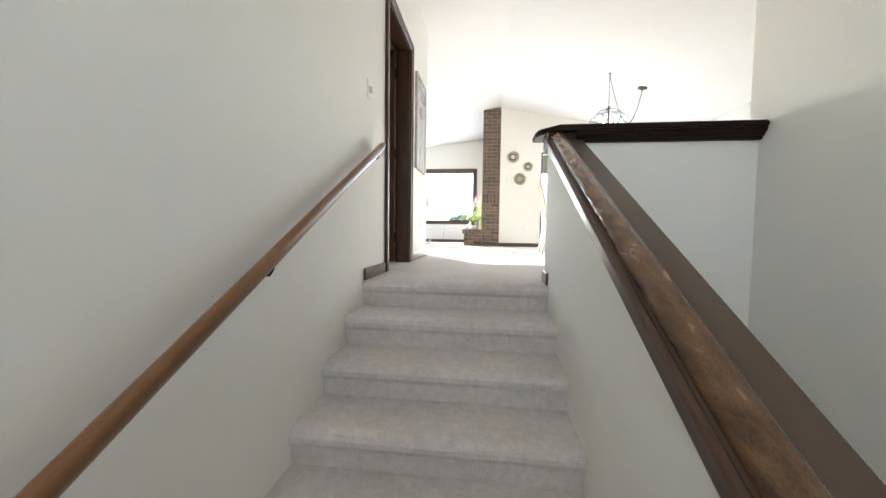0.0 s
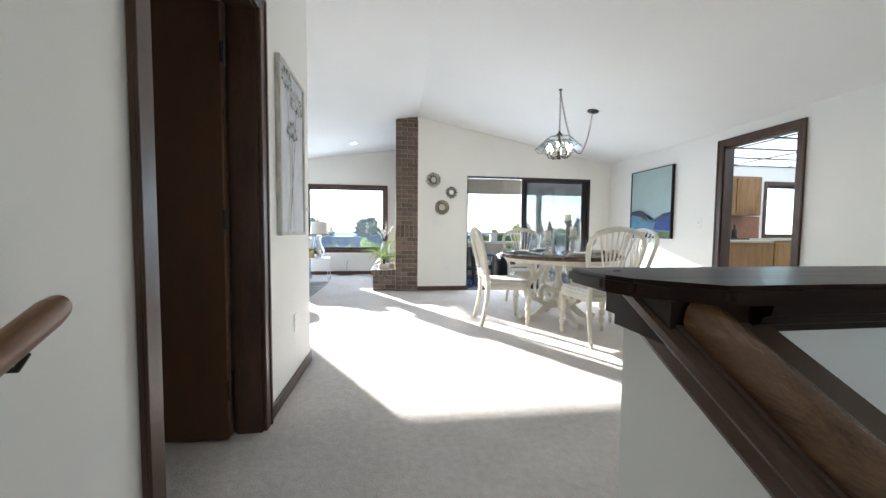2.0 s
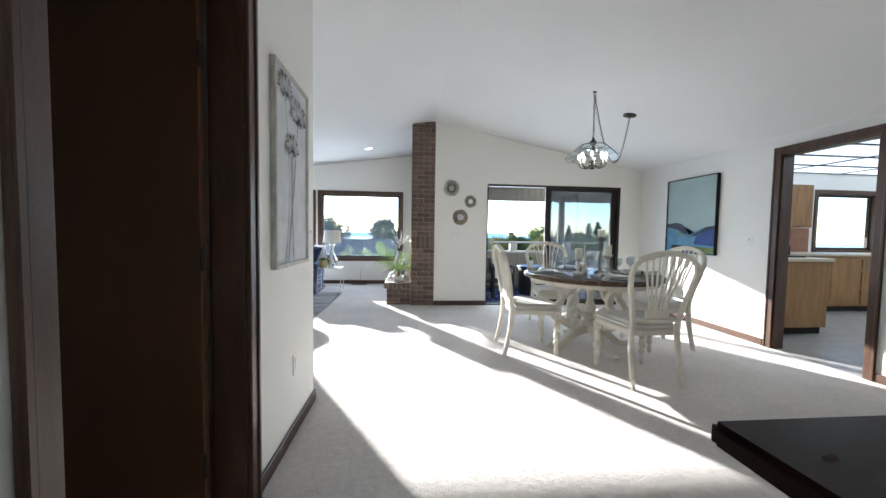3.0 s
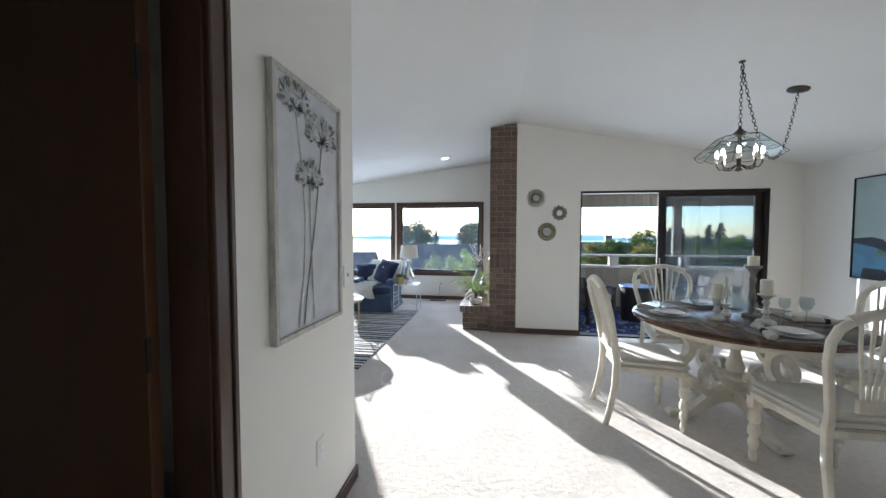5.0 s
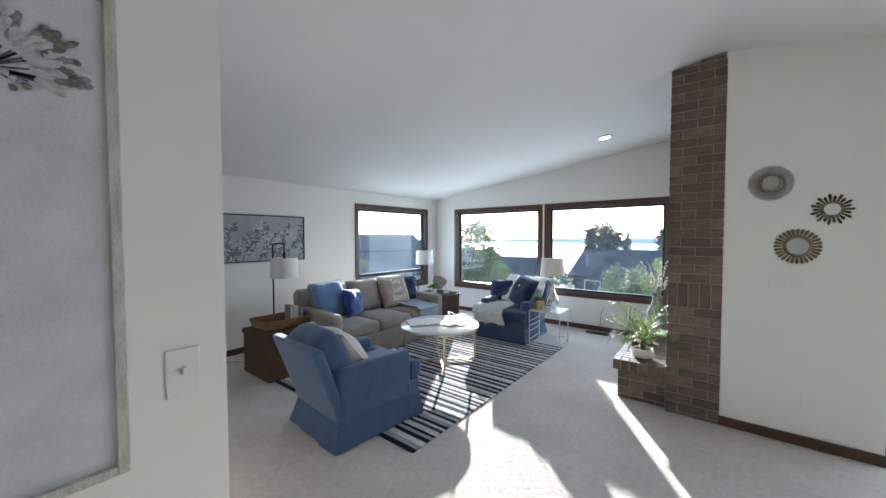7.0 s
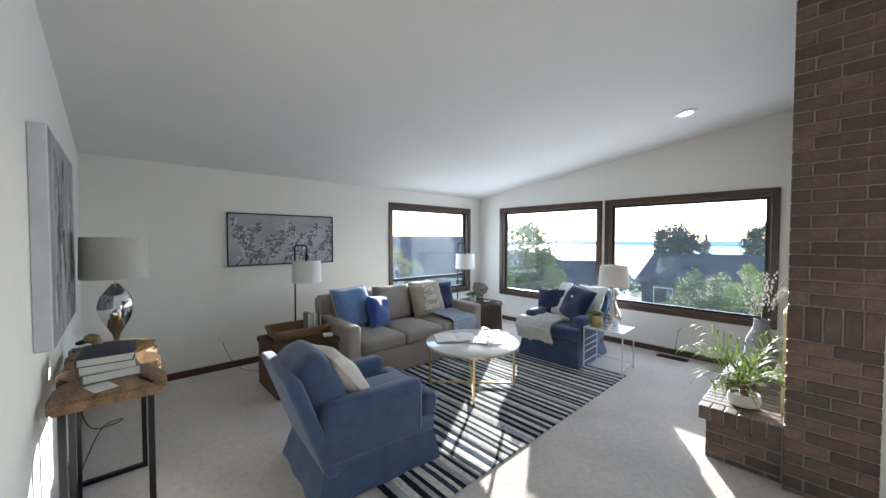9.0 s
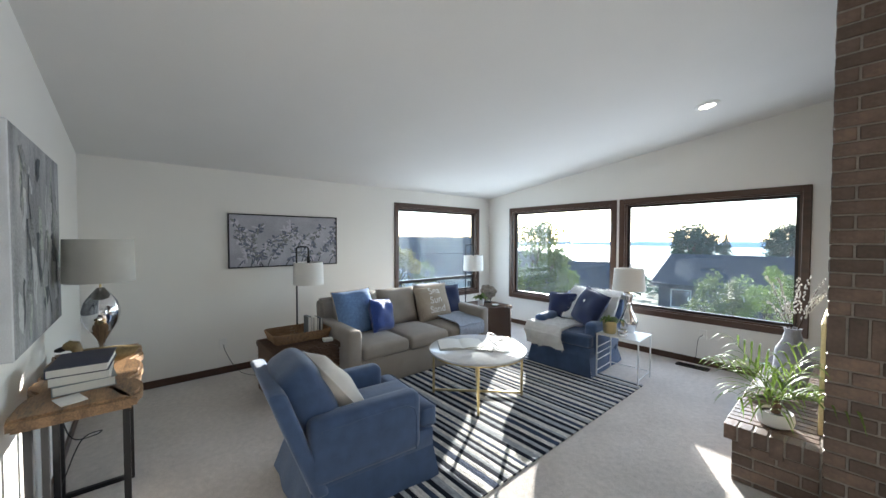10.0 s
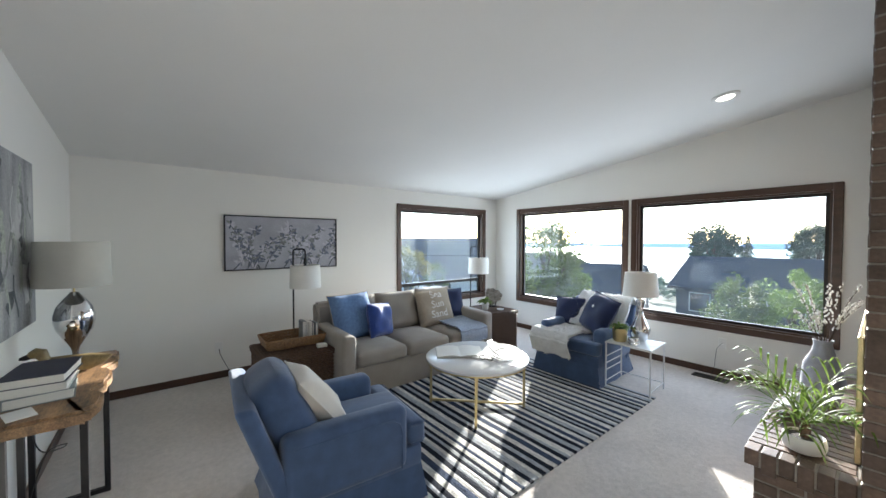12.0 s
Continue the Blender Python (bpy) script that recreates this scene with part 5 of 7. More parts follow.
tube(bm, [(-0.19, 0, 0.075), (-0.16, 0, 0.06), (-0.10, 0, 0.05), (0.0, 0, 0.048), (0.07, 0, 0.05), (0.11, 0, 0.06), (0.125, 0, 0.065)], [0.004, 0.022, 0.042, 0.047, 0.045, 0.03, 0.01], 16, 1.15)
part("body", bm, M_DUCK, dk, smooth=True)
bm = bmesh.new()
tube(bm, [(0.085, 0, 0.07), (0.095, 0, 0.10), (0.105, 0, 0.125), (0.125, 0, 0.13), (0.145, 0, 0.122), (0.155, 0, 0.118)], [0.028, 0.024, 0.031, 0.031, 0.022, 0.01], 14)
part("head", bm, M_DUCK, dk, smooth=True)
bm = bmesh.new()
tube(bm, [(0.145, 0, 0.118), (0.17, 0, 0.110), (0.19, 0, 0.107)], [0.013, 0.012, 0.006], 10, 1.4)
part("bill", bm, M_BLACK, dk, "dark bill", smooth=True)


def cable(name, pts, label, r=0.003):
    bm = bmesh.new()
    sm = []
    P = [Vector(p) for p in pts]
    P = [2 * P[0] - P[1]] + P + [2 * P[-1] - P[-2]]
    for a, b, c, d in zip(P, P[1:], P[2:], P[3:]):
        for i in range(6):
            t = i / 6
            sm.append(0.5 * (2 * b + (c - a) * t + (2 * a - 5 * b + 4 * c - d) * t * t + (3 * b - a - 3 * c + d) * t ** 3))
    sm.append(P[-2])
    tube(bm, sm, r, 6)
    return solid(name, bm, M_CABLE, label, "cable", smooth=True)


cable("power_cable", [(XW + 0.02, 6.14, 0.32), (XW + 0.05, 6.15, 0.26), (XW + 0.09, 6.22, 0.10), (-3.80, 6.30, 0.008), (-3.62, 6.42, 0.006), (-3.52, 6.55, 0.006)], "black lamp cord plugged into the wall outlet")
cable("power_cable", [(-2.30, 5.09, 0.74), (-2.28, 5.12, 0.52), (-2.20, 5.17, 0.40), (-2.02, 5.27, 0.46), (-1.96, 5.30, 0.50), (-2.05, 5.22, 0.44), (-2.22, 5.14, 0.20), (-2.32, 5.09, 0.01)], "tangled black lamp cord below the console")
cable("power_cable", [(-0.60, YW - 0.01, 0.36), (-0.64, YW - 0.03, 0.30), (-0.66, YW - 0.03, 0.10), (-0.68, YW - 0.04, 0.012)], "black cord running from the window wall outlet")

# ---- things on the hearth ----
def frond_plant(m):
    p = thing("potted_palm", "bushy green palm in a low white ceramic pot", "plant", m)
    bm = bmesh.new()
    lathe(bm, [(0.0, 0), (0.06, 0), (0.082, 0.012), (0.09, 0.045), (0.086, 0.08), (0.08, 0.088), (0.074, 0.082), (0.072, 0.07)], 32)
    part("pot", bm, M_POT, p, smooth=True)
    bm = bmesh.new()
    lathe(bm, [(0.0, 0.066), (0.073, 0.066), (0.07, 0.074), (0.0, 0.078)], 20)
    part("soil", bm, M_SOIL, p)
    bm = bmesh.new()
    tube(bm, [(0, 0, 0.07), (0.004, 0, 0.12), (0.0, 0.004, 0.17)], [0.022, 0.025, 0.016], 9)
    part("stem", bm, mat("palm_stem", (0.11, 0.065, 0.035), 0.9, var=0.4, scale=40, bump=0.8, bscale=60), p, smooth=True)
    q = random.Random(21)
    for i in range(12):
        a = 2 * math.pi * i * 0.382 + q.uniform(-0.25, 0.25)
        L = q.uniform(0.26, 0.42)
        lift = q.uniform(0.08, 0.26) if i < 9 else 0.36
        ends, rb = [], bmesh.new()
        for k in range(13):
            f = k / 12
            r = L * f * (0.9 if lift > 0.3 else 1.0)
            z = 0.15 + lift * f * 1.1 - 0.42 * L * f * f
            ends.append(Vector((r * math.cos(a), r * math.sin(a), z)))
        tube(rb, ends, [0.004 - 0.0025 * k / 12 for k in range(13)], 5)
        fr = part("frond", rb, M_LEAF, p, smooth=True)
        lb = bmesh.new()
        for k in range(2, 13, 2):
            for s in (-1, 1):
                d = (ends[k] - ends[k - 1]).normalized()
                side = d.cross(Vector((0, 0, 1))).normalized() * s
                ln = 0.25 * (1 - 0.5 * k / 12) * q.uniform(0.8, 1.2)
                leaf_strip(lb, ends[k - 1 if s > 0 else k], ends[k] + (side * 0.75 + d * 0.75 + Vector((0, 0, q.uniform(-0.05, 0.25)))) * ln, 0.0125, 0.09, 6)
        tagged(part("foliage", lb, M_LEAF, fr, smooth=True), kind="stuff")
    return p


frond_plant(pose(0.238, 8.38, HEARTH + 0.001))

vs = thing("vase_branches", "grey cloth-wrapped vase with pussy willow branches", "vase", pose(0.235, 9.30, HEARTH + 0.001) @ Matrix.Diagonal((0.80, 0.80, 0.98, 1.0)))
M_GREYCL = mat("grey_cloth", (0.42, 0.42, 0.47), 0.9, var=0.15, scale=9, bump=0.5, bscale=180, bdist=0.005)
bm = bmesh.new()
lathe(bm, [(0.0, 0), (0.10, 0), (0.135, 0.06), (0.14, 0.16), (0.115, 0.27), (0.075, 0.36), (0.06, 0.42), (0.07, 0.45), (0.06, 0.45), (0.05, 0.40)], 28)
for v in bm.verts:
    v.co += Vector((v.co.x, v.co.y, 0)) * 0.18 * noise.noise(v.co * 9)
part("vase", bm, M_GREYCL, vs, smooth=True)
M_TWIG = mat("twig", (0.06, 0.035, 0.02), 0.8, var=0.2)
M_CATKIN = mat("catkin", (0.82, 0.80, 0.76), 0.95, var=0.1, scale=40, bump=0.4)
q = random.Random(8)
for i in range(14):
    a = q.uniform(0, 6.28)
    tip = Vector((0.26 * math.cos(a) * q.uniform(0.5, 1), 0.22 * math.sin(a) * q.uniform(0.5, 1), q.uniform(0.62, 0.86)))
    pts = [Vector((0.02 * math.cos(a), 0.02 * math.sin(a), 0.40)) * (1 - f) + tip * f + Vector((0, 0, 0.05 * math.sin(math.pi * f))) for f in (0, 0.25, 0.5, 0.75, 1)]
    bm = bmesh.new()
    tube(bm, pts, [0.004, 0.0035, 0.003, 0.0025, 0.002], 5)
    tw = part("branch", bm, M_TWIG, vs, smooth=True)
    bm = bmesh.new()
    for k in range(22):
        f = 0.3 + 0.7 * k / 21
        j = min(3, int(f * 4))
        c = pts[j].lerp(pts[j + 1], f * 4 - j) + Vector((q.uniform(-1, 1), q.uniform(-1, 1), q.uniform(-0.5, 1))) * 0.012
        d = Vector((q.uniform(-1, 1), q.uniform(-1, 1), 1.2)).normalized() * 0.011
        tube(bm, [c - d, c - d * 0.3, c + d * 0.4, c + d], [0.002, 0.0065, 0.006, 0.0015], 6)
    tagged(part("catkin_fluff", bm, M_CATKIN, tw, "pale furry catkins", smooth=True), kind="stuff")
bm = throw_mesh(0.34, 0.62, lambda u, v: (0.06 + v * 0.32 + 0.02 * math.sin(u * 9), 8.92 + u + 0.02 * math.sin(v * 12), HEARTH + 0.022 + 0.12 * max(0, math.sin(v * 5)) * (1 - abs(u) * 2) + 0.02 * noise.noise((u * 8, v * 8, 0))), 16, 22, 0.018)
solid("hearth_throw", bm, M_FUR, "folded white fluffy throw lying on the hearth", "blanket", smooth=True)

# ---- sunburst mirrors ----
M_MIRROR = mat("mirror_silver", (0.85, 0.86, 0.87), 0.03, metal=1.0, var=0.02, bump=0)
M_DBRZ = mat("dark_bronze", (0.075, 0.066, 0.040), 0.45, metal=0.7, var=0.3, scale=20, bump=0.1)
M_ANTQ = mat("antique_gold", (0.30, 0.25, 0.13), 0.4, metal=0.85, var=0.3, scale=20, bump=0.1)


def sun_mirror(x, z, rin, rout, n, style, label):
    s = thing("sunburst_mirror", label, "mirror", pose(x, YC - 0.001, z, 90), "sunburst mirrors")
    bm = bmesh.new()
    lathe(bm, [(0.0, 0), (rin, 0), (rin, 0.012), (0.0, 0.012)], 36)
    part("glass", bm, M_MIRROR, s, "round mirror glass", smooth=True)
    bm = bmesh.new()
    lathe(bm, [(rin - 0.004, 0.0), (rin + 0.012, 0.0), (rin + 0.014, 0.012), (rin + 0.004, 0.02), (rin - 0.004, 0.014)], 36, loop=True)
    part("ring", bm, M_ANTQ, s, smooth=True)
    for k in range(n):
        bm = bmesh.new()
        if style == "rod":
            tube(bm, [(rin + 0.008, 0, 0.006), (rout, 0, 0.006)], 0.0019, 5)
        else:
            ro = rout * (1.0 if k % 2 == 0 or style == "petal" else 0.86)
            w0, w1 = (0.004, 0.0098) if style == "petal" else (0.003, 0.0085)
            vs_ = [bm.verts.new(p) for p in ((rin + 0.008, -w0, 0.004), (ro - 0.012, -w1, 0.004), (ro, 0, 0.006), (ro - 0.012, w1, 0.004), (rin + 0.008, w0, 0.004), (rin + 0.008, 0, 0.014), (ro - 0.012, 0, 0.012))]
            for f in ((0, 1, 6, 5), (1, 2, 6), (2, 3, 6), (3, 4, 5, 6), (4, 3, 2, 1, 0), (0, 5, 4)):
                bm.faces.new([vs_[i] for i in f])
        part("ray", bm, M_ANTQ if style == "petal" else M_DBRZ, s, m=pose(0, 0, 0, 0, 0, 360 * k / n))
    return s


sun_mirror(1.06, 1.85, 0.048, 0.125, 60, "rod", "round mirror ringed with thin bronze rods")
sun_mirror(1.366, 1.65, 0.043, 0.108, 22, "spike", "small sunburst mirror with pointed bronze rays")
sun_mirror(1.207, 1.40, 0.060, 0.126, 28, "petal", "sunburst mirror with flared brass petals")


# ---- wall plates, vent, downlight ----
def plate(name, label, m, toggles=1, kind="switch"):
    w = 0.07 + 0.046 * (toggles - 1)
    p = thing(name, label, "switch" if kind == "switch" else "outlet", m)
    part("plate", soft_box(-w / 2, w / 2, -0.006, 0, -0.058, 0.058, 0.003, 1), M_WHITE, p)
    for k in range(toggles):
        x = 0.046 * (k - (toggles - 1) / 2)
        if kind == "switch":
            part("toggle", soft_box(x - 0.005, x + 0.005, -0.018, -0.006, -0.004, 0.014, 0.002, 1), M_WHITE, p)
        else:
            for z in (-0.02, 0.02):
                part("socket", soft_box(x - 0.016, x + 0.016, -0.009, -0.006, z - 0.013, z + 0.013, 0.001, 1), M_POT, p)
    return p


plate("light_switch", "white single toggle light switch plate", pose(XL, 4.955, 1.15, 0, 0, 90))
plate("wall_outlet", "white wall outlet plate by the hall baseboard", pose(XL, 4.665, 0.40, 0, 0, 90), kind="outlet")
plate("light_switch", "white triple light switch plate", pose(1.15, YC, 1.13, 0, 0, 0), 3)
plate("wall_outlet", "white wall outlet plate", pose(1.285, YC, 0.35, 0, 0, 0), kind="outlet")
plate("wall_outlet", "white outlet plate with a cord plugged in", pose(XW, 6.14, 0.33, 0, 0, 90), kind="outlet")
plate("wall_outlet", "white wall outlet plate below the window", pose(-0.60, YW, 0.36, 0, 0, 0), kind="outlet")
plate("wall_outlet", "white wall outlet plate in the sunlight", pose(XR, 6.30, 0.36, 0, 0, -90), kind="outlet")
plate("light_switch", "small white wall dimmer plate", pose(XR, 6.24, 1.13, 0, 0, -90))
th = thing("dimmer_switch", "white wall plate with a round dimmer knob", "switch", pose(XL, 2.885, 1.21, 0, 0, 90))
part("plate", soft_box(-0.035, 0.035, -0.006, 0, -0.058, 0.058, 0.003, 1), M_WHITE, th)
bm = bmesh.new()
lathe(bm, [(0.0, 0), (0.02, 0), (0.018, 0.018), (0.015, 0.022), (0.0, 0.022)], 20)
part("knob", bm, M_WHITE, th, "round ribbed knob", smooth=True, m=pose(0, -0.006, 0.0, 90))

vt = thing("floor_vent", "dark metal floor register by the window", "vent", pose(-0.66, 10.31, 0.001, 0, 0, 0))
bm = bmesh.new()
for y0, y1 in ((-0.06, -0.05), (0.05, 0.06)):
    box(bm, -0.16, 0.16, y0, y1, 0, 0.008)
for x0, x1 in ((-0.16, -0.15), (0.15, 0.16)):
    box(bm, x0, x1, -0.05, 0.05, 0, 0.008)
part("frame", bm, M_BRONZE, vt)
part("backing", soft_box(-0.15, 0.15, -0.05, 0.05, 0, 0.002, 0.0005, 1), M_SOOT, vt)
for k in range(14):
    bm = bmesh.new()
    box(bm, -0.148 + k * 0.0215, -0.136 + k * 0.0215, -0.05, 0.05, 0.002, 0.006)
    part("slat", bm, M_BRONZE, vt)

tilt = math.degrees(math.atan(0.135))
cl = thing("downlight", "recessed ceiling downlight with white trim ring", "ceiling light", pose(-0.376, 9.43, ceil_z(-0.376) - 0.001, 180, -tilt, 0))
bm = bmesh.new()
lathe(bm, [(0.062, 0.0), (0.098, 0.0), (0.10, 0.006), (0.09, 0.012), (0.064, 0.014)], 36, loop=True)
part("trim_ring", bm, M_WHITE, cl, smooth=True)
bm = bmesh.new()
lathe(bm, [(0.0, 0.002), (0.063, 0.002), (0.06, 0.008), (0.0, 0.010)], 28)
part("lens", bm, glow_mat("downlight_glow", (1.0, 0.90, 0.74), 2.0), cl, "lit lens", smooth=True)

# ---- paintings ----
M_PFRAME = mat("whitewashed_wood", (0.58, 0.56, 0.51), 0.7, var=0.22, scale=10, bump=0.3, bscale=70, stretch=(4, 4, 1))
M_CANVAS = mat("pale_canvas", (0.64, 0.65, 0.68), 0.85, var=0.09, scale=9, bump=0.3, bscale=220)
M_PG1 = mat("paint_grey", (0.26, 0.27, 0.27), 0.8, var=0.35, scale=60, bump=0.3)
M_PG2 = mat("paint_white", (0.52, 0.53, 0.53), 0.8, var=0.12, scale=60, bump=0.3)
M_PG3 = mat("paint_olive", (0.20, 0.205, 0.16), 0.8, var=0.3, scale=60, bump=0.3)
M_PG4 = mat("paint_sage", (0.40, 0.43, 0.38), 0.8, var=0.25, scale=60, bump=0.3)
M_PDARK = mat("paint_dark", (0.09, 0.10, 0.11), 0.8, var=0.3, scale=60)


def framed(name, label, m, w, h, frame_mat, canvas_mat, fw=0.02, depth=0.035):
    """A framed canvas in the xz plane, its back at y = 0, facing -y; origin at its centre."""
    p = thing(name, label, "painting", m)
    bm = bmesh.new()
    box(bm, -w / 2, -w / 2 + fw, -depth, 0, -h / 2, h / 2)
    box(bm, w / 2 - fw, w / 2, -depth, 0, -h / 2, h / 2)
    box(bm, -w / 2 + fw, w / 2 - fw, -depth, 0, h / 2 - fw, h / 2)
    box(bm, -w / 2 + fw, w / 2 - fw, -depth, 0, -h / 2, -h / 2 + fw)
    bmesh.ops.bevel(bm, geom=bm.edges[:], offset=0.002, segments=1, affect="EDGES")
    part("frame", bm, frame_mat, p)
    bm = bmesh.new()
    box(bm, -w / 2 + fw, w / 2 - fw, -depth + 0.012, 0, -h / 2 + fw, h / 2 - fw)
    part("canvas", bm, canvas_mat, p)
    return p, -depth + 0.011


def petal(bm, x, z, dx, dz, w, y):
    """A painted stroke: a small raised lozenge from (x, z) by (dx, dz)."""
    L = math.hypot(dx, dz)
    nx, nz = -dz / L * w / 2, dx / L * w / 2
    ring = []
    for f, k in ((0, 0.25), (0.3, 0.8), (0.62, 1.0), (0.88, 0.65), (1.0, 0.1)):
        ring.append((x + dx * f + nx * k, z + dz * f + nz * k))
    for f, k in ((1.0, 0.1), (0.88, 0.65), (0.62, 1.0), (0.3, 0.8), (0, 0.25)):
        ring.append((x + dx * f - nx * k, z + dz * f - nz * k))
    vs_ = [bm.verts.new((a, y, b)) for a, b in ring]
    c = bm.verts.new((x + dx * 0.55, y - 0.0015, z + dz * 0.55))
    for i in range(len(vs_)):
        bm.faces.new((vs_[i], vs_[(i + 1) % len(vs_)], c))


def stroke(bm, pts, w, y):
    a, b = [], []
    for i, p in enumerate(pts):
        q0, q1 = pts[max(0, i - 1)], pts[min(len(pts) - 1, i + 1)]
        d = Vector((q1[0] - q0[0], q1[1] - q0[1])).normalized()
        ww = w * (1 + 0.15 * math.sin(i * 2.1))
        a.append(bm.verts.new((p[0] - d.y * ww / 2, y, p[1] + d.x * ww / 2)))
        b.append(bm.verts.new((p[0] + d.y * ww / 2, y, p[1] - d.x * ww / 2)))
    for i in range(len(pts) - 1):
        bm.faces.new((a[i], a[i + 1], b[i + 1], b[i]))


PW, PH = 0.52, 0.99
pf, py = framed("flower_painting", "framed painting of three pale allium flowers", pose(XL, 4.592, 1.468, 0, 0, 90), PW, PH, M_PFRAME, M_CANVAS, 0.02, 0.028)
heads = ((-0.11, 0.375, 0.098), (0.09, 0.295, 0.118), (-0.012, 0.105, 0.085))
stems = (((-0.11, 0.375), (-0.075, 0.18), (-0.051, -0.03), (-0.065, -0.25), (-0.106, -0.465)), ((0.09, 0.295), (0.055, 0.10), (0.02, -0.08), (-0.045, -0.33), (-0.067, -0.465)), ((-0.012, 0.105), (-0.014, -0.10), (-0.005, -0.20), (0.0, -0.33), (0.009, -0.455)))
for k, st in enumerate(stems):
    fine = []
    for a, b in zip(st, st[1:]):
        fine += [(a[0] + (b[0] - a[0]) * i / 5, a[1] + (b[1] - a[1]) * i / 5) for i in range(5)]
    fine.append(st[-1])
    bm = bmesh.new()
    stroke(bm, fine, 0.0095, py - 0.0005 - 0.0004 * k)
    part("painted_stem", bm, M_PG4 if k != 1 else M_PG3, pf)
q = random.Random(5)
for k, (hx, hz, r) in enumerate(heads):
    for mtl, n, lay, r0, nm in ((M_PDARK, 26, 0.0014, 0.0, "painted_stalk"), (M_PG1, 46, 0.0021, 0.5, "painted_petal"), (M_PG2, 80, 0.0030, 0.35, "painted_petal"), (M_PG3, 18, 0.0040, 0.72, "painted_petal")):
        bm = bmesh.new()
        for i in range(n):
            a = radians(q.uniform(-25, 205)) if q.random() < 0.85 else radians(q.uniform(205, 335))
            squash = 0.75 if math.sin(a) > 0 else 0.35
            ux, uz = math.cos(a), math.sin(a) * squash
            if mtl is M_PDARK:
                stroke(bm, [(hx, hz), (hx + ux * r * 0.5, hz + uz * r * 0.5)], 0.003, py - lay - k * 0.0003)
            else:
                s0 = r0 + (0.98 - r0) * q.random()
                petal(bm, hx + ux * r * s0, hz + uz * r * s0 + 0.015, ux * 0.026 + q.uniform(-0.006, 0.006), uz * 0.026 + q.uniform(-0.006, 0.010), q.uniform(0.011, 0.017), py - lay - k * 0.0003 - q.random() * 0.0006)
        tagged(part(nm, bm, mtl, pf), kind="stuff")

M_CANVAS2 = mat("lavender_canvas", (0.42, 0.42, 0.47), 0.85, var=0.18, scale=4, bump=0.3, bscale=200)
M_PB = mat("paint_slate", (0.17, 0.19, 0.25), 0.8, var=0.35, scale=40)
M_PP = mat("paint_lilac", (0.55, 0.54, 0.60), 0.8, var=0.15, scale=40)
bf, by = framed("botanical_painting", "long framed grey-blue botanical painting", pose(XW, 6.82, 1.455, 0, 0, 90), 1.245, 0.61, M_BLACK, M_CANVAS2, 0.012, 0.03)
q = random.Random(15)
layers = [bmesh.new() for _ in range(4)]
for s in range(13):
    x, z = -0.56 + s * 0.093 + q.uniform(-0.03, 0.03), -0.29
    pts = []
    top = q.uniform(0.02, 0.22)
    for i in range(9):
        f = i / 8
        pts.append((max(-0.6, min(0.6, x + 0.10 * math.sin(f * 3 + s))), z + (top - z) * f))
    stroke(layers[0], pts, 0.010, by - 0.0006)
    for px, pz in pts[2:]:
        for _ in range(7):
            a = q.uniform(0, 6.28)
            L = q.uniform(0.04, 0.085)
            tx, tz = max(-0.60, min(0.60, px + math.cos(a) * L)), max(-0.295, min(0.29, pz + math.sin(a) * L))
            if math.hypot(tx - px, tz - pz) > 0.01:
                petal(layers[1 + q.randrange(3)], px, pz, tx - px, tz - pz, q.uniform(0.016, 0.03), by - 0.001 - 0.0018 * q.random())
for bm, mtl, nm in zip(layers, (M_PDARK, M_PB, M_PP, M_PG1), ("painted_stems", "painted_leaves", "painted_leaves", "painted_leaves")):
    tagged(part(nm, bm, mtl, bf), kind="stuff")

# dining painting: sea, headlands and meadow in flat fields of colour
M_SKYP = mat("paint_seafoam", (0.36, 0.46, 0.45), 0.7, var=0.06, scale=4, bump=0.2)
lf, ly = framed("landscape_painting", "large black-framed abstract coastal landscape painting", pose(XR, 7.076, 1.435, 0, 0, -90), 0.845, 1.02, M_BLACK, M_SKYP, 0.012, 0.045)


def field(poly, mtl, lay):
    bm = bmesh.new()
    vs_ = [bm.verts.new((0.9 * x, ly - lay, z)) for x, z in poly]
    bm.faces.new(vs_)
    bmesh.ops.triangulate(bm, faces=bm.faces[:])
    part("painted_field", bm, mtl, lf)


field([(-0.45, -0.50), (0.45, -0.50), (0.45, -0.14), (0.30, -0.15), (0.1, -0.22), (0.0, -0.26), (-0.08, -0.17), (-0.20, -0.10), (-0.45, -0.11)], mat("paint_aqua", (0.11, 0.26, 0.42), 0.7, var=0.2, scale=9), 0.0006)
field([(-0.45, -0.15), (-0.22, -0.19), (-0.10, -0.24), (-0.04, -0.26), (-0.08, -0.17), (-0.14, -0.11), (-0.25, -0.09), (-0.45, -0.105)], mat("paint_ink", (0.05, 0.06, 0.085), 0.7, var=0.3, scale=12), 0.0012)
field([(0.02, -0.28), (0.16, -0.22), (0.32, -0.155), (0.45, -0.14), (0.45, -0.18), (0.3, -0.20), (0.14, -0.27)], mat("paint_ink2", (0.045, 0.05, 0.07), 0.7, var=0.3, scale=12), 0.0013)
field([(0.10, -0.38), (0.13, -0.28), (0.30, -0.20), (0.45, -0.175), (0.45, -0.40)], mat("paint_cobalt", (0.035, 0.07, 0.25), 0.7, var=0.3, scale=10), 0.0010)
field([(0.02, -0.49), (0.08, -0.41), (0.45, -0.42), (0.45, -0.49)], mat("paint_meadow", (0.17, 0.23, 0.06), 0.7, var=0.3, scale=10), 0.0014)
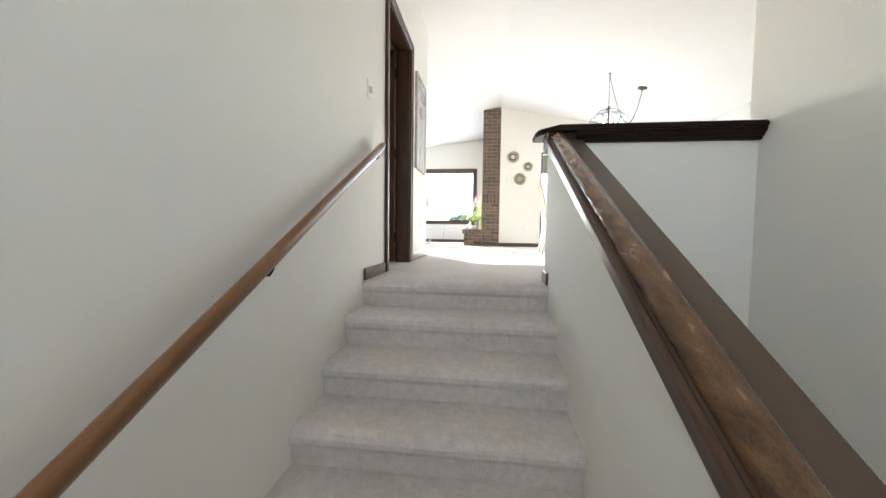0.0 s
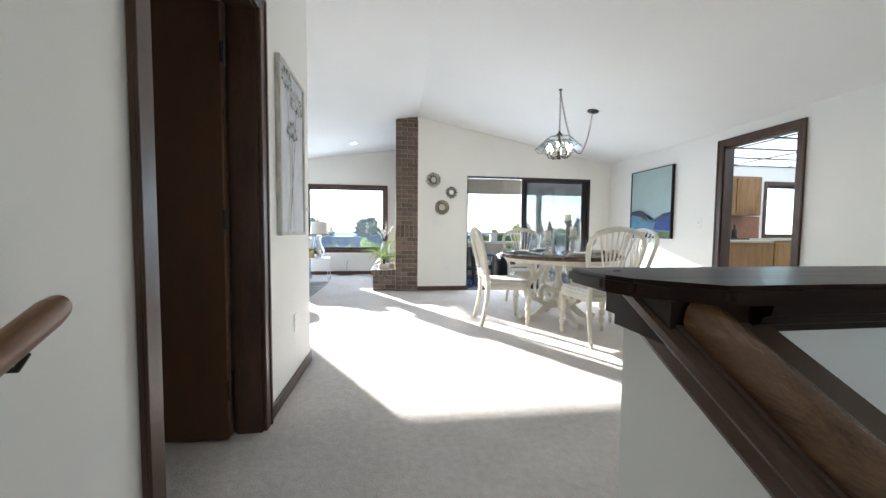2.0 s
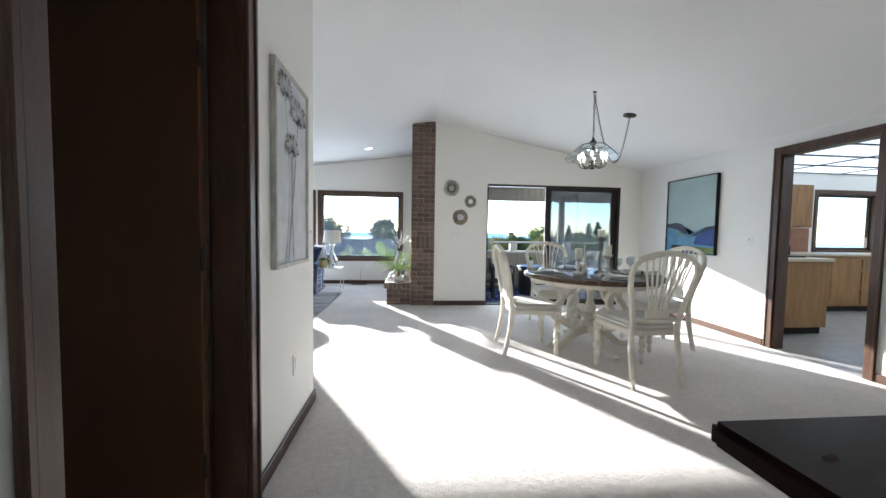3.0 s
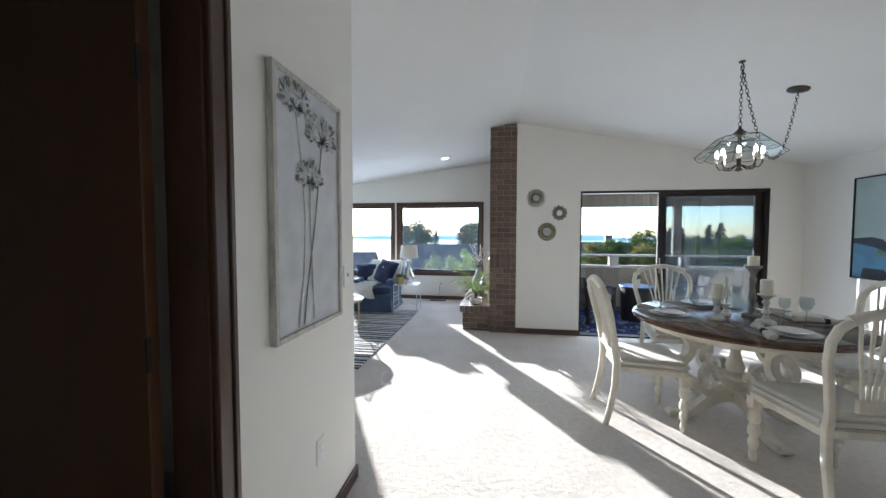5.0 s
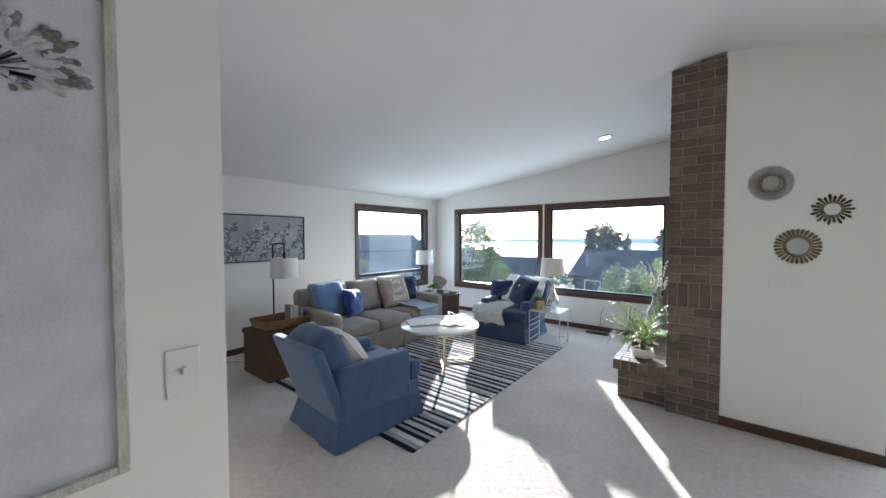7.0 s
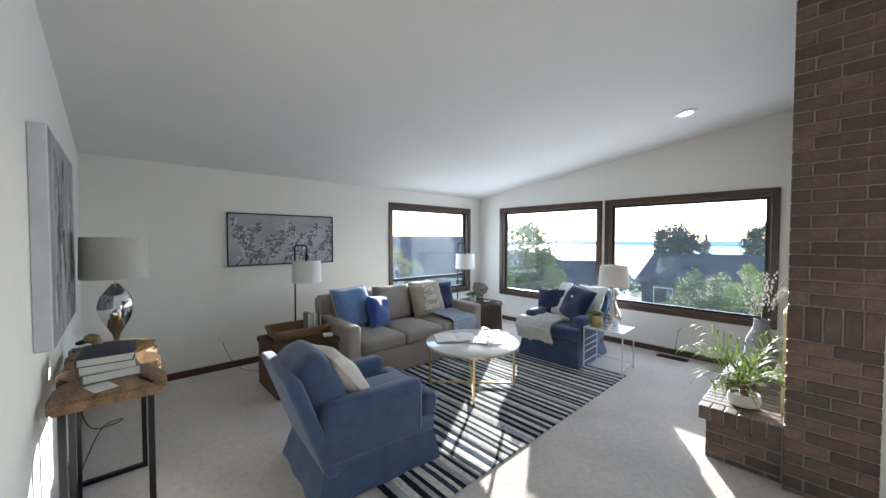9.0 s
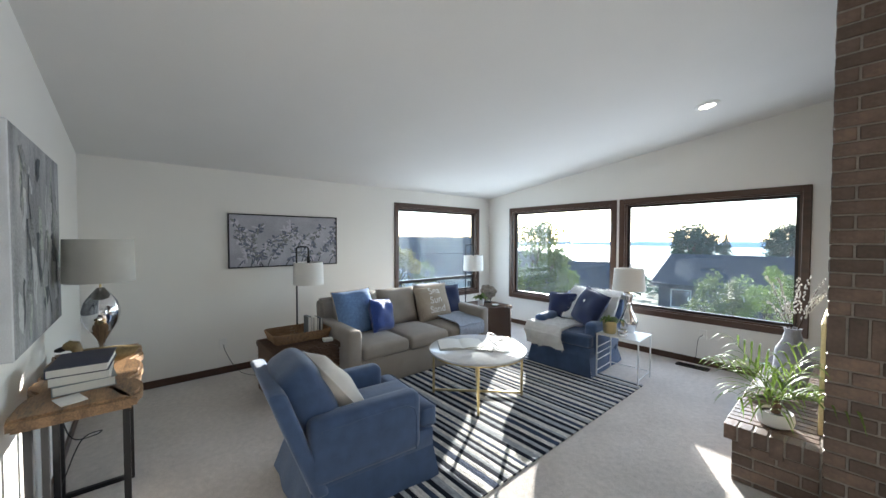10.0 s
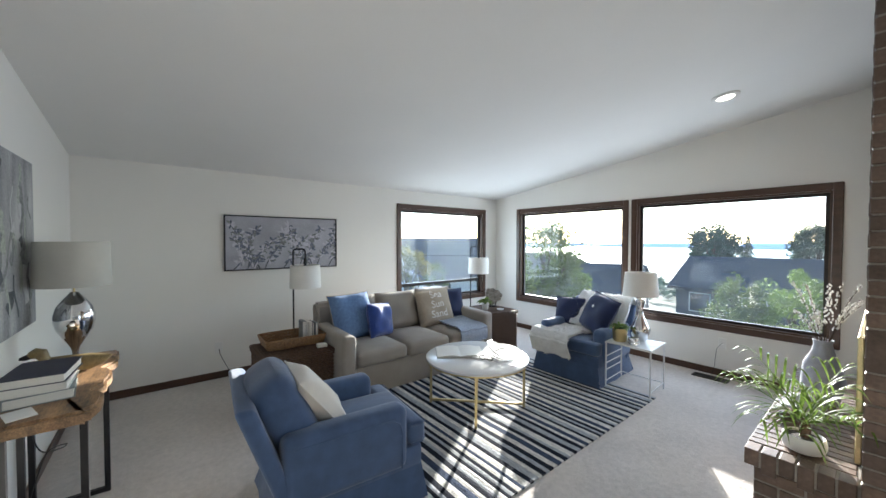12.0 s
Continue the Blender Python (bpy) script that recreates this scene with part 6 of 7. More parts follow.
field([(-0.36, -0.50), (-0.33, -0.40), (-0.12, -0.40), (-0.05, -0.47), (-0.04, -0.50)], mat("paint_rock", (0.03, 0.035, 0.05), 0.7, var=0.3, scale=10), 0.0015)
field([(-0.20, -0.27), (-0.17, -0.20), (-0.13, -0.22), (-0.15, -0.28)], mat("paint_lime", (0.17, 0.27, 0.10), 0.7, var=0.3, scale=10), 0.0016)

# deep grey canvas over the console
cvm = mat("abstract_canvas", (0.55, 0.55, 0.55), 0.8, var=0.5, scale=3.2, bump=0.3, bscale=120, stretch=(2.2, 1, 0.7), col2=(0.07, 0.075, 0.085))
gc = thing("abstract_canvas", "deep unframed grey abstract canvas over the console", "painting", pose(-2.013, YS, 1.468, 0, 0, 180))
part("canvas", soft_box(-0.518, 0.518, -0.055, 0, -0.45, 0.45, 0.004, 1), M_CANVAS, gc, "pale canvas edges")
q = random.Random(31)
ls = [bmesh.new() for _ in range(4)]
part("painted_ground", soft_box(-0.513, 0.513, -0.0565, -0.054, -0.445, 0.445, 0.001, 1), cvm, gc)
for i in range(46):
    x, z = q.uniform(-0.44, 0.44), q.uniform(-0.36, 0.34)
    h = q.uniform(0.08, 0.22)
    lean = q.uniform(-0.06, 0.06)
    pts = [(max(-0.51, min(0.51, x + lean * f + 0.015 * math.sin(6 * f + i))), max(-0.44, min(0.44, z + h * (f - 0.5)))) for f in [k / 7 for k in range(8)]]
    stroke(ls[q.randrange(4)], pts, q.uniform(0.012, 0.07), -0.0572 - 0.0016 * q.random())
for bm, mtl in zip(ls, (M_PDARK, M_PG2, M_PG1, M_PG4)):
    tagged(part("brushwork", bm, mtl, gc), kind="stuff")

# ---- dining set ----
M_CHAIRW = mat("antique_white", (0.70, 0.655, 0.56), 0.5, var=0.10, scale=9, bump=0.15, bscale=60)
M_SEATF = mat("seat_linen", (0.64, 0.615, 0.56), 0.9, var=0.06, scale=8, bump=0.3, bscale=400, bdist=0.001)
M_TABLE = mat("walnut_top", (0.115, 0.058, 0.028), 0.25, var=0.35, scale=3.5, bump=0.05, bscale=60, stretch=(5, 0.6, 1))


def dining_chair(m, label):
    """Fan-back chair; local front is +y, back legs at -y."""
    c = thing("dining_chair", label, "dining chair", m, "chairs round the dining table")
    bm = bmesh.new()
    outline = [(-0.20, -0.21), (0.20, -0.21), (0.245, 0.22), (0.225, 0.245), (-0.225, 0.245), (-0.245, 0.22)]
    prism(bm, [(x * 0.98, y * 0.98) for x, y in outline], "z", 0.385, 0.436)
    bmesh.ops.recalc_face_normals(bm, faces=bm.faces)
    bmesh.ops.bevel(bm, geom=bm.edges[:], offset=0.008, segments=2, affect="EDGES")
    part("seat_frame", bm, M_CHAIRW, c)
    bm = bmesh.new()
    prism(bm, [(x * 1.0, y * 1.0) for x, y in outline], "z", 0.424, 0.492)
    bmesh.ops.recalc_face_normals(bm, faces=bm.faces)
    bmesh.ops.bevel(bm, geom=bm.edges[:], offset=0.024, segments=4, affect="EDGES")
    part("seat", bm, M_SEATF, c, "grey linen seat pad", smooth=True)
    leg = [(0.0, 0.0), (0.014, 0.0), (0.02, 0.02), (0.022, 0.05), (0.015, 0.075), (0.024, 0.09), (0.028, 0.12), (0.018, 0.15), (0.029, 0.165), (0.031, 0.19), (0.024, 0.22), (0.02, 0.235), (0.03, 0.25), (0.033, 0.28), (0.030, 0.31), (0.022, 0.325), (0.0, 0.326)]
    for s in (-1, 1):
        bm = bmesh.new()
        lathe(bm, leg, 16, (s * 0.215, 0.215, 0))
        box(bm, s * 0.215 - 0.026, s * 0.215 + 0.026, 0.189, 0.241, 0.325, 0.40)
        part("front_leg", bm, M_CHAIRW, c, smooth=True)
        bm = bmesh.new()
        pts = [(s * 0.205, -0.285, 0.0), (s * 0.20, -0.255, 0.12), (s * 0.195, -0.225, 0.28), (s * 0.19, -0.215, 0.43), (s * 0.19, -0.225, 0.52), (s * 0.215, -0.245, 0.64), (s * 0.25, -0.275, 0.78), (s * 0.262, -0.30, 0.88), (s * 0.245, -0.315, 0.945), (s * 0.20, -0.325, 0.985)]
        tube(bm, pts, [0.021, 0.022, 0.025, 0.027, 0.025, 0.024, 0.024, 0.024, 0.024, 0.022], 10, 0.85)
        part("back_post", bm, M_CHAIRW, c, smooth=True)
    bm = bmesh.new()
    pts = [(x, -0.325 - 0.012 * math.cos(x * 7), 0.985 + 0.052 * math.cos(x * 7.0) - 0.002) for x in [-0.215 + 0.043 * i for i in range(11)]]
    tube(bm, pts, 0.026, 10, 0.75)
    part("top_rail", bm, M_CHAIRW, c, smooth=True)
    bm = bmesh.new()
    tube(bm, [(-0.195, -0.225, 0.515), (0, -0.232, 0.52), (0.195, -0.225, 0.515)], 0.02, 8, 0.7)
    part("back_rail", bm, M_CHAIRW, c, smooth=True)
    part("splat_base", soft_box(-0.095, 0.095, -0.248, -0.225, 0.53, 0.60, 0.006, 1), M_CHAIRW, c)
    for k in range(7):
        u = (k - 3) / 3
        bm = bmesh.new()
        x0, x1 = u * 0.075, u * 0.17
        pts = [(x0, -0.238, 0.55), (x0, -0.24, 0.63), (x0 + (x1 - x0) * 0.2, -0.255, 0.72), (x0 + (x1 - x0) * 0.6, -0.285, 0.86), (x1, -0.325, 0.995 + 0.03 * (1 - u * u))]
        tube(bm, pts, [0.008, 0.009, 0.008, 0.008, 0.008], 7)
        part("spindle", bm, M_CHAIRW, c, smooth=True)
    return c


TX, TY = 2.30, 6.10
ch = dining_chair(pose(1.63, 6.06, 0, 0, 0, -92), "antique white fan-back dining chair with linen seat")
for m in (pose(2.315, 5.365, 0, 0, 0, 1), pose(2.22, 6.88, 0, 0, 0, 176), pose(3.02, 6.10, 0, 0, 0, 92)):
    copy_thing(ch, m)

dt = thing("dining_table", "round walnut-topped pedestal table with white carved base", "dining table", pose(TX, TY, 0))
bm = bmesh.new()
lathe(bm, [(0.0, 0.718), (0.655, 0.718), (0.672, 0.724), (0.678, 0.738), (0.672, 0.754), (0.662, 0.76), (0.0, 0.76)], 72)
part("tabletop", bm, M_TABLE, dt, "dark walnut top", smooth=True)
bm = bmesh.new()
lathe(bm, [(0.0, 0.675), (0.60, 0.675), (0.61, 0.68), (0.615, 0.70), (0.635, 0.712), (0.635, 0.718), (0.0, 0.718)], 64)
part("apron", bm, M_CHAIRW, dt, smooth=True)
bm = bmesh.new()
lathe(bm, [(0.0, 0.14), (0.05, 0.14), (0.055, 0.18), (0.035, 0.20), (0.075, 0.24), (0.085, 0.27), (0.05, 0.30), (0.095, 0.315), (0.095, 0.34), (0.05, 0.36), (0.06, 0.40), (0.045, 0.44), (0.03, 0.50), (0.04, 0.60), (0.05, 0.676), (0.0, 0.676)], 28)
part("turned_post", bm, M_CHAIRW, dt, smooth=True)


def band(bm, path, widths, t):
    """A flat sawn scroll: a smooth strip along a path in the x-z plane, t thick."""
    pts = []
    for i in range(len(path) - 1):
        p = [Vector(path[max(0, min(len(path) - 1, j))]) for j in (i - 1, i, i + 1, i + 2)]
        for k in range(5):
            f = k / 5
            v = 0.5 * (2 * p[1] + (p[2] - p[0]) * f + (2 * p[0] - 5 * p[1] + 4 * p[2] - p[3]) * f * f + (3 * p[1] - p[0] - 3 * p[2] + p[3]) * f ** 3)
            pts.append((v, widths[i] * (1 - f) + widths[i + 1] * f))
    pts.append((Vector(path[-1]), widths[-1]))
    rows = []
    for i, (v, w) in enumerate(pts):
        d = (pts[min(i + 1, len(pts) - 1)][0] - pts[max(i - 1, 0)][0]).normalized()
        nn = Vector((-d.y, d.x)) * w / 2
        a, b = v + nn, v - nn
        rows.append([bm.verts.new(q3) for q3 in ((a.x, -t, a.y), (a.x, t, a.y), (b.x, t, b.y), (b.x, -t, b.y))])
    for r0, r1 in zip(rows, rows[1:]):
        for i in range(4):
            bm.faces.new((r0[i], r0[(i + 1) % 4], r1[(i + 1) % 4], r1[i]))
    bm.faces.new(rows[0])
    bm.faces.new(rows[-1][::-1])


bracket = bmesh.new()
band(bracket, [(0.04, 0.20), (0.13, 0.17), (0.22, 0.11), (0.30, 0.045), (0.38, 0.024), (0.44, 0.032)], [0.12, 0.09, 0.065, 0.06, 0.045, 0.05], 0.030)
band(bracket, [(0.42, 0.05), (0.445, 0.032), (0.425, 0.012)], [0.025, 0.05, 0.022], 0.034)
band(bracket, [(0.50, 0.664), (0.40, 0.645), (0.325, 0.58), (0.32, 0.49), (0.375, 0.42), (0.405, 0.35), (0.375, 0.285), (0.315, 0.275), (0.285, 0.31)], [0.03, 0.045, 0.055, 0.055, 0.06, 0.055, 0.05, 0.045, 0.05], 0.028)
band(bracket, [(0.20, 0.664), (0.215, 0.60), (0.25, 0.55), (0.31, 0.53)], [0.05, 0.04, 0.035, 0.03], 0.024)
band(bracket, [(0.325, 0.265), (0.25, 0.235), (0.215, 0.27), (0.225, 0.33), (0.19, 0.385), (0.135, 0.375), (0.13, 0.33)], [0.04, 0.045, 0.045, 0.04, 0.045, 0.04, 0.045], 0.026)
band(bracket, [(0.25, 0.245), (0.20, 0.20), (0.14, 0.19)], [0.04, 0.05, 0.05], 0.026)
me = mesh_of(bracket, "scroll_bracket", M_CHAIRW, True)
for k in range(4):
    ob = new("scroll_bracket", me)
    ob.parent = dt
    ob.matrix_basis = pose(0, 0, 0, 0, 0, 4 + 90 * k)

M_GLASSWARE = glass_mat("glassware", (0.86, 0.89, 0.90), 0.02)
M_PLATE = mat("porcelain", (0.72, 0.71, 0.68), 0.2, var=0.03, bump=0)
M_PMAT = mat("placemat_grey", (0.26, 0.25, 0.23), 0.9, var=0.2, scale=30, bump=0.6, bscale=200)
M_NAPKIN = mat("napkin_linen", (0.55, 0.51, 0.45), 0.9, var=0.12, scale=20, bump=0.4, bscale=250)
M_CANDLE = mat("candle_wax", (0.80, 0.76, 0.62), 0.5, var=0.04, bump=0)
M_CHOLD = mat("candlestick_white", (0.72, 0.70, 0.65), 0.5, var=0.15, scale=12, bump=0.3)
M_CHOLDG = mat("candlestick_grey", (0.25, 0.23, 0.21), 0.7, var=0.35, scale=12, bump=0.5)
ZT = 0.7605


def setting(angle):
    base = pose(TX, TY, ZT, 0, 0, angle)
    solid("placemat", soft_box(-0.20, 0.20, 0.33, 0.63, 0, 0.004, 0.0015, 1), M_PMAT, "grey woven rectangular placemat on the table", "placemat", group="place settings", m=base)
    for r, z, nm in ((0.13, 0.0045, "dinner plate"), (0.10, 0.019, "salad plate")):
        bm = bmesh.new()
        lathe(bm, [(0.0, 0), (r * 0.6, 0), (r * 0.72, 0.006), (r, 0.013), (r, 0.016), (r * 0.70, 0.009), (r * 0.58, 0.004), (0.0, 0.004)], 40)
        solid("plate", bm, M_PLATE, "white porcelain " + nm + " with a fine rim", "plate", group="plates", smooth=True, m=base @ pose(0.0, 0.47, z))
    bm = bmesh.new()
    tube(bm, [(-0.17, 0.0, 0.016), (-0.10, 0.01, 0.02), (-0.03, 0.0, 0.016), (0.03, 0.0, 0.016), (0.10, -0.01, 0.02), (0.16, 0.0, 0.014)], [0.03, 0.026, 0.014, 0.014, 0.026, 0.03], 12, 0.6)
    for v in bm.verts:
        v.co.z = max(0.001, v.co.z + 0.006 * noise.noise(v.co * 40))
    np_ = thing("napkin", "rolled linen napkin with a dark ring", "napkin", base @ pose(0.15, 0.46, 0.0045, 0, 0, 70), "napkins")
    part("cloth", bm, M_NAPKIN, np_, smooth=True)
    bm = bmesh.new()
    tube(bm, [(-0.012, 0, 0.017), (0.012, 0, 0.017)], 0.019, 14)
    part("ring", bm, M_BRONZE, np_, "dark napkin ring", smooth=True)
    for x, y, s in ((0.19, 0.30, 1.0), (0.08, 0.25, 0.85)):
        bm = bmesh.new()
        lathe(bm, [(0.0, 0), (0.034, 0), (0.033, 0.003), (0.006, 0.008), (0.004, 0.03), (0.004, 0.085), (0.012, 0.095), (0.032, 0.12), (0.040, 0.15), (0.036, 0.19), (0.0345, 0.19), (0.038, 0.15), (0.030, 0.122), (0.0, 0.10)], 26)
        g = solid("wine_glass", bm, M_GLASSWARE, "clear stemmed wine glass on the dining table", "wine glass", group="wine glasses", smooth=True, m=base @ pose(x, y, 0) @ Matrix.Scale(s, 4))
        g.visible_shadow = True


for a in (0, 90, 180, 270):
    setting(a + 2)


def candlestick(x, y, h, r, hold, label, ch_=0.10, cr=0.036):
    c = thing("candlestick", label, "candlestick", pose(x, y, ZT), "candlesticks")
    bm = bmesh.new()
    k = h / 0.16
    lathe(bm, [(0.0, 0), (r, 0), (r, 0.012), (r * 0.8, 0.022), (0.022, 0.03), (0.016, 0.045 * k), (0.026, 0.06 * k), (0.018, 0.075 * k), (0.014, 0.10 * k), (0.024, 0.115 * k), (0.015, 0.13 * k), (0.03, 0.145 * k), (r * 0.85, 0.155 * k), (r * 0.85, h), (0.0, h)], 26)
    part("holder", bm, hold, c, smooth=True)
    bm = bmesh.new()
    lathe(bm, [(0.0, h), (cr, h), (cr, h + ch_ - 0.004), (cr - 0.005, h + ch_), (0.0, h + ch_ - 0.006)], 24)
    part("candle", bm, M_CANDLE, c, "ivory pillar candle", smooth=True)


candlestick(2.12, 6.02, 0.16, 0.055, M_CHOLD, "short white candlestick with ivory pillar candle")
candlestick(2.38, 5.94, 0.20, 0.058, M_CHOLD, "white turned candlestick with ivory pillar candle")
candlestick(2.42, 6.14, 0.38, 0.062, M_CHOLDG, "tall weathered grey candlestick with pillar candle", 0.07, 0.034)
candlestick(2.26, 6.16, 0.09, 0.035, M_CHOLD, "low glass-white taper holder with ivory taper", 0.20, 0.010)

# ---- chandelier ----
M_ABRASS = mat("aged_bronze", (0.07, 0.055, 0.04), 0.4, metal=0.9, var=0.25, bump=0.05)
M_BEVEL = glass_mat("bevelled_glass", (0.90, 0.93, 0.93), 0.03)
HOOK, CANOPY = Vector((2.25, 6.06, ceil_z(2.25))), Vector((2.81, 6.35, ceil_z(2.81)))
cd = thing("chandelier", "bronze and clear glass hanging chandelier with lit bulbs", "chandelier", pose(HOOK.x, HOOK.y, 0))


def chain(bm, pts):
    """Oval links along a line, alternately turned."""
    L = [0.0]
    for a, b in zip(pts, pts[1:]):
        L.append(L[-1] + (Vector(b) - Vector(a)).length)
    n = int(L[-1] / 0.027)
    for i in range(n):
        s = (i + 0.5) * L[-1] / n
        k = max(j for j in range(len(pts) - 1) if L[j] <= s)
        f = (s - L[k]) / (L[k + 1] - L[k])
        p = Vector(pts[k]).lerp(Vector(pts[k + 1]), f)
        d = (Vector(pts[k + 1]) - Vector(pts[k])).normalized()
        u = d.orthogonal().normalized()
        v = d.cross(u)
        w = u if i % 2 else v
        tube(bm, [p + d * 0.018 * math.cos(a) + w * 0.009 * math.sin(a) for a in [2 * math.pi * j / 12 for j in range(13)]], 0.0022, 5)


o = Vector((HOOK.x, HOOK.y, 0))
body_z = 2.085
bm = bmesh.new()
chain(bm, [(0, 0, HOOK.z - 0.03), (0, 0, body_z + 0.05)])
part("chain", bm, M_ABRASS, cd)
bm = bmesh.new()
a, b = HOOK - o - Vector((0, 0, 0.03)), CANOPY - o - Vector((0, 0, 0.02))
sag = [a.lerp(b, f) - Vector((0, 0, 0.56 * 4 * f * (1 - f) * (1 - 0.15 * math.cos(math.pi * f)))) for f in [i / 16 for i in range(17)]]
chain(bm, sag)
part("swag_chain", bm, M_ABRASS, cd)
bm = bmesh.new()
lathe(bm, [(0.0, 0.0), (0.068, 0.0), (0.066, -0.008), (0.03, -0.018), (0.0, -0.024)], 28)
part("canopy", bm, M_ABRASS, cd, "round antique brass canopy", smooth=True, m=Matrix.Translation(CANOPY - o) @ pose(0, 0, 0.001, 0, math.degrees(math.atan(0.196)), 0))
bm = bmesh.new()
tube(bm, [(0, 0, HOOK.z), (0, 0, HOOK.z - 0.015), (0.012, 0, HOOK.z - 0.03), (0, 0, HOOK.z - 0.042), (-0.01, 0, HOOK.z - 0.03)], 0.004, 6)
lathe(bm, [(0.0, HOOK.z - 0.006), (0.02, HOOK.z - 0.006), (0.02, HOOK.z + 0.002), (0.0, HOOK.z + 0.002)], 14)
part("hook", bm, M_ABRASS, cd)
bm = bmesh.new()
lathe(bm, [(0.0, 0.055), (0.008, 0.05), (0.012, 0.03), (0.042, 0.0), (0.012, -0.022), (0.010, -0.10), (0.016, -0.14), (0.012, -0.24), (0.028, -0.26), (0.0, -0.27)], 20, (0, 0, body_z))
part("centre_column", bm, M_ABRASS, cd, smooth=True)
# eight-sided glass hood: top ring, shoulder ring, scalloped skirt
rings = [[(r * math.cos(2 * math.pi * (k + 0.5) / 8), r * math.sin(2 * math.pi * (k + 0.5) / 8), z) for k in range(8)] for r, z in ((0.13, body_z - 0.028), (0.205, body_z - 0.098), (0.262, body_z - 0.148))]
for k in range(8):
    j = (k + 1) % 8
    for lo, hi in ((0, 1), (1, 2)):
        bm = bmesh.new()
        P = [Vector(rings[lo][k]), Vector(rings[lo][j]), Vector(rings[hi][j]), Vector(rings[hi][k])]
        nrm = (P[1] - P[0]).cross(P[2] - P[0]).normalized() * 0.003
        A = [bm.verts.new(p) for p in P]
        B = [bm.verts.new(p + nrm) for p in P]
        bm.faces.new(A), bm.faces.new(B[::-1])
        for i in range(4):
            bm.faces.new((A[i], B[i], B[(i + 1) % 4], A[(i + 1) % 4]))
        part("glass_panel", bm, M_BEVEL, cd)
bm = bmesh.new()
for k in range(8):
    j = (k + 1) % 8
    tube(bm, [rings[0][k], rings[1][k], rings[2][k]], 0.0024, 6)
    for r in (0, 1):
        tube(bm, [rings[r][k], rings[r][j]], 0.0022, 6)
    mid = (Vector(rings[2][k]) + Vector(rings[2][j])) / 2
    tube(bm, [rings[2][k], (Vector(rings[2][k]) + mid) / 2 - Vector((0, 0, 0.016)), mid - Vector((0, 0, 0.022)), (Vector(rings[2][j]) + mid) / 2 - Vector((0, 0, 0.016)), rings[2][j]], 0.0022, 6)
for k in range(4):
    tube(bm, [(0, 0, body_z - 0.015), rings[0][2 * k]], 0.0024, 6)
part("hood_frame", bm, M_ABRASS, cd)
M_BULB = glow_mat("bulb_glow", (1.0, 0.95, 0.88), 11.0)
for k in range(8):
    a = 2 * math.pi * (k + 0.3) / 8
    cx, cy = 0.125 * math.cos(a), 0.125 * math.sin(a)
    bm = bmesh.new()
    tube(bm, [(0.02 * math.cos(a), 0.02 * math.sin(a), body_z - 0.225), (0.06 * math.cos(a), 0.06 * math.sin(a), body_z - 0.25), (0.11 * math.cos(a), 0.11 * math.sin(a), body_z - 0.245), (cx, cy, body_z - 0.215), (cx, cy, body_z - 0.195)], 0.005, 7)
    arm = part("arm", bm, M_ABRASS, cd, smooth=True)
    bm = bmesh.new()
    lathe(bm, [(0.0, 0), (0.011, 0), (0.011, 0.04), (0.0, 0.042)], 12, (cx, cy, body_z - 0.197))
    part("candle_sleeve", bm, M_CANDLE, arm, "ivory sleeve", smooth=True)
    bm = bmesh.new()
    lathe(bm, [(0.0, 0), (0.007, 0.0), (0.012, 0.014), (0.0105, 0.027), (0.004, 0.042), (0.0, 0.046)], 14, (cx, cy, body_z - 0.155))
    part("bulb", bm, M_BULB, arm, "lit flame bulb", smooth=True)

# ---- deck ----
M_SIDING = mat("deck_siding", (0.42, 0.385, 0.33), 0.8, var=0.08, scale=6, bump=0.3, bscale=60, stretch=(5, 5, 0.5))
M_RAILW = mat("deck_rail_paint", (0.66, 0.65, 0.62), 0.6, var=0.05, scale=6)
M_DECKB = mat("deck_boards", (0.16, 0.14, 0.12), 0.8, var=0.2, scale=5, bump=0.3, stretch=(0.5, 5, 5))
DX1, DY = 9.0, 10.50
bm = bmesh.new()
box(bm, 0.81, DX1, YC + 0.13, DY + 0.12, -0.25, -0.07)
deck = structure("deck", bm, M_DECKB, "dark timber deck floor")
deck["category"] = "deck"
plank = bmesh.new()
box(plank, -4.08, 4.09, -0.067, 0.067, -0.012, 0.012)
pm = mesh_of(plank, "plank", M_DECKB)
for k in range(16):
    ob = new("plank", pm)
    ob.parent = deck
    ob.location = (4.9, YC + 0.21 + 0.145 * k, -0.055)
dw = thing("deck_parapet", "grey-beige board parapet with white top rails", "railing")
bm = bmesh.new()
box(bm, 0.82, DX1, DY + 0.03, DY + 0.06, -0.25, 0.71)
part("backing", bm, M_SIDING, dw)
bd = bmesh.new()
box(bd, -0.066, 0.066, 0, 0.018, -0.20, 0.71)
bme = mesh_of(bd, "board", M_SIDING)
for k in range(56):
    ob = new("board", bme)
    ob.parent = dw
    ob.location = (0.90 + 0.145 * k, DY + 0.012, 0)
for z0, z1, nm in ((0.71, 0.765, "lower_rail"), (0.935, 0.975, "top_rail")):
    part(nm, soft_box(0.82, DX1, DY - 0.02, DY + 0.10, z0, z1, 0.006, 1), M_RAILW, dw)
for x in (1.2, 2.78, 4.05, 5.6, 7.2):
    part("post", soft_box(x - 0.085, x + 0.085, DY, DY + 0.08, 0.765, 0.935, 0.004, 1), M_RAILW, dw)
fa = thing("fascia", "beige vertical board fascia under the deck roof", "fascia", kind="structure")
bm = bmesh.new()
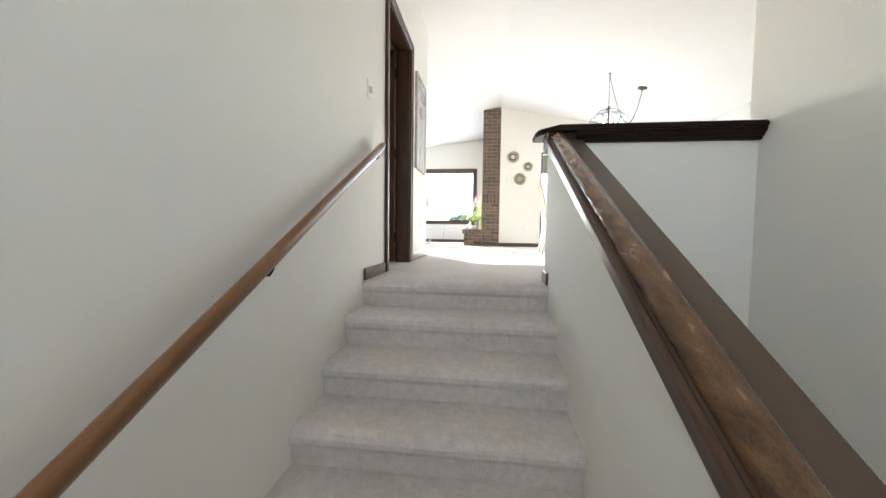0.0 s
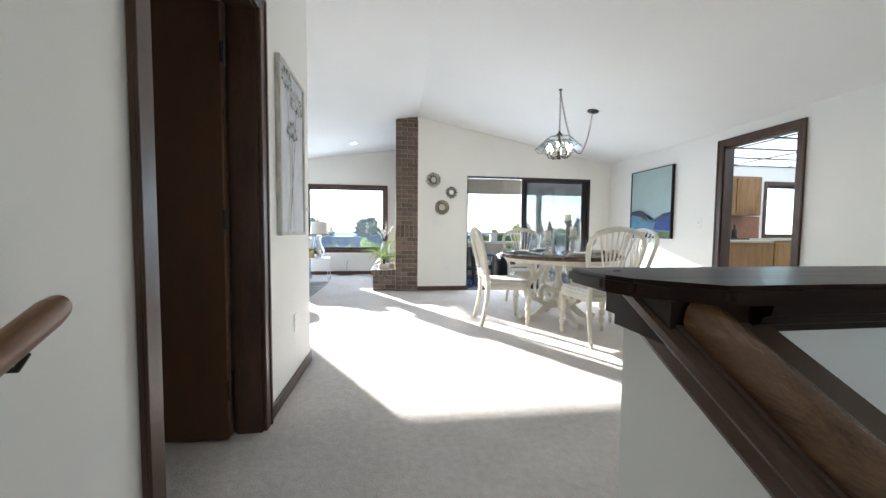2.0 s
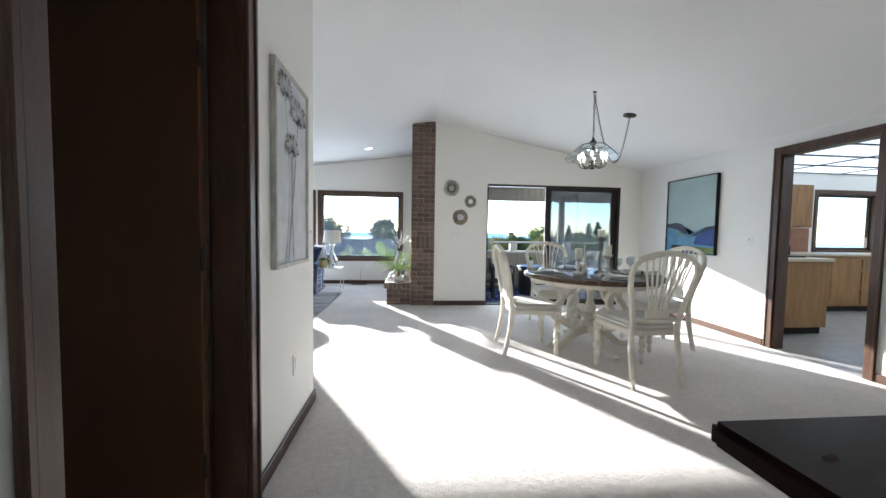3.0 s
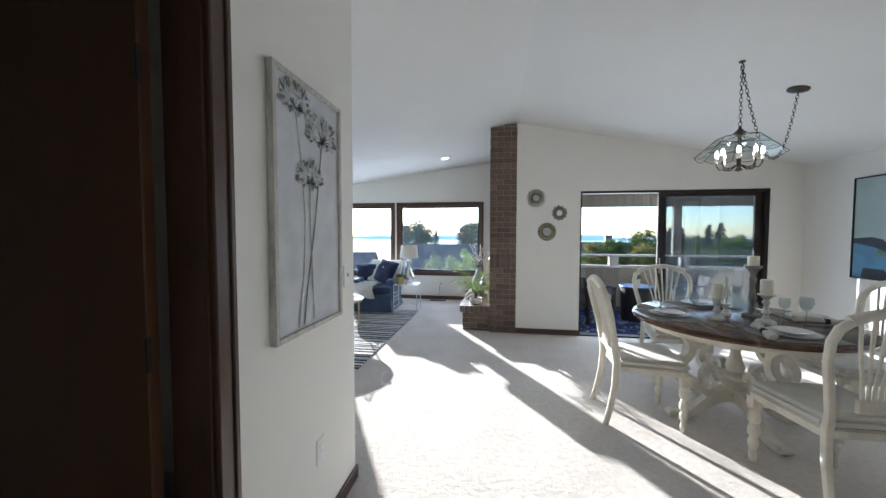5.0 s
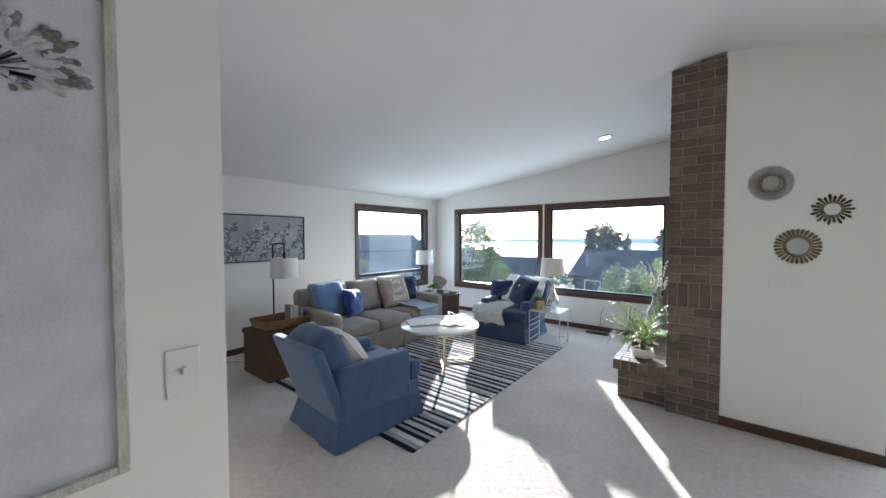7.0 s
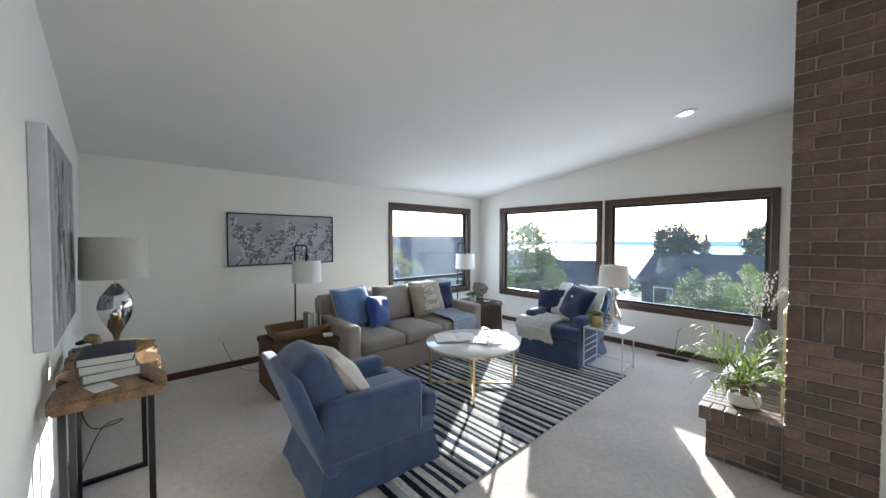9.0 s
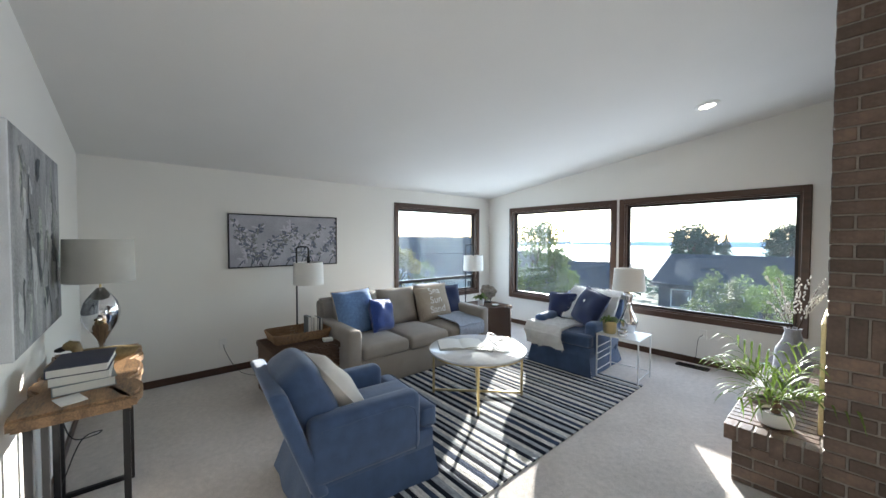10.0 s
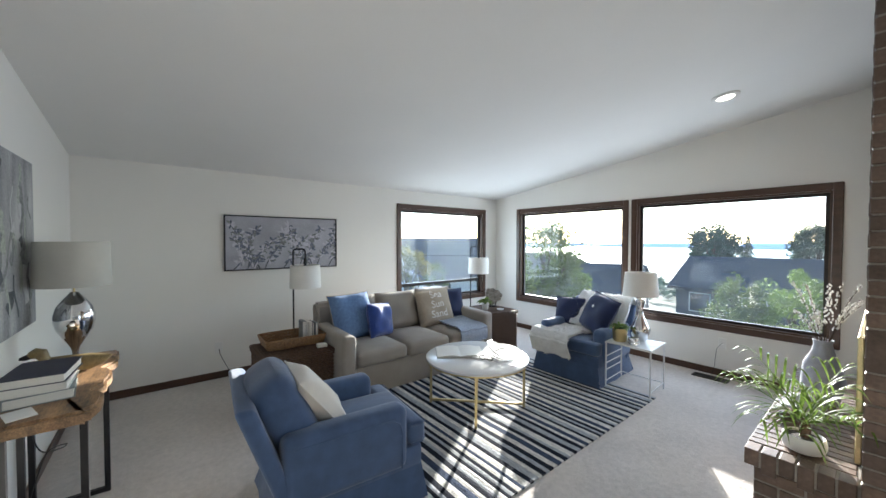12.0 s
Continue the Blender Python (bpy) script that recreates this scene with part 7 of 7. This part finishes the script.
# West run past x=0.82 is added, unseen, to keep sun off the east wall.
box(bm, 0.22, DX1, DY + 0.11, DY + 0.14, 1.90, 2.75)
part("backing", bm, M_SIDING, fa)
bd = bmesh.new()
box(bd, -0.066, 0.066, 0, 0.018, 1.90, 2.75)
bme = mesh_of(bd, "board", M_SIDING)
for k in range(60):
    ob = new("board", bme)
    ob.parent = fa
    ob.location = (0.32 + 0.145 * k, DY + 0.09, 0)
bm = bmesh.new()
box(bm, 0.82, DX1, YC + 0.13, DY + 0.09, 2.44, 2.50)
structure("soffit", bm, M_SIDING, "beige boarded deck soffit")
for x in (3.90, 7.4):
    part("deck_post", soft_box(x - 0.07, x + 0.07, DY + 0.0, DY + 0.085, 0.976, 1.95, 0.004, 1), M_SIDING, dw)
M_RATTANB = mat("black_rattan", (0.014, 0.013, 0.015), 0.55, var=0.3, scale=60, bump=0.9, bscale=90, bdist=0.006)
M_BLUEP = mat("blue_resin", (0.05, 0.085, 0.20), 0.35, var=0.2, scale=10)
oc = thing("patio_chair", "black wicker patio chair with white seat cushion", "patio chair", pose(2.02, 9.28, -0.042, 0, 0, -62))
part("seat", soft_box(-0.28, 0.28, -0.27, 0.27, 0.28, 0.36, 0.02, 2), M_RATTANB, oc)
part("cushion", puff(-0.25, 0.25, -0.24, 0.26, 0.36, 0.45, 0.03, 0.02), M_POT, oc, "white seat cushion", smooth=True)
bm = bmesh.new()
prism(bm, [(-0.27, 0.30), (-0.22, 0.30), (-0.30, 0.74), (-0.35, 0.74)], "x", -0.28, 0.28)
part("backrest", bm, M_RATTANB, oc)
for s in (-1, 1):
    bm = bmesh.new()
    tube(bm, [(s * 0.30, -0.30, 0.60), (s * 0.31, -0.05, 0.60), (s * 0.31, 0.18, 0.575), (s * 0.305, 0.27, 0.55)], [0.026, 0.03, 0.032, 0.026], 10, 0.5)
    part("armrest", bm, M_BLUEP, oc, "sunlit dark armrest", smooth=True)
    for y in (-0.25, 0.24):
        part("leg", soft_box(s * 0.30 - 0.025, s * 0.30 + 0.025, y - 0.025, y + 0.025, 0, 0.57 if y > 0 else 0.60, 0.006, 1), M_RATTANB, oc)
ot = thing("patio_table", "round blue-topped patio table with black skirt", "patio table", pose(2.82, 9.42, -0.042))
bm = bmesh.new()
lathe(bm, [(0.0, 0.545), (0.27, 0.545), (0.275, 0.555), (0.27, 0.565), (0.0, 0.565)], 40)
part("tabletop", bm, M_BLUEP, ot, "glossy blue top", smooth=True)
bm = bmesh.new()
lathe(bm, [(0.0, 0), (0.24, 0), (0.24, 0.20), (0.255, 0.545), (0.0, 0.545)], 32)
part("skirt", bm, M_RATTANB, ot, smooth=True)
pot_plant("potted_plant", "bright green plant in a square-looking white pot", pose(2.80, 9.40, 0.5245), [(0.0, 0), (0.048, 0), (0.05, 0.01), (0.055, 0.10), (0.05, 0.103), (0.048, 0.095)], M_POT, rosette(9, 30, 0.15, 0.10, 0.16, 0.03))
oc2 = copy_thing(oc, pose(3.55, 9.55, -0.042, 0, 0, 75))

M_RUGO = mat("outdoor_rug", (0.42, 0.45, 0.52), 0.95, var=0.3, scale=14, bump=0.4, bscale=150)
M_RUGB = mat("outdoor_rug_blue", (0.02, 0.05, 0.22), 0.95, var=0.3, scale=20, bump=0.4, bscale=150)
orug = thing("outdoor_rug", "blue and white swirled outdoor rug on the deck", "rug", pose(2.75, 9.27, -0.0425))
part("field", soft_box(-1.15, 1.15, -0.82, 0.82, 0, 0.006, 0.002, 1), M_RUGB, orug)
q = random.Random(77)
bm = bmesh.new()
for i in range(170):
    x, y = q.uniform(-1.08, 1.08), q.uniform(-0.74, 0.74)
    r, a0 = q.uniform(0.03, 0.09), q.uniform(0, 6.28)
    prev = None
    for k in range(9):
        a = a0 + k * 0.5
        w = 0.012 * math.sin(math.pi * (k + 0.5) / 9) + 0.002
        c, s = math.cos(a), math.sin(a)
        cur = [bm.verts.new((max(-1.13, min(1.13, x + (r + t) * c)), max(-0.80, min(0.80, y + (r + t) * s)), 0.0075 + 0.00001 * i)) for t in (-w, w)]
        if prev:
            bm.faces.new((prev[0], prev[1], cur[1], cur[0]))
        prev = cur
tagged(part("pattern", bm, M_RUGO, orug, "pale swirls"), kind="stuff")

# ---- kitchen ----
KX0, KX1, KY0, KY1, KZ = XR + 0.12, 9.0, 4.0, 8.15, 2.28
M_VINYL = mat("kitchen_vinyl", (0.33, 0.31, 0.28), 0.35, var=0.2, scale=7, bump=0.15)
bm = bmesh.new()
box(bm, XR, KX1 + 0.12, KY0 - 0.12, KY1 + 0.12, -0.2, -0.004)
structure("floor_kitchen", bm, M_VINYL, "grey stone-look vinyl kitchen floor")
KWIN = (7.45, 8.60, 0.95, 1.93)
wall_x("wall_kitchen_north", KY1, KY1 + 0.12, XR + 0.12, KX1 + 0.12, -0.004, [KWIN], top=2.5)
wall_x("wall_kitchen_south", KY0 - 0.12, KY0, XR + 0.12, KX1 + 0.12, -0.004, top=2.5)
wall_y("wall_kitchen_east", KX1, KX1 + 0.12, KY0, KY1, -0.004, 2.5)
window("window_5", *KWIN, "x", KY1, -1, "kitchen sliding window with dark frame", mull=())
kc = thing("ceiling_kitchen", "luminous panel kitchen ceiling with dark metal strips", "ceiling", kind="structure")
M_PANEL = glow_mat("light_panel", (0.80, 0.88, 0.95), 0.25)
bm = bmesh.new()
box(bm, KX0, KX1, KY0, KY1, KZ + 0.02, KZ + 0.06)
for i in range(4):
    for j in range(7):
        x0, y0 = KX0 + i * 1.166, KY0 + j * 0.593
        box(bm, x0 + 0.02, x0 + 1.146, y0 + 0.02, y0 + 0.573, KZ + 0.004, KZ + 0.019)
part("light_panels", bm, M_PANEL, kc, "frosted lit panels")
bm = bmesh.new()
for j in range(8):
    box(bm, KX0, KX1, KY0 + j * 0.593 - 0.017, KY0 + j * 0.593 + 0.017, KZ - 0.01, KZ + 0.018)
for i in range(5):
    box(bm, KX0 + i * 1.166 - 0.015, KX0 + i * 1.166 + 0.015, KY0, KY1, KZ - 0.006, KZ + 0.016)
part("grid", bm, M_BRONZE, kc)


def cabinet(label, x0, x1, y0, y1, z0, z1, doors, kick=True, face="south"):
    """Framed oak cabinet with raised doors on its south or side face."""
    c = thing("kitchen_cabinet", label, "cabinet", group="oak kitchen cabinets")
    bm = bmesh.new()
    box(bm, x0, x1, y0, y1, z0 + (0.09 if kick else 0), z1)
    part("body", bm, M_OAK, c)
    if kick:
        bm = bmesh.new()
        box(bm, x0 + 0.01, x1 - 0.01, y0 + 0.05, y1, z0, z0 + 0.09)
        part("kickboard", bm, M_SOOT, c, "dark toe kick")
    for a, b, zz0, zz1 in doors:
        bm = bmesh.new()
        box(bm, a, b, y0 - 0.018, y0, zz0, zz1)
        bmesh.ops.bevel(bm, geom=bm.edges[:], offset=0.004, segments=1, affect="EDGES")
        d = part("door", bm, M_OAK, c)
        bm = bmesh.new()
        box(bm, a + 0.05, b - 0.05, y0 - 0.022, y0 - 0.018, zz0 + 0.05, zz1 - 0.05)
        part("raised_panel", bm, M_OAK, d)
    return c


cabinet("honey oak kitchen peninsula with flat end panel", 4.40, 5.42, 6.38, 7.0, 0, 0.88, [])
cabinet("honey oak base cabinets below the kitchen window", 6.3, 8.9, 7.55, 8.14, 0, 0.88, [(6.34, 6.9, 0.12, 0.84), (6.94, 7.5, 0.12, 0.84), (7.54, 7.95, 0.68, 0.84), (7.54, 7.95, 0.40, 0.64), (7.54, 7.95, 0.12, 0.36), (8.0, 8.5, 0.12, 0.84)])
cabinet("honey oak wall cabinet with paired doors", 5.9, 6.95, 7.82, 8.14, 1.33, 2.02, [(5.93, 6.41, 1.36, 1.99), (6.44, 6.92, 1.36, 1.99)], False)
cabinet("honey oak wall cabinet hung over the peninsula", 4.40, 5.02, 6.62, 6.98, 1.32, 2.26, [], False)
M_COUNTER = mat("laminate_counter", (0.50, 0.42, 0.30), 0.4, var=0.1, scale=20)
for nm, b in (("peninsula", (4.38, 5.46, 6.35, 7.03, 0.882, 0.92)), ("window", (6.28, 8.92, 7.52, 8.14, 0.882, 0.92))):
    solid("worktop", soft_box(*b, 0.006, 1), M_COUNTER, "beige laminate worktop over oak cabinets", "worktop")
M_SPLASH = mat("backsplash_clay", (0.30, 0.14, 0.08), 0.5, var=0.15, scale=10)
bm = bmesh.new()
box(bm, 5.5, 7.3, 8.13, 8.148, 0.92, 1.33)
structure("backsplash", bm, M_SPLASH, "terracotta coloured backsplash")
bm = bmesh.new()
lathe(bm, [(0.0, 0), (0.035, 0), (0.037, 0.01), (0.037, 0.12), (0.014, 0.16), (0.012, 0.2), (0.016, 0.205), (0.0, 0.21)], 18)
solid("bottle", bm, mat("dark_bottle", (0.03, 0.02, 0.012), 0.15, var=0.1, bump=0), "dark glass bottle on the kitchen worktop", "bottle", smooth=True, m=pose(5.28, 6.75, 0.921))
solid("tray", soft_box(-0.14, 0.14, -0.1, 0.1, 0, 0.02, 0.006, 1), M_BLACK, "black serving tray on the kitchen worktop", "tray", m=pose(5.14, 6.62, 0.921))

# ---- outdoors ----
M_GROUND = mat("lawn", (0.075, 0.095, 0.04), 0.95, var=0.35, scale=0.4, bump=0.6, bscale=9, bdist=0.1)
M_SEA = mat("sea", (0.10, 0.16, 0.20), 0.22, var=0.1, scale=0.004, bump=0.35, bscale=0.12, bdist=0.6)
# Distance haze is put into the shore's pale blue colour and glow.
M_FAR = glow_mat("far_shore_hazed", (0.34, 0.48, 0.66), 0.16)


def ground_z(x, y):
    return -3.05 - 0.095 * max(0.0, y - 12) - 0.03 * max(0.0, -x - 8)


bm = bmesh.new()
xs = [-1200, -700, -400, -200, -100, -60, -40, -25, -15, -8, 0, 8, 15, 25, 40, 60, 100, 200, 400, 700, 1200]
ys = [-300, -100, -40, -10, 4, 12, 16, 20, 26, 34, 44, 60, 90, 140, 220, 340, 500, 700]
gv = [[bm.verts.new((x, y, ground_z(max(x, -200), y))) for x in xs] for y in ys]
for j in range(len(ys) - 1):
    for i in range(len(xs) - 1):
        bm.faces.new((gv[j][i], gv[j][i + 1], gv[j + 1][i + 1], gv[j + 1][i]))
structure("ground", bm, M_GROUND, "green sloping hillside")
bm = bmesh.new()
vs_ = [bm.verts.new(p) for p in ((-4900, 560, -66), (4900, 560, -66), (4900, 4900, -66), (-4900, 4900, -66))]
bm.faces.new(vs_)
structure("water", bm, M_SEA, "bright open water")
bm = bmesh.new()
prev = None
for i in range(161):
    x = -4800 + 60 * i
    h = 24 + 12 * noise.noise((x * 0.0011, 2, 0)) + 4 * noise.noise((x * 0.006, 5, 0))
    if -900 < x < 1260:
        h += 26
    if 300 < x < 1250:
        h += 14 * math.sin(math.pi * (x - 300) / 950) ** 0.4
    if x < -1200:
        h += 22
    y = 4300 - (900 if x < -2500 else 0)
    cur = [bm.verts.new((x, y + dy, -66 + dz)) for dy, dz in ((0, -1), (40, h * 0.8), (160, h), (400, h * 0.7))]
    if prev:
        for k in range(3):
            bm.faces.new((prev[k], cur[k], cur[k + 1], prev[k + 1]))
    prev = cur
structure("backdrop", bm, M_FAR, "low far shore with blue haze in its glowing colour")

M_BARK = mat("bark", (0.085, 0.06, 0.042), 0.95, var=0.3, scale=12, bump=0.8)
LEAFM = [leaf_mat("foliage_" + n, c, rough=0.6, var=0.35, scale=1.2, bump=0, spec=0.12, through=0.2 if n == "deep" else 0.4) for n, c in (("olive", (0.11, 0.15, 0.04)), ("deep", (0.035, 0.072, 0.040)), ("bright", (0.20, 0.28, 0.06)), ("autumn", (0.19, 0.17, 0.05)))]


def leaf_quads(bm, c, r, n, size, q, squash=0.8):
    """Many small bent leaves in an uneven clump."""
    for _ in range(n):
        d = Vector((q.gauss(0, 1), q.gauss(0, 1), q.gauss(0, 1)))
        p = c + d.normalized() * r * (q.random() ** 0.4) * Vector((1, 1, squash)).length / 1.6 * (0.75 + 0.35 * noise.noise(d.normalized() * 2 + c))
        u = Vector((q.gauss(0, 1), q.gauss(0, 1), q.gauss(0, 0.6))).normalized() * size * q.uniform(0.6, 1.3)
        v = u.orthogonal().normalized() * u.length * 0.45
        a = [bm.verts.new(p + w) for w in (-u, v, u, -v)]
        bm.faces.new((a[0], a[1], a[2]))
        bm.faces.new((a[0], a[2], a[3]))


def tree(x, y, top, r, leaf, seed, label, name="tree", leaf_size=0.11, n=70):
    q = random.Random(seed)
    g = ground_z(x, y)
    t = thing(name, label, name, pose(x, y, g))
    H = top - g
    r = r * 0.74
    cz = H - r * 1.25
    bm = bmesh.new()
    tube(bm, [(0, 0, -0.2), (0.05, 0.02, cz * 0.4), (-0.04, 0.03, cz * 0.8), (0.02, 0, cz)], [0.09 * r + 0.05, 0.07 * r + 0.04, 0.05 * r + 0.03, 0.02 * r + 0.015], 9)
    tk_ = part("trunk", bm, M_BARK, t, smooth=True)
    crown = bmesh.new()
    clumps = 40
    for i in range(clumps):
        a, e = q.uniform(0, 6.28), q.uniform(-1.7 if name == "shrub" else -0.75, 1.0)
        k = math.sqrt(max(0.0, 1 - min(0.0, e + 0.7) ** 2 - max(0.0, e) ** 2)) * q.uniform(0.55, 1.0)
        c = Vector((r * k * math.cos(a), r * k * math.sin(a), cz + r * 0.95 * e * q.uniform(0.75, 1.0) if i else cz))
        if i % 4 == 0:
            bm = bmesh.new()
            tube(bm, [(0, 0, cz * 0.6), (c.x * 0.5, c.y * 0.5, (cz * 0.7 + c.z) / 2), tuple(c)], [0.03 * r + 0.015, 0.02 * r + 0.01, 0.008], 6)
            part("limb", bm, M_BARK, tk_, smooth=True)
        leaf_quads(crown, c, r * q.uniform(0.34, 0.52), int(n * 1.5), leaf_size * (0.55 + 0.22 * r), q)
    tagged(part("crown", crown, leaf, t), kind="stuff")
    return t


def conifer(x, y, top, r, seed, label):
    q = random.Random(seed)
    g = ground_z(x, y)
    t = thing("conifer", label, "tree", pose(x, y, g))
    H = top - g
    bm = bmesh.new()
    tube(bm, [(0, 0, -0.2), (0, 0, H * 0.5), (0, 0, H)], [0.12, 0.08, 0.01], 8)
    part("trunk", bm, M_BARK, t, smooth=True)
    bm = bmesh.new()
    z = H * 0.25
    while z < H:
        f = (H - z) / (H * 0.75)
        for k in range(7):
            a = q.uniform(0, 6.28)
            L = r * f * q.uniform(0.5, 1.1) + 0.04
            for j in range(16):
                s = (j + 1) / 16
                p = Vector((L * s * math.cos(a), L * s * math.sin(a), z - 0.38 * L * s * s))
                leaf_quads(bm, p, 0.05 + 0.08 * r * f * (1 - s), 4, 0.075, q)
        z += 0.17
    tagged(part("bough_mass", bm, LEAFM[1], t), kind="stuff")


tree(-7.0, 16.2, 2.50, 1.9, LEAFM[0], 1, "tall olive-green garden tree by the window", n=110, leaf_size=0.075)
tree(-5.9, 16.6, 0.55, 0.7, LEAFM[2], 2, "light green garden shrub", "shrub", 0.06)
tree(-13.0, 60.0, 4.2, 3.7, LEAFM[1], 3, "dark broad-leaved tree beyond the roof", leaf_size=0.19, n=80)
conifer(-9.6, 60.0, 2.3, 2.6, 4, "small dark conifer beyond the roof")
tree(-3.6, 58.0, 3.5, 2.9, LEAFM[1], 5, "dark round-headed tree beyond the roof", leaf_size=0.19, n=80)
tree(-2.75, 21.5, 0.38, 1.15, LEAFM[0], 6, "rounded green garden shrub below the window", "shrub", 0.06, 110)
tree(-1.25, 21.5, 0.78, 1.2, LEAFM[2], 7, "bright green garden shrub below the window", "shrub", 0.06, 110)
tree(0.4, 22.5, 0.70, 1.0, LEAFM[2], 8, "bright green garden shrub beside the deck", "shrub", 0.06, 110)
tree(-19.0, 18.2, 1.45, 1.9, LEAFM[3], 9, "yellowing garden tree west of the house", leaf_size=0.08, n=100)
tree(-21.5, 22.5, -0.1, 1.2, LEAFM[0], 10, "green garden shrub west of the house", "shrub", 0.07)
for i, (x, y, top, r, lf_) in enumerate(((4.6, 25, 0.55, 1.2, 2), (6.2, 26, 0.65, 1.3, 3), (7.7, 27, 0.85, 1.3, 0), (9.2, 26, 1.45, 1.4, 0), (13.0, 28, 1.05, 1.5, 1), (15.2, 28, 1.15, 1.6, 0), (17.8, 29, 1.2, 1.7, 1), (20.5, 29, 1.15, 1.6, 0), (23.5, 30, 1.2, 1.8, 3), (27, 30, 1.2, 1.8, 0))):
    tree(x, y, top + 0.4, r, LEAFM[lf_], 40 + i, "leafy tree in the hedge line below the deck", leaf_size=0.085, n=90)
conifer(11.0, 27, 1.8, 2.0, 60, "pointed dark conifer below the deck")
conifer(13.2, 27, 1.9, 2.1, 61, "pointed dark conifer below the deck")
for x, y, top, r, k in ((12.4, 28.5, 1.30, 2.3, 62), (14.4, 28, 1.65, 2.6, 63), (17.6, 29, 1.70, 2.6, 64)):
    conifer(x, y, top + 0.45, r, k, "broad dark conifer beyond the hedge trees")
for i, (x, y, top, r, k) in enumerate(((8.6, 24.0, 0.60, 1.4, 3), (10.0, 24.5, 0.72, 1.4, 3), (11.4, 24.5, 0.95, 1.5, 2), (12.8, 24.0, 1.1, 1.6, 2), (14.4, 24.5, 1.3, 1.7, 2), (16.5, 25.0, 1.1, 1.7, 1), (18.6, 25.0, 1.0, 1.7, 0))):
    tree(x, y, top + 0.4, r, LEAFM[k], 80 + i, "dense leafy tree in the hedge line below the deck", leaf_size=0.08, n=90)
q = random.Random(91)
bm = bmesh.new()
for i in range(420):
    y = q.uniform(70, 420)
    x = q.uniform(-1.1, 1.1) * y
    leaf_quads(bm, Vector((x, y, ground_z(x, y) + q.uniform(1, 4))), q.uniform(2.5, 5), 26, 1.0, q)
solid("far_woods", bm, LEAFM[1], "distant dark woods on the hillside", "woods", kind="stuff")

M_SHING = mat("dark_shingles", (0.035, 0.038, 0.048), 0.9, var=0.3, scale=3, bump=0.6, bscale=14, bdist=0.05)
M_SHINGB = mat("brown_shingles", (0.10, 0.08, 0.065), 0.9, var=0.3, scale=3, bump=0.6, bscale=14, bdist=0.05)
M_HWALL = mat("house_siding", (0.085, 0.085, 0.095), 0.8, var=0.1, scale=3, bump=0.3, stretch=(1, 1, 9))
M_HWALLW = mat("house_siding_white", (0.55, 0.56, 0.57), 0.8, var=0.08, scale=3, bump=0.3, stretch=(1, 1, 9))
M_DGLASS = mat("dark_window_glass", (0.03, 0.04, 0.05), 0.1, var=0.05, bump=0)


def house(label, x, y, rz, w, d, eave, ridge, roof, wallm, chimney=0.0):
    """Gabled neighbour; ridge along local x, heights in world z."""
    g = ground_z(x, y) - 0.5
    h = thing("house", label, "house", pose(x, y, g, 0, 0, rz))
    e, r = eave - g, ridge - g
    bm = bmesh.new()
    prism(bm, [(-d / 2, 0), (d / 2, 0), (d / 2, e), (0, r - 0.12), (-d / 2, e)], "x", -w / 2, w / 2)
    part("wall", bm, wallm, h)
    bm = bmesh.new()
    s = (r - e) / (d / 2)
    o = 0.5
    prism(bm, [(-d / 2 - o, e - s * o), (0, r), (d / 2 + o, e - s * o), (d / 2 + o, e - s * o + 0.2), (0, r + 0.2), (-d / 2 - o, e - s * o + 0.2)], "x", -w / 2 - 0.4, w / 2 + 0.4)
    rf = part("roof", bm, roof, h)
    if chimney:
        bm = bmesh.new()
        box(bm, w * 0.2 - 0.35, w * 0.2 + 0.35, -0.3, 0.3, r - 0.5, r + chimney)
        box(bm, w * 0.2 - 0.42, w * 0.2 + 0.42, -0.37, 0.37, r + chimney, r + chimney + 0.1)
        part("chimney", bm, M_BRICK, rf)
    n = max(2, int(w / 2.6))
    for k in range(n):
        cx = -w / 2 + (k + 0.5) * w / n
        for z in ([e - 1.6] if e < 4.2 else [e - 1.6, e - 4.2]):
            bm = bmesh.new()
            box(bm, cx - 0.62, cx + 0.62, -d / 2 - 0.05, -d / 2 - 0.002, z - 0.1, z + 1.2)
            wn_ = part("window", bm, M_RAILW, h, "white window frame")
            bm = bmesh.new()
            box(bm, cx - 0.55, cx + 0.55, -d / 2 - 0.06, -d / 2 - 0.052, z - 0.03, z + 1.13)
            part("pane", bm, M_DGLASS, wn_)
    return h


house("neighbouring house with a long dark shingle roof", -1.6, 38, 0, 14, 8, -1.6, 0.14, M_SHING, M_HWALL, 0.35)
house("neighbouring house with a dark gabled roof", -12.6, 30, 12, 6, 7, -2.0, -0.30, M_SHING, M_HWALL)
house("neighbouring house with brown shingle roof", -19.5, 33, -20, 9, 8, -1.6, 0.15, M_SHINGB, M_HWALL, 0.4)
house("pale two-storey neighbouring house with grey roof", -34, 33, 62, 12, 9, -0.1, 1.6, M_SHING, M_HWALLW)
house("pale neighbouring house with a dark roof", -24, 27, 60, 7, 6, -1.6, -0.1, M_SHING, M_HWALLW)
house("neighbouring house roof with a brick chimney", 10.5, 46, 0, 12, 8, -1.4, 0.25, M_SHINGB, M_HWALL, 0.9)
bm = bmesh.new()
prism(bm, [(-6, 13.5), (4, 13.5), (5, 20.0), (-4.8, 20.5)], "z", -3.9, -3.02)
structure("pavement", bm, mat("patio_concrete", (0.34, 0.33, 0.31), 0.85, var=0.15, scale=1.5, bump=0.3), "pale concrete patio below the window")
